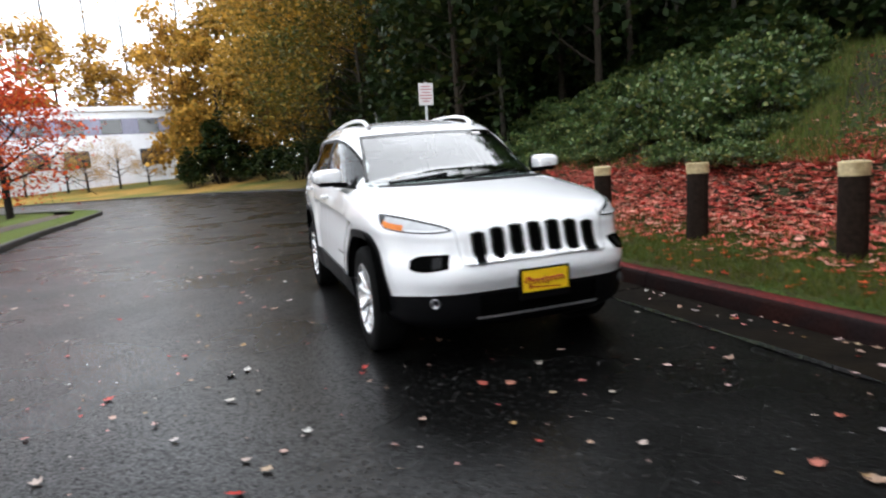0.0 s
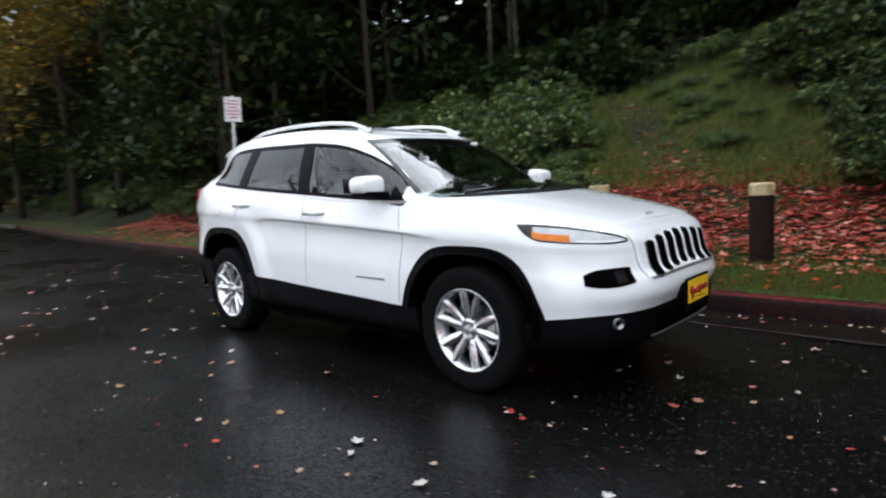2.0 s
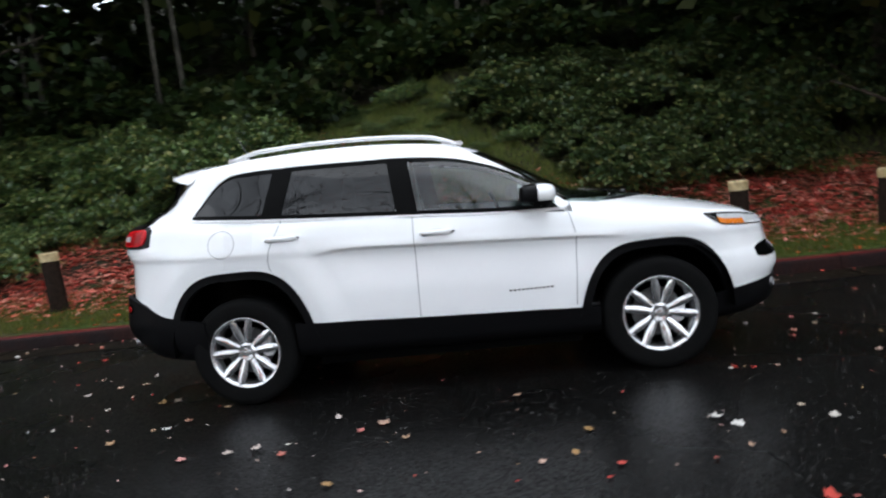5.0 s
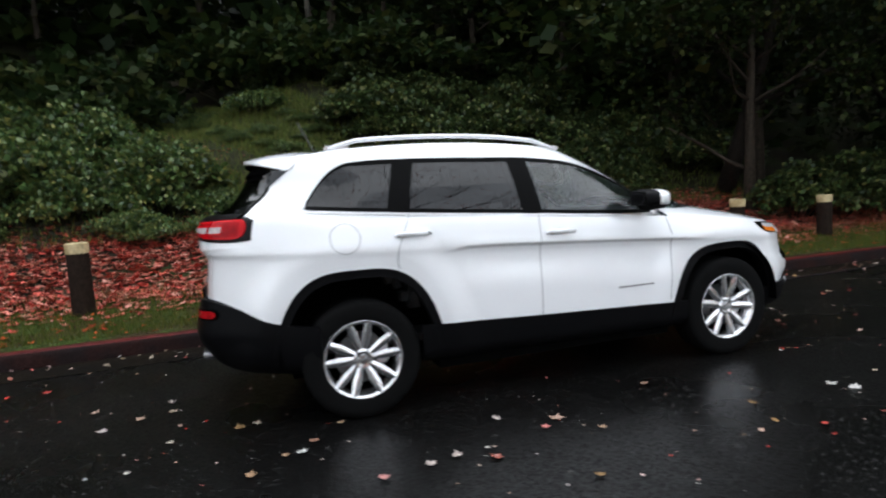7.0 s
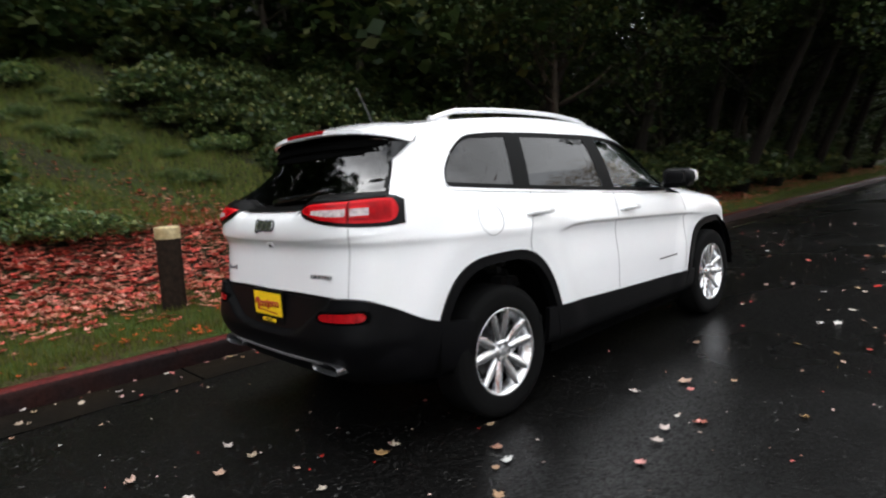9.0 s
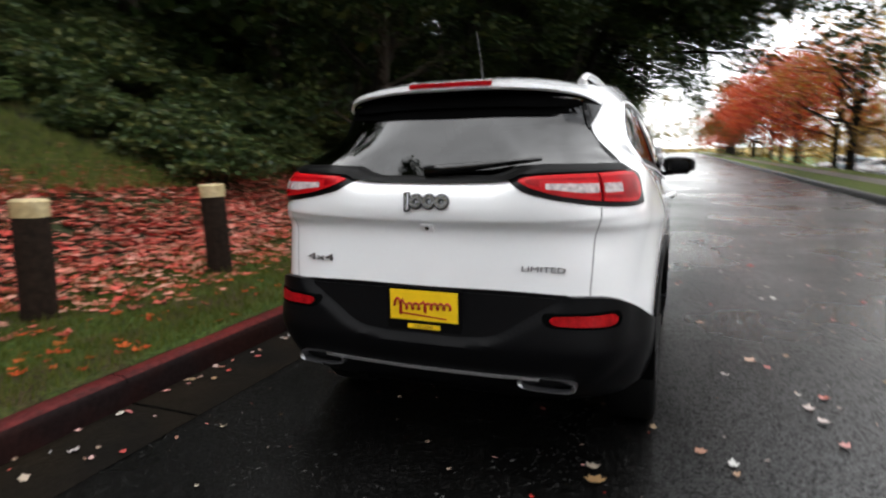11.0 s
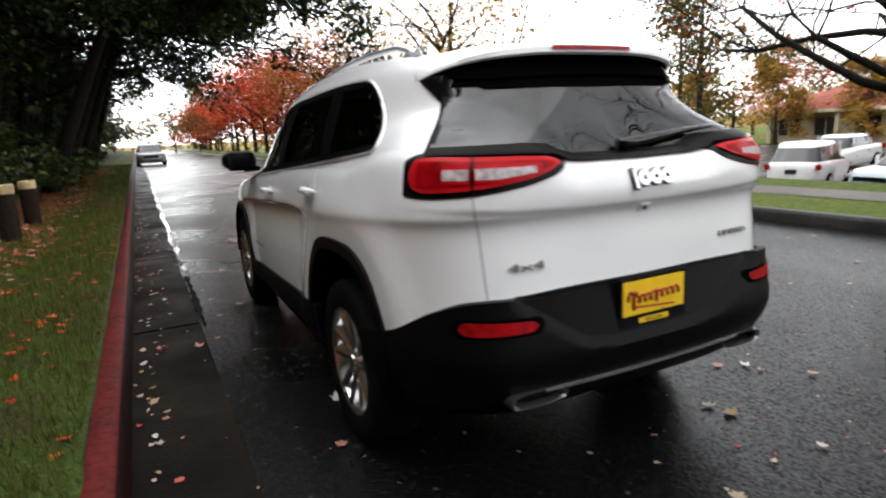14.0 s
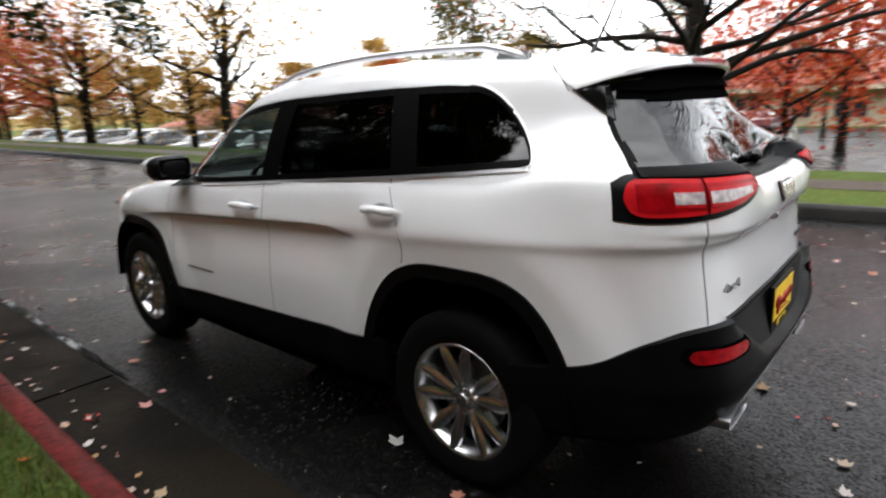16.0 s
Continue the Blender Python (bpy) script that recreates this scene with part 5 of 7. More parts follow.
# wheels
def wheel_parts(parent, sg):
    part("tyre", lathe([(0.105 * a, r) for a, r in ((-1, 0.235), (-1.0, 0.27), (-1.06, 0.31), (-0.98, 0.345), (-0.8, 0.358), (0.8, 0.358), (0.98, 0.345), (1.06, 0.31), (1.0, 0.27), (1.0, 0.238), (0.9, 0.228))], 64), M["rubber"], parent, smooth=True)
    part("rim", lathe([(-0.09, 0.215), (0.0, 0.205), (0.07, 0.215), (0.092, 0.232), (0.104, 0.2395), (0.107, 0.236), (0.100, 0.226), (0.09, 0.218), (0.03, 0.2)], 64), M["chrome"], parent, "polished alloy rim", smooth=True)
    for k in range(10):
        a = math.radians(72 * (k // 2) + (15 if k % 2 else -15) + 18)
        bm = bmesh.new()
        prof = ((0.045, 0.017, 0.072, 0.026), (0.09, 0.021, 0.080, 0.024), (0.145, 0.028, 0.088, 0.020), (0.19, 0.024, 0.094, 0.016), (0.224, 0.019, 0.098, 0.014))
        rows = []
        for r, w, x, t in prof:
            rows.append([bm.verts.new((x + dx, r, dw)) for dx, dw in ((-t * 1.8, -w), (-0.006, -w), (0.004, -w * 0.25), (0.004, w * 0.25), (-0.006, w), (-t * 1.8, w))])
        for p, q in zip(rows, rows[1:]):
            for i in range(6):
                bm.faces.new((p[i], p[(i + 1) % 6], q[(i + 1) % 6], q[i]))
        bmesh.ops.rotate(bm, verts=bm.verts, cent=(0, 0, 0), matrix=Matrix.Rotation(a, 3, "X"))
        part("spoke", bm, M["chrome"], parent, auto=30)
    part("hub_cap", lathe([(0.04, 0.062), (0.078, 0.060), (0.086, 0.050), (0.082, 0.030), (0.092, 0.026), (0.094, 0.0005)], 32), M["chrome"], parent, auto=30)
    for k in range(5):
        a = math.radians(72 * k + 54)
        part("lug_nut", lathe([(0.055, 0.014), (0.0885, 0.013), (0.0885, 0.0085), (0.074, 0.008), (0.074, 0.0004)], 12, "x", None, Matrix.Translation((0, 0.045 * math.cos(a), 0.045 * math.sin(a)))), M["grey_metal"], parent, auto=30)
    part("brake_disc", lathe([(0.0, 0.155), (0.02, 0.155), (0.022, 0.09), (0.04, 0.085), (0.04, 0.0005)], 40), M["grey_metal"], parent, auto=30)
    # added black disc: its colour stands for the shade inside the wheel
    part("rim_shade_disc", lathe([(-0.03, 0.214), (-0.03, 0.0005)], 32), M["void"], parent)
    part("caliper", box(0.05, 0.07, 0.15, (0.02, 0.13, 0.02), 0.012), M["silver"], parent, auto=40)


first = new("wheel")
first.parent = suv
wheel_parts(first, 1)
first.matrix_basis = pose(0.757, 1.35, 0.358, 8)
for x, y, r in ((0.757, -1.35, 40), (-0.757, -1.35, -9), (-0.757, 1.35, 3)):
    w = copy_thing(first, pose(x, y, 0.358, r, 0, 0) if x > 0 else pose(x, y, 0.358, 0, 0, 180) @ pose(0, 0, 0, r))

# cabin: seats, dashboard, wheel
def seat(x, y, w):
    s = new("car_seat")
    s.parent = suv
    part("cushion", box(w, 0.50, 0.16, (x, y, 0.66), 0.05), M["seat"], s, auto=40)
    part("backrest", box(w, 0.14, 0.60, (0, 0, 0.30), 0.05, Matrix.Translation((x, y + 0.26, 0.72)) @ Matrix.Rotation(radians(-14), 4, "X")), M["seat"], s, auto=40)
    part("headrest", box(min(w, 0.27) * 0.95, 0.10, 0.19, (0, 0, 0.74), 0.04, Matrix.Translation((x, y + 0.26, 0.72)) @ Matrix.Rotation(radians(-14), 4, "X")), M["seat"], s, auto=40)
for x in (-0.37, 0.37):
    seat(x, -0.10, 0.50)
    seat(x, 0.78, 0.52)
part("dashboard", box(1.40, 0.50, 0.30, (0, -0.82, 0.93), 0.08), M["trim_grey"], suv, auto=40)
part("centre_console", box(0.26, 0.9, 0.34, (0, -0.30, 0.58), 0.04), M["trim_grey"], suv, auto=40)
part("cabin_floor", box(1.5, 3.1, 0.05, (0, 0.35, 0.42)), M["seat"], suv)
part("load_cover", box(1.25, 0.75, 0.02, (0, 1.62, 1.08), 0.008), M["seat"], suv)
for sg in (-1, 1):
    part("door_lining", box(0.03, 1.66, 0.62, (sg * 0.77, 0.0, 0.76), 0.01), M["trim_grey"], suv)
sw = new("steering_wheel")
sw.parent = suv
rim_pts = [(0.19 * math.cos(a), 0.19 * math.sin(a), 0) for a in np.linspace(0, 2 * math.pi, 33)]
ms = Matrix.Translation((0.37, -0.46, 1.04)) @ Matrix.Rotation(radians(65), 4, "X")
tube("steering_rim", [ms @ Vector(p) for p in rim_pts], 0.016, M["seat"], sw, 8)
part("steering_hub", box(0.34, 0.09, 0.05, (0, 0, 0), 0.02, ms), M["seat"], sw, auto=40)

# ---------------------------------------------------------------- posts and the sign
def post(x, y, z, top, lean, turn_z):
    p = tagged(new("bollard"), "dark timber bollard with a cream painted top", "bollard", "bollards along the verge")
    h = top - z + 0.15
    bm = bmesh.new()
    rows = []
    r = 0.114
    for zz, s in ((0, 1.02), (h * 0.5, 1.0), (h - 0.115, 0.99)):
        rows.append([bm.verts.new((r * s * (1 + 0.05 * noise.noise((k * 1.3, y, zz))) * math.cos(k * math.pi / 6), r * s * math.sin(k * math.pi / 6), zz)) for k in range(12)])
    for a, b in zip(rows, rows[1:]):
        for k in range(12):
            bm.faces.new((a[k], a[(k + 1) % 12], b[(k + 1) % 12], b[k]))
    bm.faces.new(rows[-1]), bm.faces.new(rows[0])
    part("shaft", bm, M["post"], p, auto=40)
    bm = bmesh.new()
    rows = [[bm.verts.new((rr * math.cos(k * math.pi / 6), rr * math.sin(k * math.pi / 6), zz)) for k in range(12)]
            for zz, rr in ((h - 0.118, 0.115), (h - 0.012, 0.119), (h, 0.106))]
    for a, b in zip(rows, rows[1:]):
        for k in range(12):
            bm.faces.new((a[k], a[(k + 1) % 12], b[(k + 1) % 12], b[k]))
    bm.faces.new(rows[-1])
    part("painted_top", bm, M["cap"], p, "chipped cream paint on the post top", auto=40)
    p.matrix_basis = pose(x, y, z - 0.15, lean, -lean * 0.6, turn_z)
    return p


for k, y in enumerate([-7.12, -5.3, -3.53, -1.81, -0.07, 1.69, 3.74, 5.6]):
    z = bank_height(3.1 - 1.76, y)
    post(3.1, y, z, np.interp(y, [-12, -7.1, -3.5, 0, 3.7], [0.84, 0.90, 0.985, 1.05, 1.04]), 1.5 * math.sin(k * 2.1), 37 * k)

sign = tagged(new("street_sign"), "small white parking sign with faded red lines on a steel pole", "sign")
sz = bank_height(2.39 - 1.78, 7.17)
tube("pole", [(0, 0, -0.2), (0, 0, 3.0 - sz)], 0.028, M["galv"], sign, 8)
part("plate", box(0.31, 0.006, 0.46, (0, -0.035, 2.74 - sz), 0.003), M["sign"], sign, auto=40)
for k, w in enumerate((0.20, 0.24, 0.18, 0.25, 0.22, 0.14)):
    part("text_bar", box(w, 0.003, 0.022, (0, -0.0395, 2.90 - sz - 0.062 * k)), M["sign_ink"], sign)
for zz in (2.62, 2.86):
    part("bolt", lathe([(0, 0.012), (0.01, 0.010), (0.012, 0.001)], 8, "x", None, Matrix.Translation((0, -0.038, zz - sz)) @ Matrix.Rotation(radians(-90), 4, "Z")), M["galv"], sign)
sign.matrix_basis = pose(2.39, 7.17, sz, 0, 1.5, -14)


# ---------------------------------------------------------------- leaves, bushes and trees
rng = np.random.default_rng(7)
LEAF = np.array([(0, 0, 0), (0.42, 0.45, 0.10), (0, 1.0, -0.04), (-0.42, 0.45, 0.10)])
STAR = np.array([(0, -0.02, 0), (0.30, -0.10, 0.05), (0.30, 0.12, 0.0), (0.52, 0.26, 0.10), (0.34, 0.44, 0.02), (0.16, 0.50, 0.0), (0.02, 0.72, 0.10), (-0.18, 0.48, 0.0), (-0.36, 0.40, 0.03), (-0.50, 0.22, 0.12), (-0.28, 0.10, 0.0), (-0.26, -0.14, 0.06)])


def scatter(name, centres, sizes, mat, parent=None, flat=0.0, shape=LEAF, r=rng, label="", down=0.0):
    """One mesh of many leaves. flat: 0 any way up, 1 lying on the ground."""
    n, k = len(centres), len(shape)
    a = r.uniform(0, 2 * math.pi, n)
    tilt = np.abs(r.normal(0, 1.0, n)) * (1 - flat) + r.normal(0, 0.14, n) * flat + down
    b = r.uniform(0, 2 * math.pi, n)
    ca, sa, ct, st, cb, sb = np.cos(a), np.sin(a), np.cos(tilt), np.sin(tilt), np.cos(b), np.sin(b)
    p = shape[None] * np.asarray(sizes)[:, None, None] * r.uniform((0.65, 0.8, 0.3), (1.15, 1.15, 2.0), (n, 3))[:, None, :]
    x, y, z = p[..., 0], p[..., 1], p[..., 2]
    x, y = x * ca[:, None] - y * sa[:, None], x * sa[:, None] + y * ca[:, None]
    y, z = y * ct[:, None] - z * st[:, None], y * st[:, None] + z * ct[:, None]
    x, y = x * cb[:, None] - y * sb[:, None], x * sb[:, None] + y * cb[:, None]
    v = np.stack([x, y, z], -1) + np.asarray(centres)[:, None, :]
    me = bpy.data.meshes.new(name)
    me.vertices.add(n * k), me.loops.add(n * k), me.polygons.add(n)
    me.vertices.foreach_set("co", v.astype(np.float32).ravel())
    me.loops.foreach_set("vertex_index", np.arange(n * k, dtype=np.int32))
    me.polygons.foreach_set("loop_start", np.arange(0, n * k, k, dtype=np.int32))
    me.materials.append(mat)
    me.update(calc_edges=True)
    ob = new(name, me)
    if parent is not None:
        ob.parent = parent
    if label:
        ob["label"] = label
    return ob


def clumps(r, count, per, spread, inside):
    """Leaf places in clumps; inside() gives each clump's middle."""
    mid = np.array([inside() for _ in range(count)])
    rad = r.uniform(0.5, 1.2, count) * spread
    idx = np.repeat(np.arange(count), per)
    q = r.normal(0, 1, (len(idx), 3))
    q /= np.maximum(0.6, np.linalg.norm(q, axis=1))[:, None]
    return mid[idx] + q * rad[idx][:, None] * [1, 1, 0.7], mid


def bush(seed, w, h, mat, n_clump=70, per=60, size=0.085, label="tangled green bramble bush on the bank", tight=0.24):
    r = np.random.default_rng(seed)
    b = tagged(new("bush"), label, "bush")
    def inside():
        a, u = r.uniform(0, 2 * math.pi), math.sqrt(r.uniform(0, 1))
        x, y = u * w * math.cos(a), u * w * math.sin(a)
        return (x, y, h * (1 - 0.75 * u ** 2) * r.uniform(0.35, 1.0) + 0.05)
    c, mid = clumps(r, n_clump, per, tight * (w / 1.3) ** 0.5, inside)
    scatter("foliage", c, r.uniform(0.6, 1.3, len(c)) * size, mat, b, 0.2, LEAF, r)
    v, f = [], []
    for m in mid[:26]:
        s = Vector((m[0] * 0.25, m[1] * 0.25, -0.1))
        e = Vector(m)
        tube_data([s, s.lerp(e, 0.5) + Vector((0, 0, 0.15)), e], [0.014, 0.010, 0.004], 4, v, f)
    link_mesh("brushwood", v, f, M["bark"], b)
    return b


def grow(v, f, tips, p, d, length, rad, depth, r, wild, rise, sides=6):
    """A limb and its branches."""
    pts, rr, q, dd = [p], [rad], p, d.normalized()
    segs = 4 if depth else 2
    for k in range(segs):
        dd = (dd + Vector(r.normal(0, wild, 3)) + Vector((0, 0, rise))).normalized()
        q = q + dd * length / segs
        pts.append(q), rr.append(rad * (1 - 0.56 * (k + 1) / segs))
    tube_data(pts, rr, sides if depth > 1 else 4 if depth else 3, v, f)
    tips.append(q)
    if depth:
        for k in range(int(r.integers(2, 4)) + (depth > 2)):
            at = pts[int(r.integers(2, 5))]
            side = Vector(r.normal(0, 1, 3))
            side = (side - dd * side.dot(dd)).normalized()
            grow(v, f, tips, at, dd * r.uniform(0.5, 1.0) + side * r.uniform(0.6, 1.0), length * r.uniform(0.55, 0.8), rr[-1] * r.uniform(0.5, 0.75), depth - 1, r, wild, rise, sides)


def tree(seed, height, trunk_r, crown_w, crown_low, mat, bark, label, leaves=9000, size=0.16, depth=3, clump=0.55, name="tree", clear=False):
    r = np.random.default_rng(seed)
    t = tagged(new(name), label, "tree")
    v, f, tips = [], [], []
    bend = r.normal(0, 0.25, 2)
    line = [Vector((bend[0] * u * u, bend[1] * u * u, height * 0.86 * u - 0.3 * (u == 0))) for u in np.linspace(0, 1, 7)]
    tube_data(line, [trunk_r * (1.25 if k == 0 else 1 - 0.13 * k) for k in range(7)], 9, v, f)
    for k in range(int(7 + height * 0.7)):
        u = r.uniform(crown_low / height, 0.97)
        i = u / 0.86 * 6 if u < 0.86 else 6
        p = line[min(int(i), 6)].lerp(line[min(int(i) + 1, 6)], i % 1)
        a = r.uniform(0, 2 * math.pi)
        reach = crown_w * (1.05 - 0.55 * (u - crown_low / height) / (1 - crown_low / height)) * r.uniform(0.5, 0.8)
        grow(v, f, tips, p, Vector((math.cos(a), math.sin(a), 0.45)), reach, trunk_r * 0.38 * (1.1 - u), depth - 1, r, 0.16, 0.04)
    link_mesh("trunk", v, f, bark, t)
    if leaves:
        pts = np.array([tuple(p) for p in tips])
        if clear:                                       # no leaves hang low over the road
            reach = np.hypot(pts[:, 0], pts[:, 1])
            pts = pts[(reach < 2.4) | (pts[:, 2] * 0.93 - 0.37 * reach > 1.6)]
        idx = r.integers(0, len(pts), leaves)
        q = r.normal(0, 1, (leaves, 3))
        q *= np.minimum(1, 1.35 / np.linalg.norm(q, axis=1))[:, None] * clump * [1, 1, 0.7]
        scatter("crown", pts[idx] + q, r.uniform(0.6, 1.3, leaves) * size, mat, t, 0.15, LEAF, r)
    return t


def bare_tree(seed, height, trunk_r, spread, mat, label, leaves=0, size=0.12, limbs=9, fork=0.3, depth=4, keep_low=False):
    """A broad tree that has lost most leaves: a short trunk, long limbs and many twigs."""
    r = np.random.default_rng(seed)
    t = tagged(new("tree"), label, "tree")
    v, f, tips = [], [], []
    top = Vector((r.normal(0, 0.1), r.normal(0, 0.1), height * 0.62))
    line = [Vector((0, 0, -0.3)), Vector((0, 0, 0.15)), Vector((0, 0, height * fork)), top * 0.8, top]
    tube_data(line, [trunk_r * 1.5, trunk_r * 1.08, trunk_r * 0.92, trunk_r * (0.42 if keep_low else 0.55), trunk_r * 0.25], 10, v, f)
    for k in range(limbs):
        u = fork + (0.6 - fork) * (k / limbs) ** (1.9 if keep_low else 1.0)
        a = k * 2.4 + r.normal(0, 0.3)
        p = Vector((0, 0, height * u))
        away = math.cos(a) < -0.1 or math.sin(a) < -0.75                    # on the road side the limbs of the big tree climb
        slope = (0.10 if away else 0.38) if keep_low else 0.35
        grow(v, f, tips, p, Vector((math.cos(a), math.sin(a), slope + 0.7 * k / limbs)), spread * r.uniform(0.55, 0.8) * (0.62 if keep_low and math.cos(a) > 0.3 else 1.0), trunk_r * ((0.52 if keep_low else 0.5) - 0.22 * k / limbs), depth - 1, r, 0.14, 0.05)
    grow(v, f, tips, top, Vector((0, 0, 1)), height * 0.3, trunk_r * 0.3, depth - 1, r, 0.14, 0.03)
    link_mesh("trunk", v, f, M["wet_bark"], t)
    if leaves:
        pts = np.array([tuple(p) for p in tips])
        if keep_low:                                                        # the twigs over the road are bare
            pts = pts[pts[:, 0] < 2.2]
        idx = r.integers(0, len(pts), leaves)
        scatter("crown", pts[idx] + r.normal(0, 1, (leaves, 3)) * [0.5, 0.5, 0.4], r.uniform(0.6, 1.3, leaves) * size, mat, t, 0.1, LEAF, r)
    return t


def ground_at(x, y):
    """Height of the bank, or of the lawns beyond the far kerb."""
    xk = float(np.interp(y, near_line[:250, 1], near_line[:250, 0]))
    if y > 46:
        d = float(np.hypot(near_line[:, 0] - x, near_line[:, 1] - y).min())
        return float(np.interp(d, [0.15, 5, 14, 26, 140], [0.15, 0.45, 1.5, 2.5, 4.5]))
    return bank_height(x - xk, y) if x > xk else -0.9


# brambles and ivy on the bank, parted by a worn grass trail
def trail_low(x):
    return -1.4 + 0.45 * (x - 7.2)


def trail_high(x):
    return 2.5 + 0.60 * (x - 7.6)


def path_mid(x):
    return 0.7 + 0.68 * (x - 6.8)


kinds = [bush(11 + k, 1.25, 1.25, M["bush_leaf"], 84, 50, 0.118, tight=0.185) for k in range(4)]
low = [bush(31 + k, 1.0, 0.5, M["bush_leaf"], 75, 46, 0.088, "low ivy and bramble cover on the bank") for k in range(2)]
ivy = [bush(21 + k, 1.25, 1.15, M["ivy_leaf"], 84, 50, 0.115, "dark ivy mound on the bank", 0.19) for k in range(3)]
r = np.random.default_rng(5)
def put(thing, x, y, s, dz=0.0, first_use=set()):
    m = pose(x, y, ground_at(x, y) + dz, 0, 0, r.uniform(0, 360)) @ Matrix.Diagonal((s, s, s * r.uniform(0.85, 1.15), 1))
    if thing.name not in first_use:
        first_use.add(thing.name)
        thing.matrix_basis = m
        return thing
    ob = copy_thing(thing, m)
    return ob
for k in range(72):                                   # the mound beyond the trail, towards the sign
    x, y = r.uniform(6.9, 12.5), r.uniform(2.6, 14)
    if y > trail_high(x) + 0.5:
        put(kinds[k % 4], x, y, r.uniform(0.66, 1.08))
for k in range(95):                                   # the ivy hill
    x, y = r.uniform(7.4, 15.5), r.uniform(-10, 5)
    if y < trail_low(x) - 0.6:
        # past y -3 the darker leaf colour also stands for the trees' shade
        put(ivy[k % 3] if x > 8.4 or y < -3 else low[k % 2], x, y, r.uniform(0.65, 1.1))
for k in range(90):                                   # low cover at the foot of both
    x, y = (r.uniform(5.6, 7.6), r.uniform(-6, 12)) if k < 60 else (r.uniform(7, 14), r.uniform(-4, 6))
    if trail_low(x) - 0.1 < y < trail_high(x) + 0.2 and (k % 3 or y > path_mid(x) - 0.9):
        continue
    # darker leaves past y -2 carry the shade of the overhanging wood in their colour
    put(ivy[k % 3] if y < -2 else low[k % 2], x, y, r.uniform(0.5, 0.8) if y < -2 else r.uniform(0.6, 1.1))
for k in range(30):                                   # dark leaves down to the litter where the wood meets the verge
    y = -8.2 - 0.9 * k + r.uniform(-0.3, 0.3)
    put(ivy[k % 3], 4.6 + r.uniform(-0.2, 0.9), y, r.uniform(0.9, 1.5))

for k in range(46):
    x = r.uniform(7.0, 14.0)
    y = r.uniform(trail_low(x), trail_high(x))
    if abs(y - path_mid(x)) > 0.8:
        put(low[k % 2], x, y, r.uniform(0.32, 0.6))
for k in range(26):
    put(low[k % 2], r.uniform(4.6, 7.2), r.uniform(7.5, 17), r.uniform(0.7, 1.2))
for k in range(16):                                   # undergrowth towards the bend
    y = 10.5 + 1.9 * k
    put(kinds[k % 4], float(np.interp(y, near_line[:250, 1], near_line[:250, 0])) + r.uniform(2.8, 4.6), y, r.uniform(0.7, 1.05))

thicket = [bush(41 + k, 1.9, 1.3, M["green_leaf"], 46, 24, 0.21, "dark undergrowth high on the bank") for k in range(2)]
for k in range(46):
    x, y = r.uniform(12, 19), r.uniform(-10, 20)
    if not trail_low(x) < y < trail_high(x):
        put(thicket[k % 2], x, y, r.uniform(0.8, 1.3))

# woods
rl = np.random.default_rng(88)
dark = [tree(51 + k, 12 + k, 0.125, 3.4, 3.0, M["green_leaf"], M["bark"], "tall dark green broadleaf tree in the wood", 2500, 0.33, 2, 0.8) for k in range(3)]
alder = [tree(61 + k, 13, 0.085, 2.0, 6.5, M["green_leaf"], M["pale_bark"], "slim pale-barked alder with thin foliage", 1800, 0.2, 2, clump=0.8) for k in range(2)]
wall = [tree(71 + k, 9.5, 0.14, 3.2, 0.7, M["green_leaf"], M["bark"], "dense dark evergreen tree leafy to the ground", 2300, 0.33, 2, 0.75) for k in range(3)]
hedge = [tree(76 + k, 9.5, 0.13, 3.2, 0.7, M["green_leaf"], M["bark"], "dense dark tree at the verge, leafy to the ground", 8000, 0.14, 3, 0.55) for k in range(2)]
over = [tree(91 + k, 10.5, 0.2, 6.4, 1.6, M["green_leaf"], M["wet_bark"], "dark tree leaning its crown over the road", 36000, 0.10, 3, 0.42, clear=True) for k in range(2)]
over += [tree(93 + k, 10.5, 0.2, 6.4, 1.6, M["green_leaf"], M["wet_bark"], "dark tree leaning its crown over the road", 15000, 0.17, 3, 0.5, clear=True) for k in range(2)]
olive = [tree(81 + k, 10, 0.15, 3.0, 2.0, M["olive_leaf"], M["bark"], "tree turning olive and gold", 2900, 0.23, 2, 0.7) for k in range(2)]
for k in range(28):
    put(dark[k % 3], r.uniform(14.5, 26), -26 + 60 * (k + r.uniform(0, 1)) / 28, r.uniform(0.8, 1.3))
put(alder[0], 6.7, 12.4, 1.05), put(alder[1], 6.4, 15.5, 0.95)
for k in range(18):
    put(alder[k % 2], r.uniform(11, 20), r.uniform(-10, 24), r.uniform(0.8, 1.2))
for k in range(22):                                   # the wood comes down to the verge farther along
    y = -7.5 - 2.3 * k ** 1.2 + r.uniform(-0.5, 0.5)
    put(hedge[k % 2] if k < 7 else wall[k % 3], 1.76 + r.uniform(3.2, 5.2), y, r.uniform(0.8, 1.15) * (0.9 if k < 3 else 1.0))
for k, y in enumerate((-7.9, -12.9, -17.9, -22.9, -27.9, -32.9, -15.4, -20.4)):
    x = (6.0 if y > -14 else 5.1) + rl.uniform(0, 0.4)
    m = pose(x, y, ground_at(x, y), 0, -22 if k < 2 else -14, 0) @ pose(0, 0, 0, 0, 0, 140 * k) @ Matrix.Scale(0.85 if k == 0 else 1.0, 4)
    if k < 4:
        over[k].matrix_basis = m
    else:
        copy_thing(over[k - 2 if k < 6 else k - 4], m)
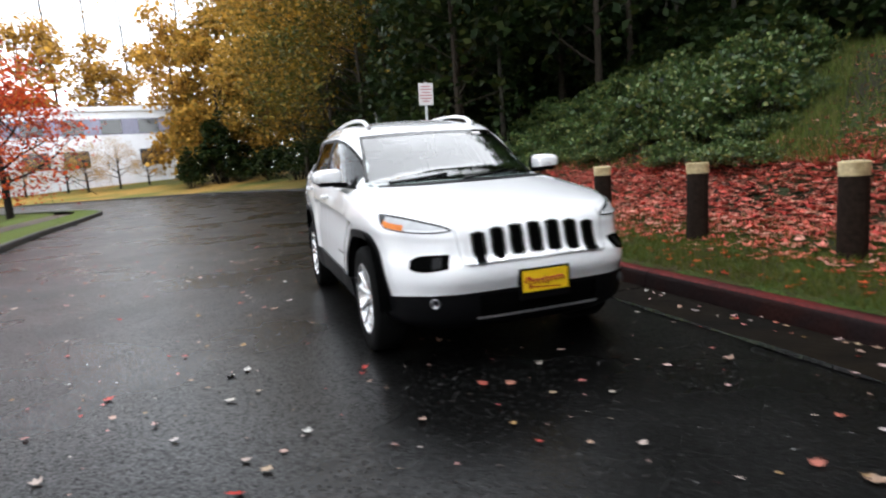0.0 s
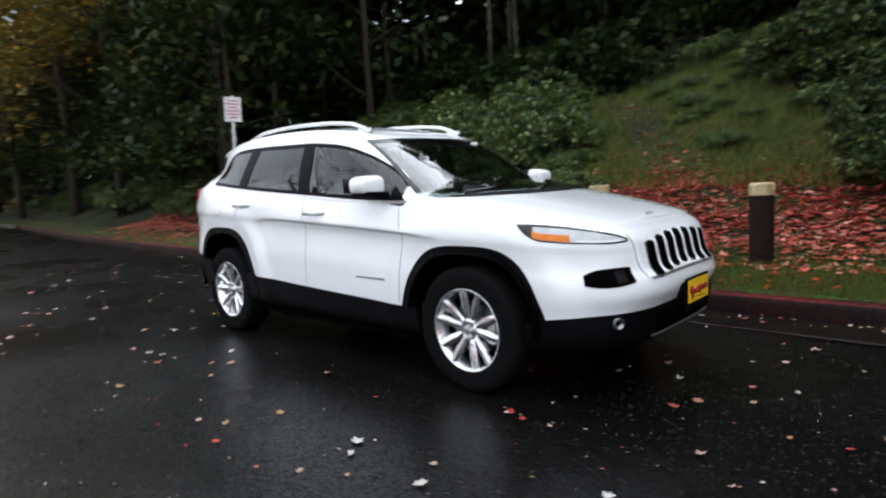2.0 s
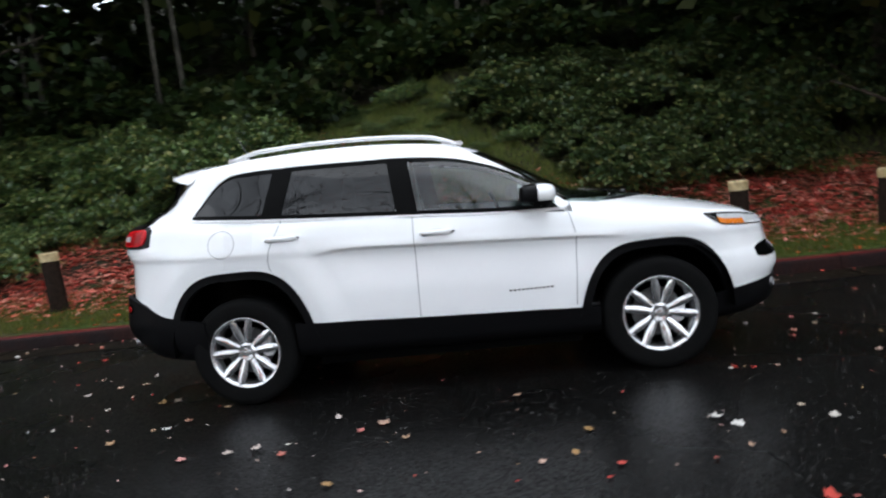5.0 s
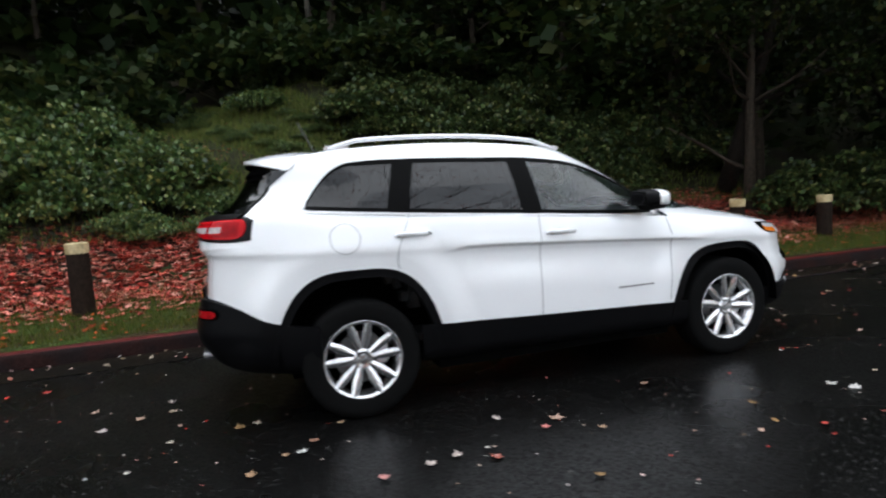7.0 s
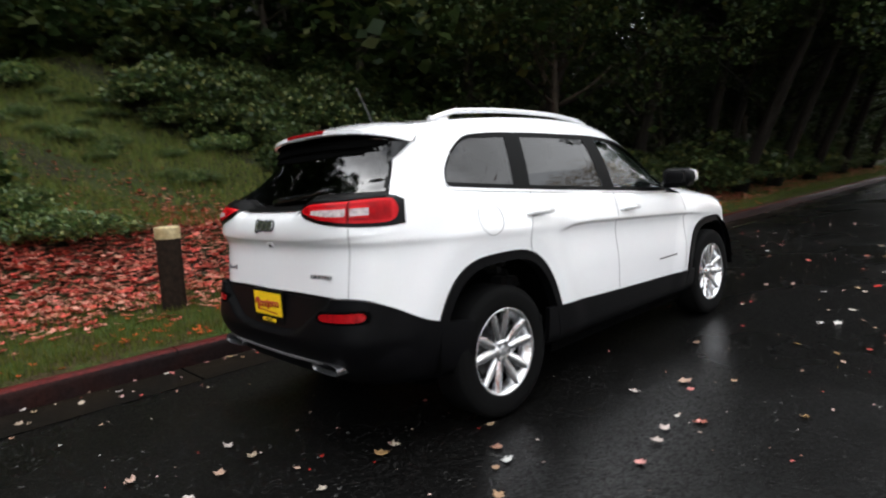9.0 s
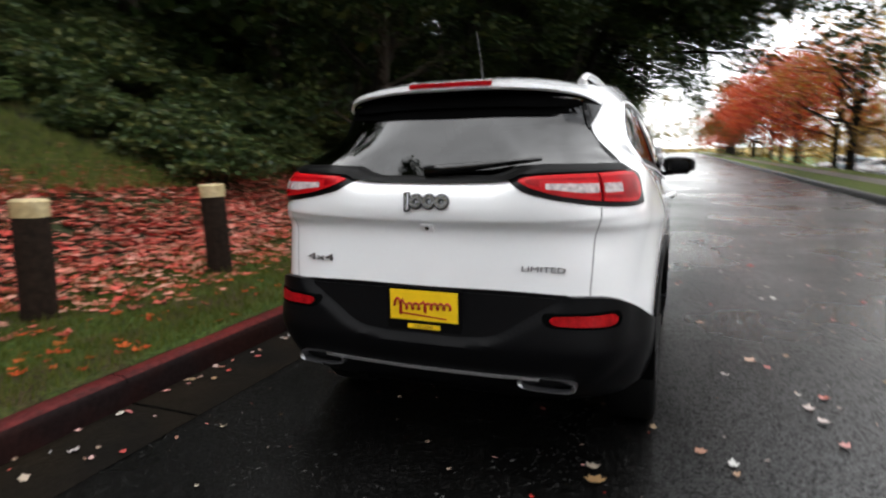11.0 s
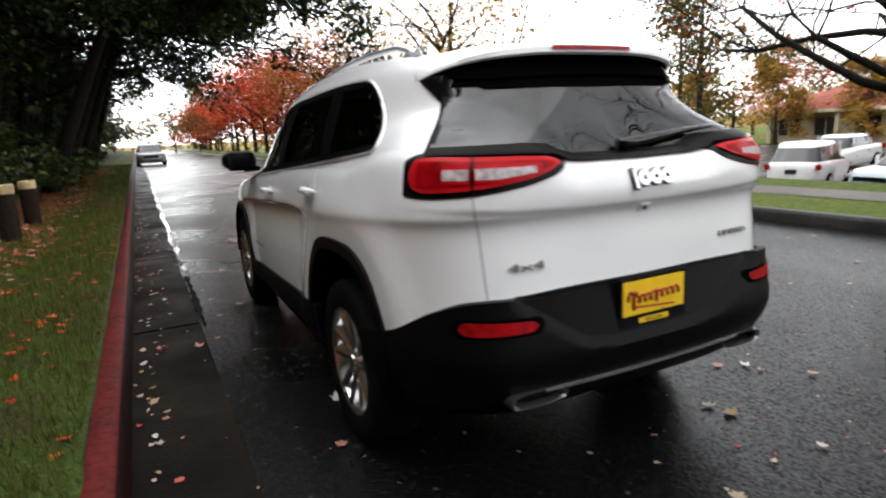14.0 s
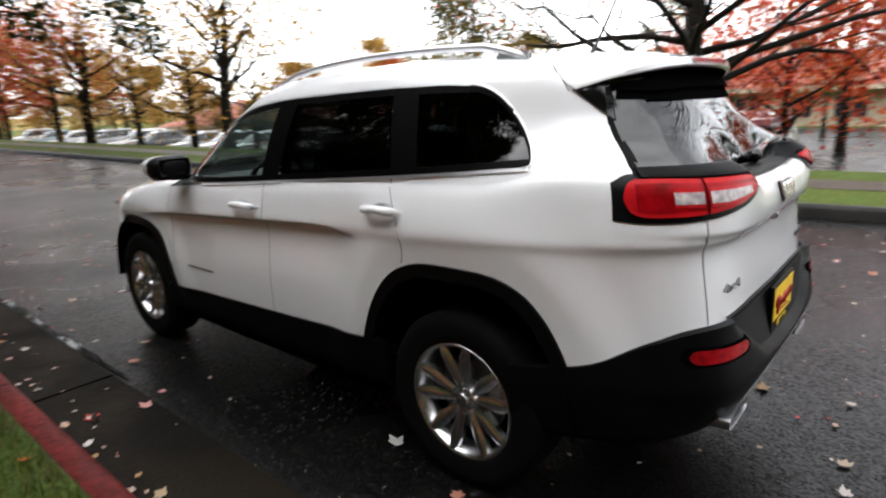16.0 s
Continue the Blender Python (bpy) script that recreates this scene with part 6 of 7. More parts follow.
high = tree(97, 11.5, 0.2, 6.4, 4.6, M["green_leaf"], M["wet_bark"], "dark tree with its crown high over the road", 26000, 0.19, 3, 0.55, clear=True)
for k, y in enumerate((-14.6, -17.6, -21.5, -26.0, -31.0)):
    m = pose(3.7, y, ground_at(3.7, y), 0, -23 if k < 3 else -18, 0) @ pose(0, 0, 0, 0, 0, 75 + 110 * k)
    if k:
        copy_thing(high, m)
    else:
        high.matrix_basis = m
for x, y in ((11.8, -7.4), (12.9, -5.0), (14.4, -2.6), (10.8, -10.2)):
    put(wall[int(-y) % 3], x, y, 0.95)
for k in range(9):
    put(wall[(k + 1) % 3], r.uniform(8.5, 14), -9 - 4.6 * k, r.uniform(1.0, 1.3))
for k in range(16):                                   # and behind the sign, towards the bend
    y = 12 + 2.3 * k
    put((wall + olive)[(k * 2) % 5] if k > 9 else wall[k % 3], float(np.interp(y, near_line[:250, 1], near_line[:250, 0])) + r.uniform(3.0, 6.5), y, r.uniform(0.75, 1.1))
for k in range(9):
    y = 24 + 2.6 * k
    put(wall[k % 3], float(np.interp(y, near_line[:250, 1], near_line[:250, 0])) + r.uniform(6, 11), y, r.uniform(1.1, 1.4))
for k in range(8):
    put(wall[k % 3], r.uniform(9, 15), 12 + 3.2 * k, r.uniform(0.9, 1.2))
for k in range(9):
    put(dark[k % 3], r.uniform(9, 16), 14 + 4.0 * k, r.uniform(0.8, 1.2))
for x, y, s in ((7.6, 21, 1.25), (8.4, 50, 1.5)):
    put(olive[int(y) % 2], x, y, s)
lean = tree(86, 12.5, 0.2, 6.0, 3.2, M["olive_leaf"], M["bark"], "broad olive and gold tree reaching over the road", 8500, 0.2, 3, 0.7)
for x, y, s in ((5.4, 22, 0.95), (6.0, 30, 1.1), (5.6, 39, 1.15), (4.6, 49, 1.1)):
    put(lean, x, y, s)
lean_gold = tree(87, 12.5, 0.2, 6.0, 2.4, M["dull_gold_leaf"], M["bark"], "broad gold and olive tree at the bend", 9000, 0.2, 3, 0.7)
for x, y, s in ((7.2, 34, 1.25), (8.2, 43, 1.4), (9.6, 50, 1.5), (6.8, 52, 1.35)):
    put(lean_gold, x, y, s)
for x, y, s in ((7.6, 37, 0.8), (8.6, 40.5, 0.85), (9.4, 45, 0.9)):
    put(wall[int(y) % 3], x, y, s)
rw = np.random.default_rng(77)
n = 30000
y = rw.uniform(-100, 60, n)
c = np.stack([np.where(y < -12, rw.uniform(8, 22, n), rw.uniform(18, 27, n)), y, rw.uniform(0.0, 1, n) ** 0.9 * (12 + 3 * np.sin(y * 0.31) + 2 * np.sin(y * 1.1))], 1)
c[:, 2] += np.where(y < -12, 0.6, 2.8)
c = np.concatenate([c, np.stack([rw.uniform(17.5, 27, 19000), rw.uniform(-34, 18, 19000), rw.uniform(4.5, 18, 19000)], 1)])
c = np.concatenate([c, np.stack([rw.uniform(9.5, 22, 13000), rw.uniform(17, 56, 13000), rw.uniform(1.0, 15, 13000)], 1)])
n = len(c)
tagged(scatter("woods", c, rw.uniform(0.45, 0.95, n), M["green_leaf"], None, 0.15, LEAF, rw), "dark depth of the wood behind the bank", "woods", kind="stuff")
ang = rw.uniform(0, 2 * math.pi, 22000)
rad = rw.uniform(150, 185, 22000)
c = np.stack([rad * np.cos(ang), rad * np.sin(ang), -2 + rw.uniform(0, 1, 22000) * (9 + 3 * np.sin(ang * 23) + 2 * np.sin(ang * 57))], 1)
tagged(scatter("far_woods", c, rw.uniform(0.9, 1.7, 22000), M["olive_leaf"], None, 0.1, LEAF, rw), "distant belt of autumn trees all round", "woods", kind="stuff")

# fallen leaves and grass
def on_bank(n, x0, x1, y0, y1, rr, dens):
    out = []
    while len(out) < n:
        x, y = rr.uniform(x0, x1), rr.uniform(y0, y1)
        if rr.uniform() < dens(x, y):
            out.append((x, y, bank_height(x - 1.76, y) + 0.012 + abs(rr.normal(0, 0.012))))
    return np.array(out)
rl = np.random.default_rng(3)
def bed(x, y):
    return np.interp(x, [2.6, 3.3, 3.8, 5.6, 6.4], [0.02, 0.35, 1, 1, 0.15]) * (0.8 + 0.6 * noise.noise((x * 0.9, y * 0.9, 0)))
c = on_bank(34000, 2.6, 6.4, -14, 17, rl, lambda x, y: bed(x, y) * np.interp(y, [8, 10, 17], [1, 0.55, 0.35]))
tagged(scatter("fallen_leaves", c, rl.uniform(0.06, 0.135, len(c)), M["litter"], None, 0.9, STAR, rl), "thick bed of fallen red maple leaves", "leaves", kind="stuff")
c = on_bank(800, 1.95, 3.2, -12, 14, rl, lambda x, y: 0.7)
tagged(scatter("verge_leaves", c, rl.uniform(0.05, 0.10, len(c)), M["red_leaf"], None, 0.8, STAR, rl), "red leaves strewn on the grass verge", "leaves", kind="stuff")
c = np.stack([rl.uniform(-5.2, 1.75, 520), rl.uniform(-9, 9, 520), rl.uniform(0.008, 0.014, 520)], 1)
tagged(scatter("road_leaves", c, rl.uniform(0.035, 0.085, 520), M["road_leaf"], None, 0.9, STAR, rl), "pale and red wet leaves scattered on the road", "leaves", kind="stuff")

rg = np.random.default_rng(19)
c = np.stack([rg.uniform(-5.2, 1.75, 900), rg.uniform(-8, 8, 900), rg.uniform(0.006, 0.010, 900)], 1)
tagged(scatter("road_scraps", c, rg.uniform(0.010, 0.028, 900) * rg.uniform(0.6, 1.3, 900), M["road_leaf"], None, 0.9, STAR, rg), "tiny scraps of leaf and grit on the wet road", "leaf scraps", kind="stuff")
c = np.stack([np.abs(rl.normal(0, 0.13, 170)) * -1 + 1.74, rl.uniform(-14, 6, 170), rl.uniform(0.010, 0.016, 170)], 1)
tagged(scatter("gutter_leaves", c, rl.uniform(0.02, 0.06, 170), M["road_leaf"], None, 0.8, STAR, rl), "small wet leaves and grit lying in the gutter", "leaves", kind="stuff")
BLADE = np.array([(-0.10, 0, 0), (0.10, 0, 0), (0.02, 0.25, 1.0)])
c = on_bank(80000, 1.92, 4.0, -9, 7, rl, lambda x, y: np.interp(x, [1.9, 3.0, 4.0], [1, 0.8, 0.15]))
c[:, 2] -= 0.02
tagged(scatter("grass", c, rl.uniform(0.028, 0.055, len(c)), M["grass"], None, 0.75, BLADE, rl), "short wet grass on the verge", "grass", kind="stuff")
c = on_bank(85000, 5.5, 15, -9, 13, rl, lambda x, y: (0.25 if abs(y - path_mid(x)) < 0.45 else 1.0) if trail_low(x) - 0.3 < y < trail_high(x) + 0.3 else 0.2)
tagged(scatter("trail_grass", c, rl.uniform(0.04, 0.12, len(c)), M["trail_grass"], None, 0.7, BLADE, rl), "rough grass on the trail up the bank", "grass", kind="stuff")

c = on_bank(800, 5.6, 14, -2.5, 9, rl, lambda x, y: np.interp(x, [5.6, 7.2, 9, 14], [1, 0.6, 0.18, 0.08]) * math.exp(-((y - path_mid(x)) / (2.0 if x < 7 else 0.9)) ** 2))
tagged(scatter("trail_leaves", c, rl.uniform(0.05, 0.11, len(c)), M["litter"], None, 0.75, STAR, rl), "fallen leaves lying on the trail", "leaves", kind="stuff")
c = on_bank(20000, 1.92, 4.4, -40, -9, rl, lambda x, y: np.interp(x, [1.9, 3.0, 4.4], [1, 0.8, 0.2]))
c[:, 2] -= 0.02
tagged(scatter("verge_grass", c, rl.uniform(0.035, 0.085, len(c)), M["grass"], None, 1.0, BLADE, rl), "grass strip running on along the kerb", "grass", kind="stuff")
c = on_bank(2600, 2.6, 5.0, -34, -13, rl, lambda x, y: np.interp(x, [2.6, 3.4, 5.0], [0.2, 1, 0.7]))
tagged(scatter("far_fallen_leaves", c, rl.uniform(0.08, 0.15, len(c)), M["litter"], None, 0.75, STAR, rl), "fallen leaves at the foot of the wood", "leaves", kind="stuff")
# ---------------------------------------------------------------- across the road: trees, car park, buildings
big = bare_tree(101, 13.0, 0.165, 6.4, M["red_leaf"], "broad bare tree with orange-red leaves, on the far lawn", 4200, 0.10, 28, 0.10, 5, True)
big.matrix_basis = pose(-9.0, -1.1, 0.08)
row = bare_tree(103, 12.0, 0.22, 5.6, M["red_leaf"], "bare broad tree on the far lawn, mirrored in the car windows", 300, 0.085, 16, 0.18, 5)
row.matrix_basis = pose(-9.4, 6.2, 0.08)
copy_thing(row, pose(-10.4, 14.2, 0.08, 0, 0, 130))
thin = bare_tree(125, 10.0, 0.22, 4.0, M["yellow_leaf"], "broad half-bare tree with golden lower leaves", 7000, 0.15, 15, 0.2, 4)
reds = [bare_tree(111 + k, 8.0, 0.16, 3.2, M["red_leaf"], "maple with red autumn leaves", 4200, 0.19, 10, 0.22, 3) for k in range(2)]
golds = [bare_tree(121 + k, 9.0, 0.2, 3.6, M["yellow_leaf"], "half-bare tree with yellow leaves", 3600, 0.18, 10, 0.22, 3) for k in range(2)]
bares = [bare_tree(131 + k, 11.0, 0.2, 3.2, M["yellow_leaf"], "tall bare tree in the autumn", 250, 0.13, 11, 0.2, 4) for k in range(2)]
poplar = [tree(141 + k, 15, 0.14, 2.6, 1.5, M["yellow_leaf"], M["pale_bark"], "tall tree in full yellow leaf", 2300, 0.48, 2, clump=0.9) for k in range(2)]
birch = [tree(161 + k, 22, 0.16, 2.4, 6, M["yellow_leaf"], M["pale_bark"], "tall bare pale birch", 300, 0.25, 2, clump=0.6) for k in range(2)]
for k in range(16):
    put(reds[k % 2], -9.0 + r.normal(0, 0.4), -36 - 5.6 * k, r.uniform(0.85, 1.2), 0.8)
for x, y, kind, s in ((-11.5, -21.5, thin, 1.15), (-8.6, -29, thin, 0.95), (-13.0, -27.5, golds[0], 1.0), (-14.4, -24, golds[1], 0.8), (-22, -46, golds[1], 1.0), (-13, -34, bares[1], 1.1), (-16, -50, bares[0], 1.2), (-15.5, -18.5, reds[0], 0.40), (-44, -46, reds[1], 0.85), (-49, -44, golds[0], 0.8),
                      (-27, 2, reds[0], 0.95), (-26, -5, reds[1], 0.8), (-24, 9, reds[1], 1.0), (-20, 14, golds[0], 0.9), (-14, 12, golds[1], 0.8), (-36, -3, olive[0], 1.0), (-33, 6, olive[1], 1.0), (-37, -14, olive[0], 0.9), (-11.5, 19, reds[0], 0.7), (-24, -19, olive[0], 1.2), (-33, 12, olive[1], 1.2), (-27, -1, reds[0], 1.1), (-17, -1.2, reds[1], 0.8), (-16.5, 4, reds[0], 0.8), (-22, -58, golds[0], 1.0), (-24, -66, golds[1], 1.2), (-18, -66, golds[1], 1.2)):
    put(kind, x, y, s, 0.8 if x > -12 else -0.3)
willowy = tree(181, 9.5, 0.2, 4.2, 0.8, M["olive_leaf"], M["bark"], "broad olive tree with drooping leaves beside the car park", 9000, 0.16, 3, 0.6)
put(willowy, -21.4, -15.6, 1.0, -0.3)
for k in range(22):
    put((reds + golds + olive)[k % 6], r.uniform(-95, -62), -90 + 5.5 * k, r.uniform(1.0, 1.6), -0.6)


def wagon(paint, kind="hatch"):
    """A parked car: body shell, glass band, lamps, bumpers and wheels."""
    c = tagged(new("parked_car"), {"pearl": "white", "blue": "bright blue", "grey": "silver grey", "dark": "dark grey", "maroon": "maroon", "teal": "pale blue"}[paint] + (" van" if kind == "van" else " hatchback" if kind == "hatch" else " saloon car") + " parked in the car park", "car", "cars in the car park")
    L, H = (4.9, 1.85) if kind == "van" else (4.4, 1.55) if kind == "hatch" else (4.7, 1.45)
    low = dict(front=[L / 2 - 0.1, L / 2, L / 2, L / 2 - 0.05, L / 2 - 0.12], rear=[L / 2 - 0.1, L / 2, L / 2, L / 2 - 0.04, L / 2 - 0.1], width=[0.80, 0.86, 0.88, 0.87, 0.83],
               zf=[0.2, 0.35, 0.5, 0.68, 0.78], zm=[0.2, 0.4, 0.6, 0.82, 0.95], zr=[0.25, 0.4, 0.65, 0.88, 1.0])
    back = L / 2 - (0.15 if kind != "saloon" else 0.75)
    up = dict(front=[L / 2 - 1.15 if kind != "van" else L / 2 - 0.75, L / 2 - 1.9 if kind != "van" else L / 2 - 1.45, L / 2 - 2.1 if kind != "van" else L / 2 - 1.65], rear=[back, back - 0.35, back - 0.5], width=[0.80, 0.66, 0.55], zf=[0.93, H - 0.06, H], zm=[0.94, H - 0.05, H + 0.01], zr=[0.98, H - 0.07, H])
    def shell(table, n, nf, nr, yc, cnt, cap):
        cols = {k: spline(v, n) for k, v in table.items()}
        v, f = [], []
        for sg in (-1, 1):
            off = len(v)
            for i in range(n):
                v += [(sg * x, y, z) for x, y, z in ring(*(cols[k][i] for k in ("front", "rear", "width", "zf", "zm", "zr")), nf, nr, yc, cnt)]
            grid_faces(n, cnt, off, f)
            top = v[-cnt:]
            o2 = len(v)
            for x, y, z in top:
                v += [(x * (1 - w), y, z + cap * (1 - (1 - w) ** 2) * min(1, max(0.0, 1 - abs(y) / 2.3) * 3)) for w in (0, 0.33, 0.66, 1)]
            grid_faces(cnt, 4, o2, f)
        return v, f
    v, f = shell(low, 12, 4.5, 4.8, 0, 60, 0.04)
    link_mesh("body", v, f, CAR_PAINT[paint], c)
    v, f = shell(up, 8, 4.0, 5.0, 0.2, 60, 0.02)
    glass_f = [q for q in f if max(v[i][2] for i in q) < H - 0.09]
    link_mesh("window_band", v, glass_f, M["dark_window"], c)
    link_mesh("roof", v, [q for q in f if max(v[i][2] for i in q) >= H - 0.09], CAR_PAINT[paint], c)
    for sg in (-1, 1):
        for y in (-0.35, 0.75):
            part("pillar", box(0.05, 0.09, H - 1.0, (sg * 0.735, y, 0.97 + (H - 1.0) / 2), 0.01, None), CAR_PAINT[paint], c)
        part("tail_light", box(0.16, 0.10, 0.18, (sg * 0.72, L / 2 - 0.14, 0.85), 0.03), M["red_lens"], c, auto=40)
        part("headlight", box(0.26, 0.14, 0.10, (sg * 0.66, -L / 2 + 0.16, 0.68), 0.03), M["clear_lens"], c, auto=40)
    part("number_plate", box(0.32, 0.02, 0.14, (0, L / 2 + 0.005, 0.72), 0.004), M["dark_window"], c)
    part("bumper", box(1.5, 0.10, 0.12, (0, L / 2 - 0.03, 0.42), 0.03), M["cladding"], c, auto=40)
    part("grille", box(0.9, 0.08, 0.14, (0, -L / 2 + 0.04, 0.60), 0.02), M["cladding"], c, auto=40)
    for sg in (-1, 1):
        for y in (-L * 0.3, L * 0.3):
            w = new("wheel")
            w.parent = c
            part("tyre", lathe([(-0.1, 0.2), (-0.1, 0.29), (-0.08, 0.315), (0.08, 0.315), (0.1, 0.29), (0.1, 0.21)], 24), M["rubber"], w, smooth=True)
            part("rim", lathe([(0.10, 0.215), (0.105, 0.19), (0.09, 0.06), (0.10, 0.0005)], 24), M["silver"], w, auto=30)
            w.matrix_basis = pose(sg * 0.80, y, 0.315, 0, 0, 0 if sg > 0 else 180)
    return c


fleet = {}
for k, (paint, kind, x, y, a) in enumerate((
        ("pearl", "hatch", -18.5, -8.6, -72), ("blue", "hatch", -18.5, -12.4, -80), ("teal", "saloon", -18.6, -5.4, 85), ("dark", "hatch", -24, -7, 88), ("maroon", "van", -16.6, -1.9, 84),
        ("grey", "hatch", -17.6, -15.6, 92), ("dark", "hatch", -17.4, -18.5, 93), ("pearl", "saloon", -17.2, -21.4, 93), ("pearl", "hatch", -17.0, -24.2, 93), ("grey", "saloon", -16.8, -27.0, 92),
        ("pearl", "saloon", -16.6, -30, 92), ("grey", "saloon", -16.4, -33, 92), ("dark", "saloon", -16.4, -39, 91), ("pearl", "hatch", -16.4, -42, 91), ("grey", "hatch", -16.4, -48, 91), ("pearl", "saloon", -16.4, -54, 90),
        ("teal", "saloon", -16.4, -60, 90), ("pearl", "hatch", -16.4, -66, 90), ("pearl", "saloon", -26.0, -12.0, 92), ("grey", "hatch", -26, -18.0, 92), ("maroon", "van", -21.5, -3.6, 80))):
    m = pose(x, y, -1.22, 0, 0, a)
    if (paint, kind) in fleet:
        copy_thing(fleet[paint, kind], m)
    else:
        fleet[paint, kind] = wagon(paint, kind)
        fleet[paint, kind].matrix_basis = m
road_car = copy_thing(fleet["grey", "saloon"], pose(0.75, -42, 0.0, 0, 0, 180))
tagged(road_car, "silver grey saloon parked far along the kerb", "car", "cars on the road")
edge_car = copy_thing(fleet["dark", "saloon"], pose(-12.2, 17.5, -0.62, 0, 0, 70))
tagged(edge_car, "dark saloon parked beside the lawn", "car", "cars on the lawn side")


def low_house(w=34.0, ridge=5.6):
    """Single-storey building with a red tiled roof and deep dark eaves."""
    h = tagged(new("building"), "low beige building with a red tiled hip roof", "building")
    d = 14.0
    part("wall", box(d, w, 2.9, (0, 0, 1.45)), M["stucco"], h)
    bm = bmesh.new()
    e = [bm.verts.new(p) for p in ((-d / 2 - 1.6, -w / 2 - 1.6, 2.9), (d / 2 + 1.6, -w / 2 - 1.6, 2.9), (d / 2 + 1.6, w / 2 + 1.6, 2.9), (-d / 2 - 1.6, w / 2 + 1.6, 2.9))]
    t = [bm.verts.new(p) for p in ((0, -w / 2 + 5, ridge), (0, w / 2 - 5, ridge))]
    bm.faces.new((e[0], e[1], t[0])), bm.faces.new((e[1], e[2], t[1], t[0])), bm.faces.new((e[2], e[3], t[1])), bm.faces.new((e[3], e[0], t[0], t[1])), bm.faces.new(e[::-1])
    roof = part("roof", bm, M["roof_tile"], h, "faded red tile roof")
    for k in range(60):                                  # tile rolls on the slope that faces the road
        y = -w / 2 + 2 + (w - 4) * k / 59
        x1 = max(0.0, (5 - (w / 2 - abs(y))) / 5) * (d / 2)
        tube("tile_roll", [(d / 2 + 1.6, y, 2.94), (x1 + 0.02, y, ridge + 0.02 - (ridge - 2.9) * x1 / (d / 2 + 1.6))], 0.09, M["roof_tile"], roof, 5)
    part("fascia", box(0.12, w + 3.2, 0.3, (d / 2 + 1.62, 0, 2.8)), M["stucco"], h)
    for k in range(int(w / 3.5)):
        y = -w / 2 + 2 + 3.5 * k
        win = part("window", box(0.10, 2.0, 1.5, (d / 2 + 0.02, y, 1.45)), M["dark_window"], h)
        part("sill", box(0.2, 2.2, 0.08, (d / 2 + 0.06, y, 0.66)), M["stucco"], win)
        part("mullion", box(0.06, 0.07, 1.5, (d / 2 + 0.08, y, 1.45)), M["stucco"], win)
    for k in range(int(w / 6.3) + 1):
        part("column", box(0.35, 0.35, 2.9, (d / 2 + 1.2, -w / 2 + 1 + 6.3 * k, 1.45)), M["stucco"], h)
    return h


house = low_house()
house.matrix_basis = pose(-58, -16, -1.5, 0, 0, -4)
low_house(26.0, 5.0).matrix_basis = pose(-38, -49, -2.75, 0, 0, 55)


def office():
    """Two-storey white office block with a slate-coloured window band."""
    o = tagged(new("building"), "white two-storey office block with slate window bands", "building")
    w, d = 52.0, 18.0
    part("wall", box(w, d, 7.6, (0, 0, 3.8)), M["white_wall"], o)
    part("plinth", box(w, d, 2.4, (0, 0, -1.19)), M["white_wall"], o)
    part("window_band", box(w + 0.1, d + 0.1, 1.7, (0, 0, 5.6)), M["slate_band"], o, "slate blue upper window band")
    part("parapet", box(w + 0.5, d + 0.5, 0.5, (0, 0, 7.5)), M["white_wall"], o)
    for k in range(14):
        part("window", box(2.0, 0.2, 1.5, (-w / 2 + 2.2 + 3.65 * k, -d / 2 - 0.02, 5.6)), M["dark_window"], o)
        if k % 3:
            part("window", box(2.4, 0.2, 1.8, (-w / 2 + 2.2 + 3.65 * k, -d / 2 - 0.02, 2.2)), M["dark_window"], o)
    return o


office().matrix_basis = pose(-43, 95, 2.6, 0, 0, 8) @ Matrix.Scale(1.25, 4)
for k in range(16):
    put(poplar[k % 2], -58 + 3.2 * k + r.normal(0, 0.6), 118 + r.normal(0, 4), r.uniform(1.15, 1.4), -0.1)
for k in range(12):
    put(golds[k % 2], -44 + 3.6 * k + r.normal(0, 0.8), 82 + r.normal(0, 2), r.uniform(0.7, 0.9), -0.1)
for k in range(5):
    put((poplar + olive)[k % 4], -8 + 2.6 * k, 80 + r.normal(0, 2), r.uniform(0.9, 1.1), -0.1)
for k in range(14):
    put(birch[k % 2], -75 + 5.5 * k, 130 + r.normal(0, 4), r.uniform(1.3, 1.7), -0.1)
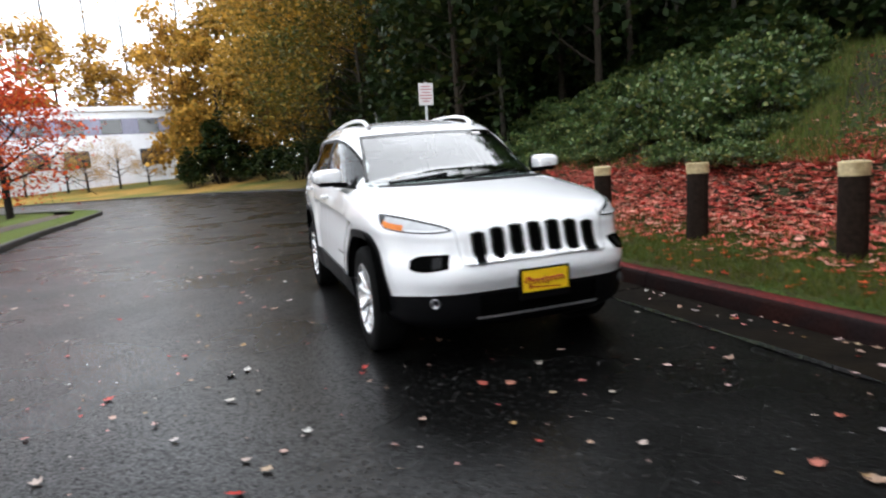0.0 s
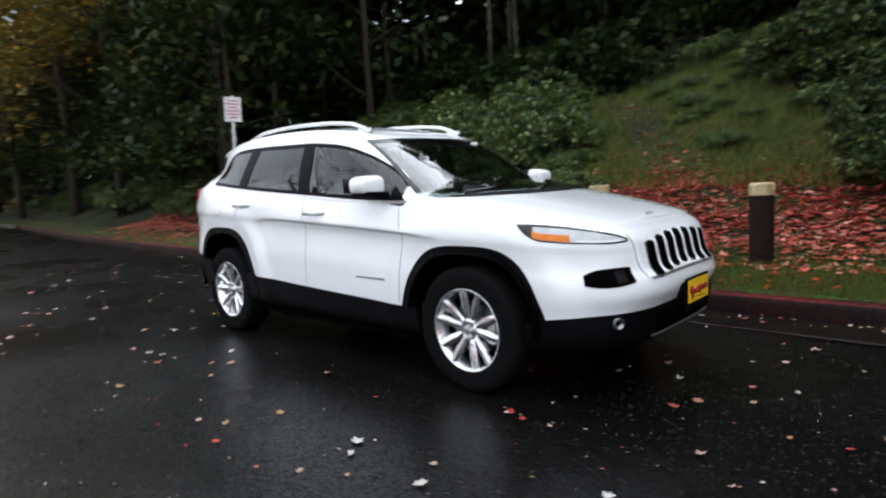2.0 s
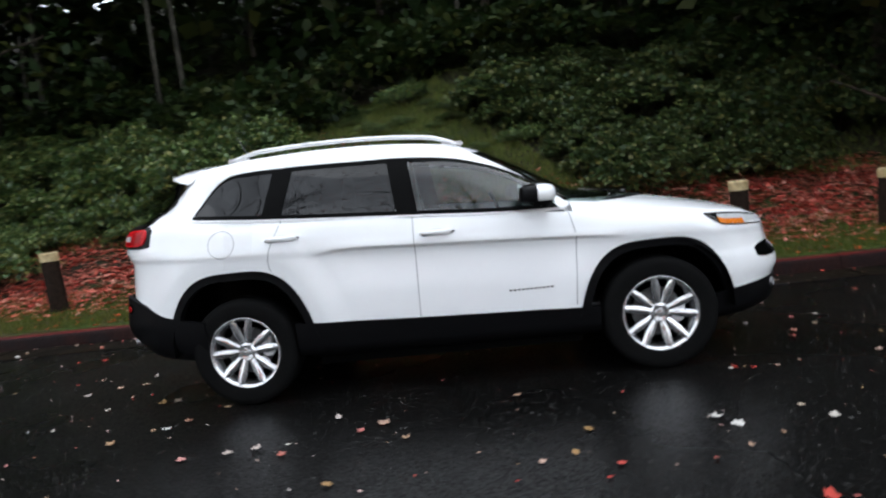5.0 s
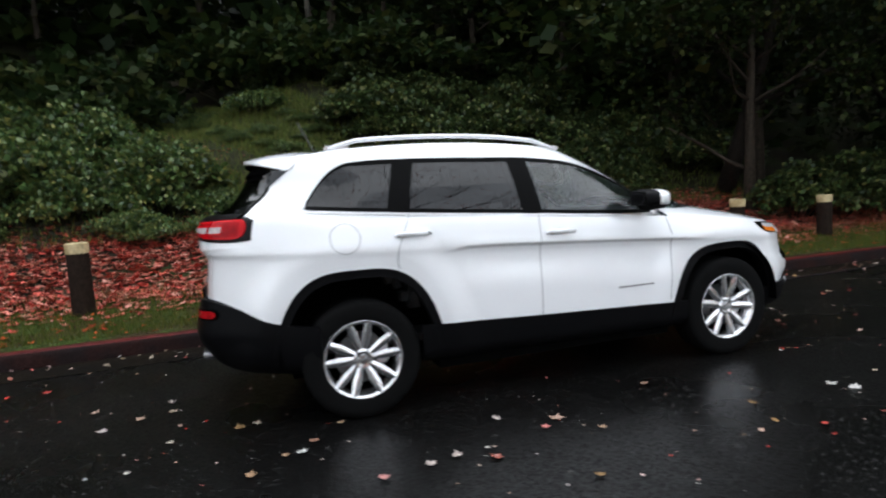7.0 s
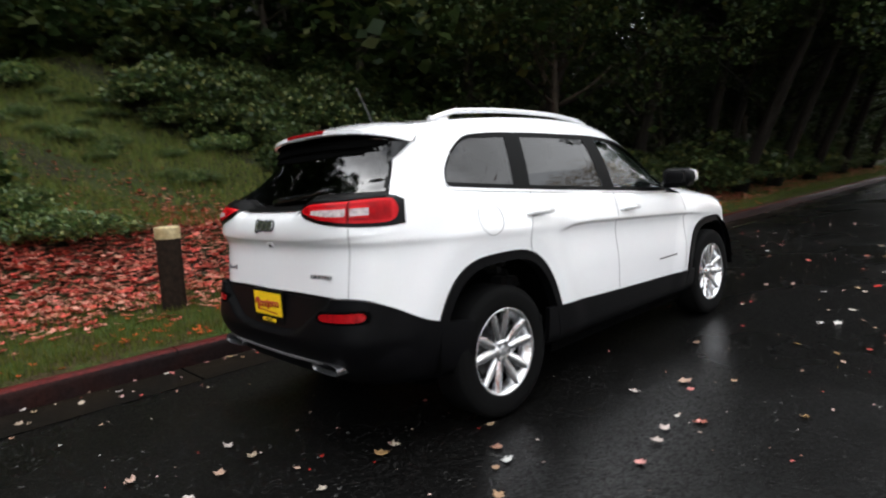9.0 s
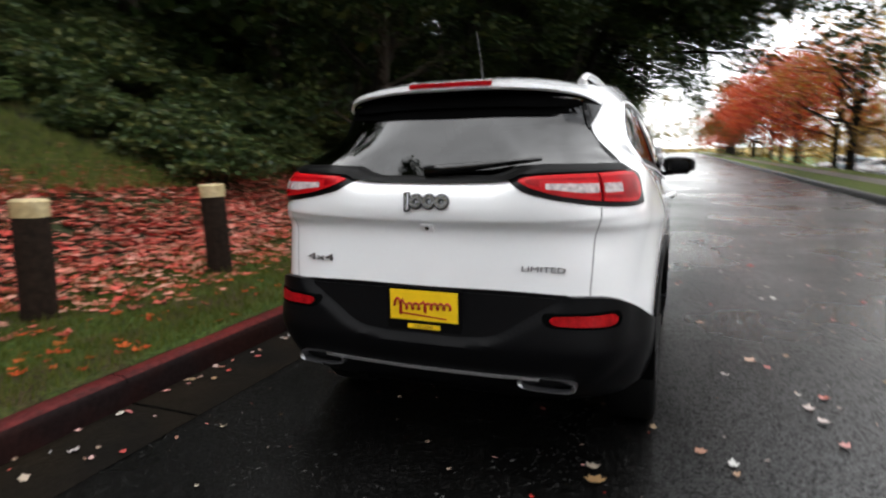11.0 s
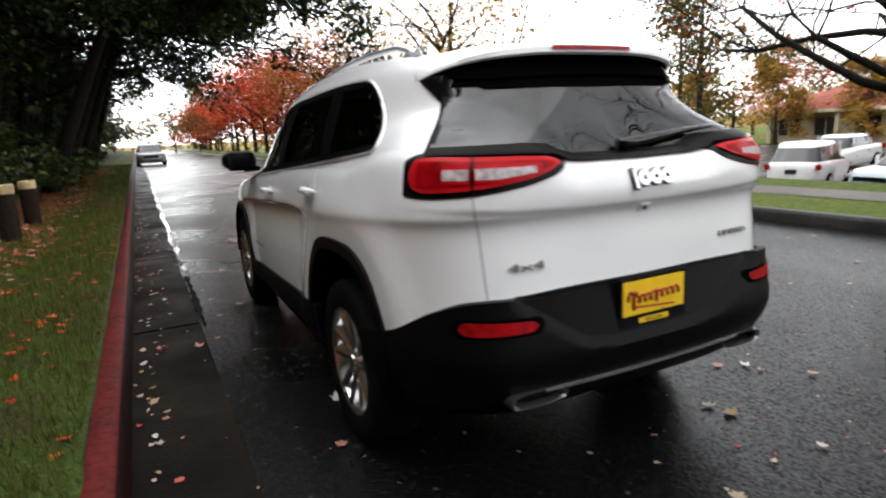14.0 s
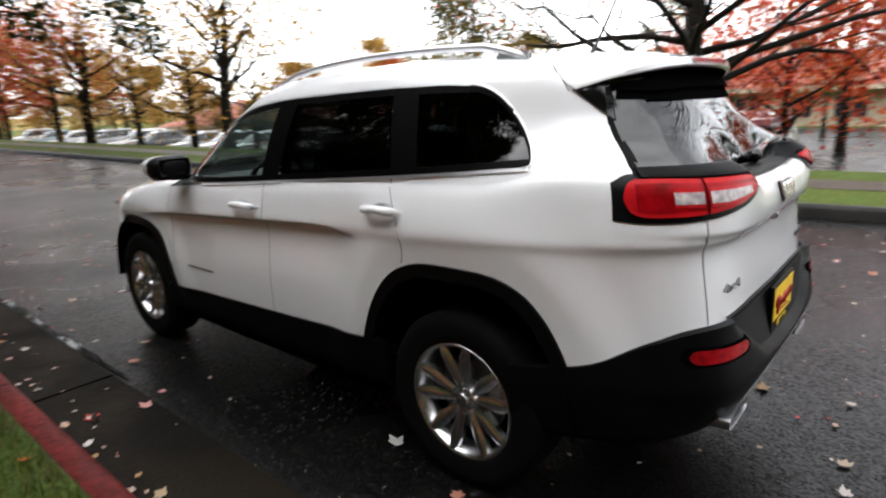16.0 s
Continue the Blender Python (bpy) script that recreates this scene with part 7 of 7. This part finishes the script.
willow = [tree(171 + k, 13, 0.28, 4.6, 0.8, M["dull_gold_leaf"], M["bark"], "broad dull gold tree at the bend", 6000, 0.42, 2, clump=0.85) for k in range(2)]
for x, y, s, k in ((-2.8, 74, 1.25, 0), (2.0, 72, 1.2, 1), (6.5, 67, 0.9, 0), (10, 60, 0.75, 1), (-1, 82, 1.6, 1), (7.5, 74, 1.2, 0)):
    put(willow[k], x, y, s, -0.1)
for k, (x, y, s) in enumerate(((-16, -84, 0.6), (-20, -76, 0.6), (-24, -70, 0.55), (-27, -63, 0.6), (-31, -60, 0.5), (-46, -62, 0.7), (-52, -54, 0.7), (-45, -36, 0.45), (-48, -30, 0.5), (-51, -24, 0.55))):
    put(willow[k % 2], x, y, s, -0.4)
for x, y, s in ((-13.2, 32.5, 1.0), (-15.5, 34.5, 0.8), (-20, 36, 0.85)):
    put(reds[0], x, y, s, 0.5)
for x, y, s in ((-2, 78, 1.5), (2.5, 71, 1.5), (6, 63, 1.45), (-7, 82, 1.5)):
    put(olive[int(y) % 2], x, y, s, -0.1)
shrub = bush(151, 1.2, 1.9, M["green_leaf"], 90, 26, 0.16, "dark rounded evergreen shrub at the bend")
cone = bush(152, 0.7, 2.6, M["green_leaf"], 90, 26, 0.16, "dark conical evergreen shrub at the bend")
for x, y, s in ((-1, 70, 1.5), (2.5, 66, 1.7), (5, 60, 1.6), (6.5, 54, 1.6), (8, 48, 1.5), (2, 74, 2.0), (-4, 74, 1.4)):
    put(shrub, x, y, s, -0.05)
for x, y, s in ((-22, -40, 1.0), (-24.5, -39, 1.2), (-27, -37.5, 0.9)):
    put(shrub, x, y, s, -0.35)
for x, y, s in ((-6.5, 70, 1.9), (-3, 71, 1.8), (9, 62, 2.2)):
    put(cone, x, y, s, -0.05)
for k, (x, y, s) in enumerate(((-7.2, -72, 1.0), (-6.4, -86, 1.0), (-4, -100, 1.1), (0.5, -112, 1.2), (5, -118, 1.2), (-9, -108, 1.3), (9, -108, 1.2))):
    put(olive[k % 2], x, y, s, 0.6 if x < -2 else 0)
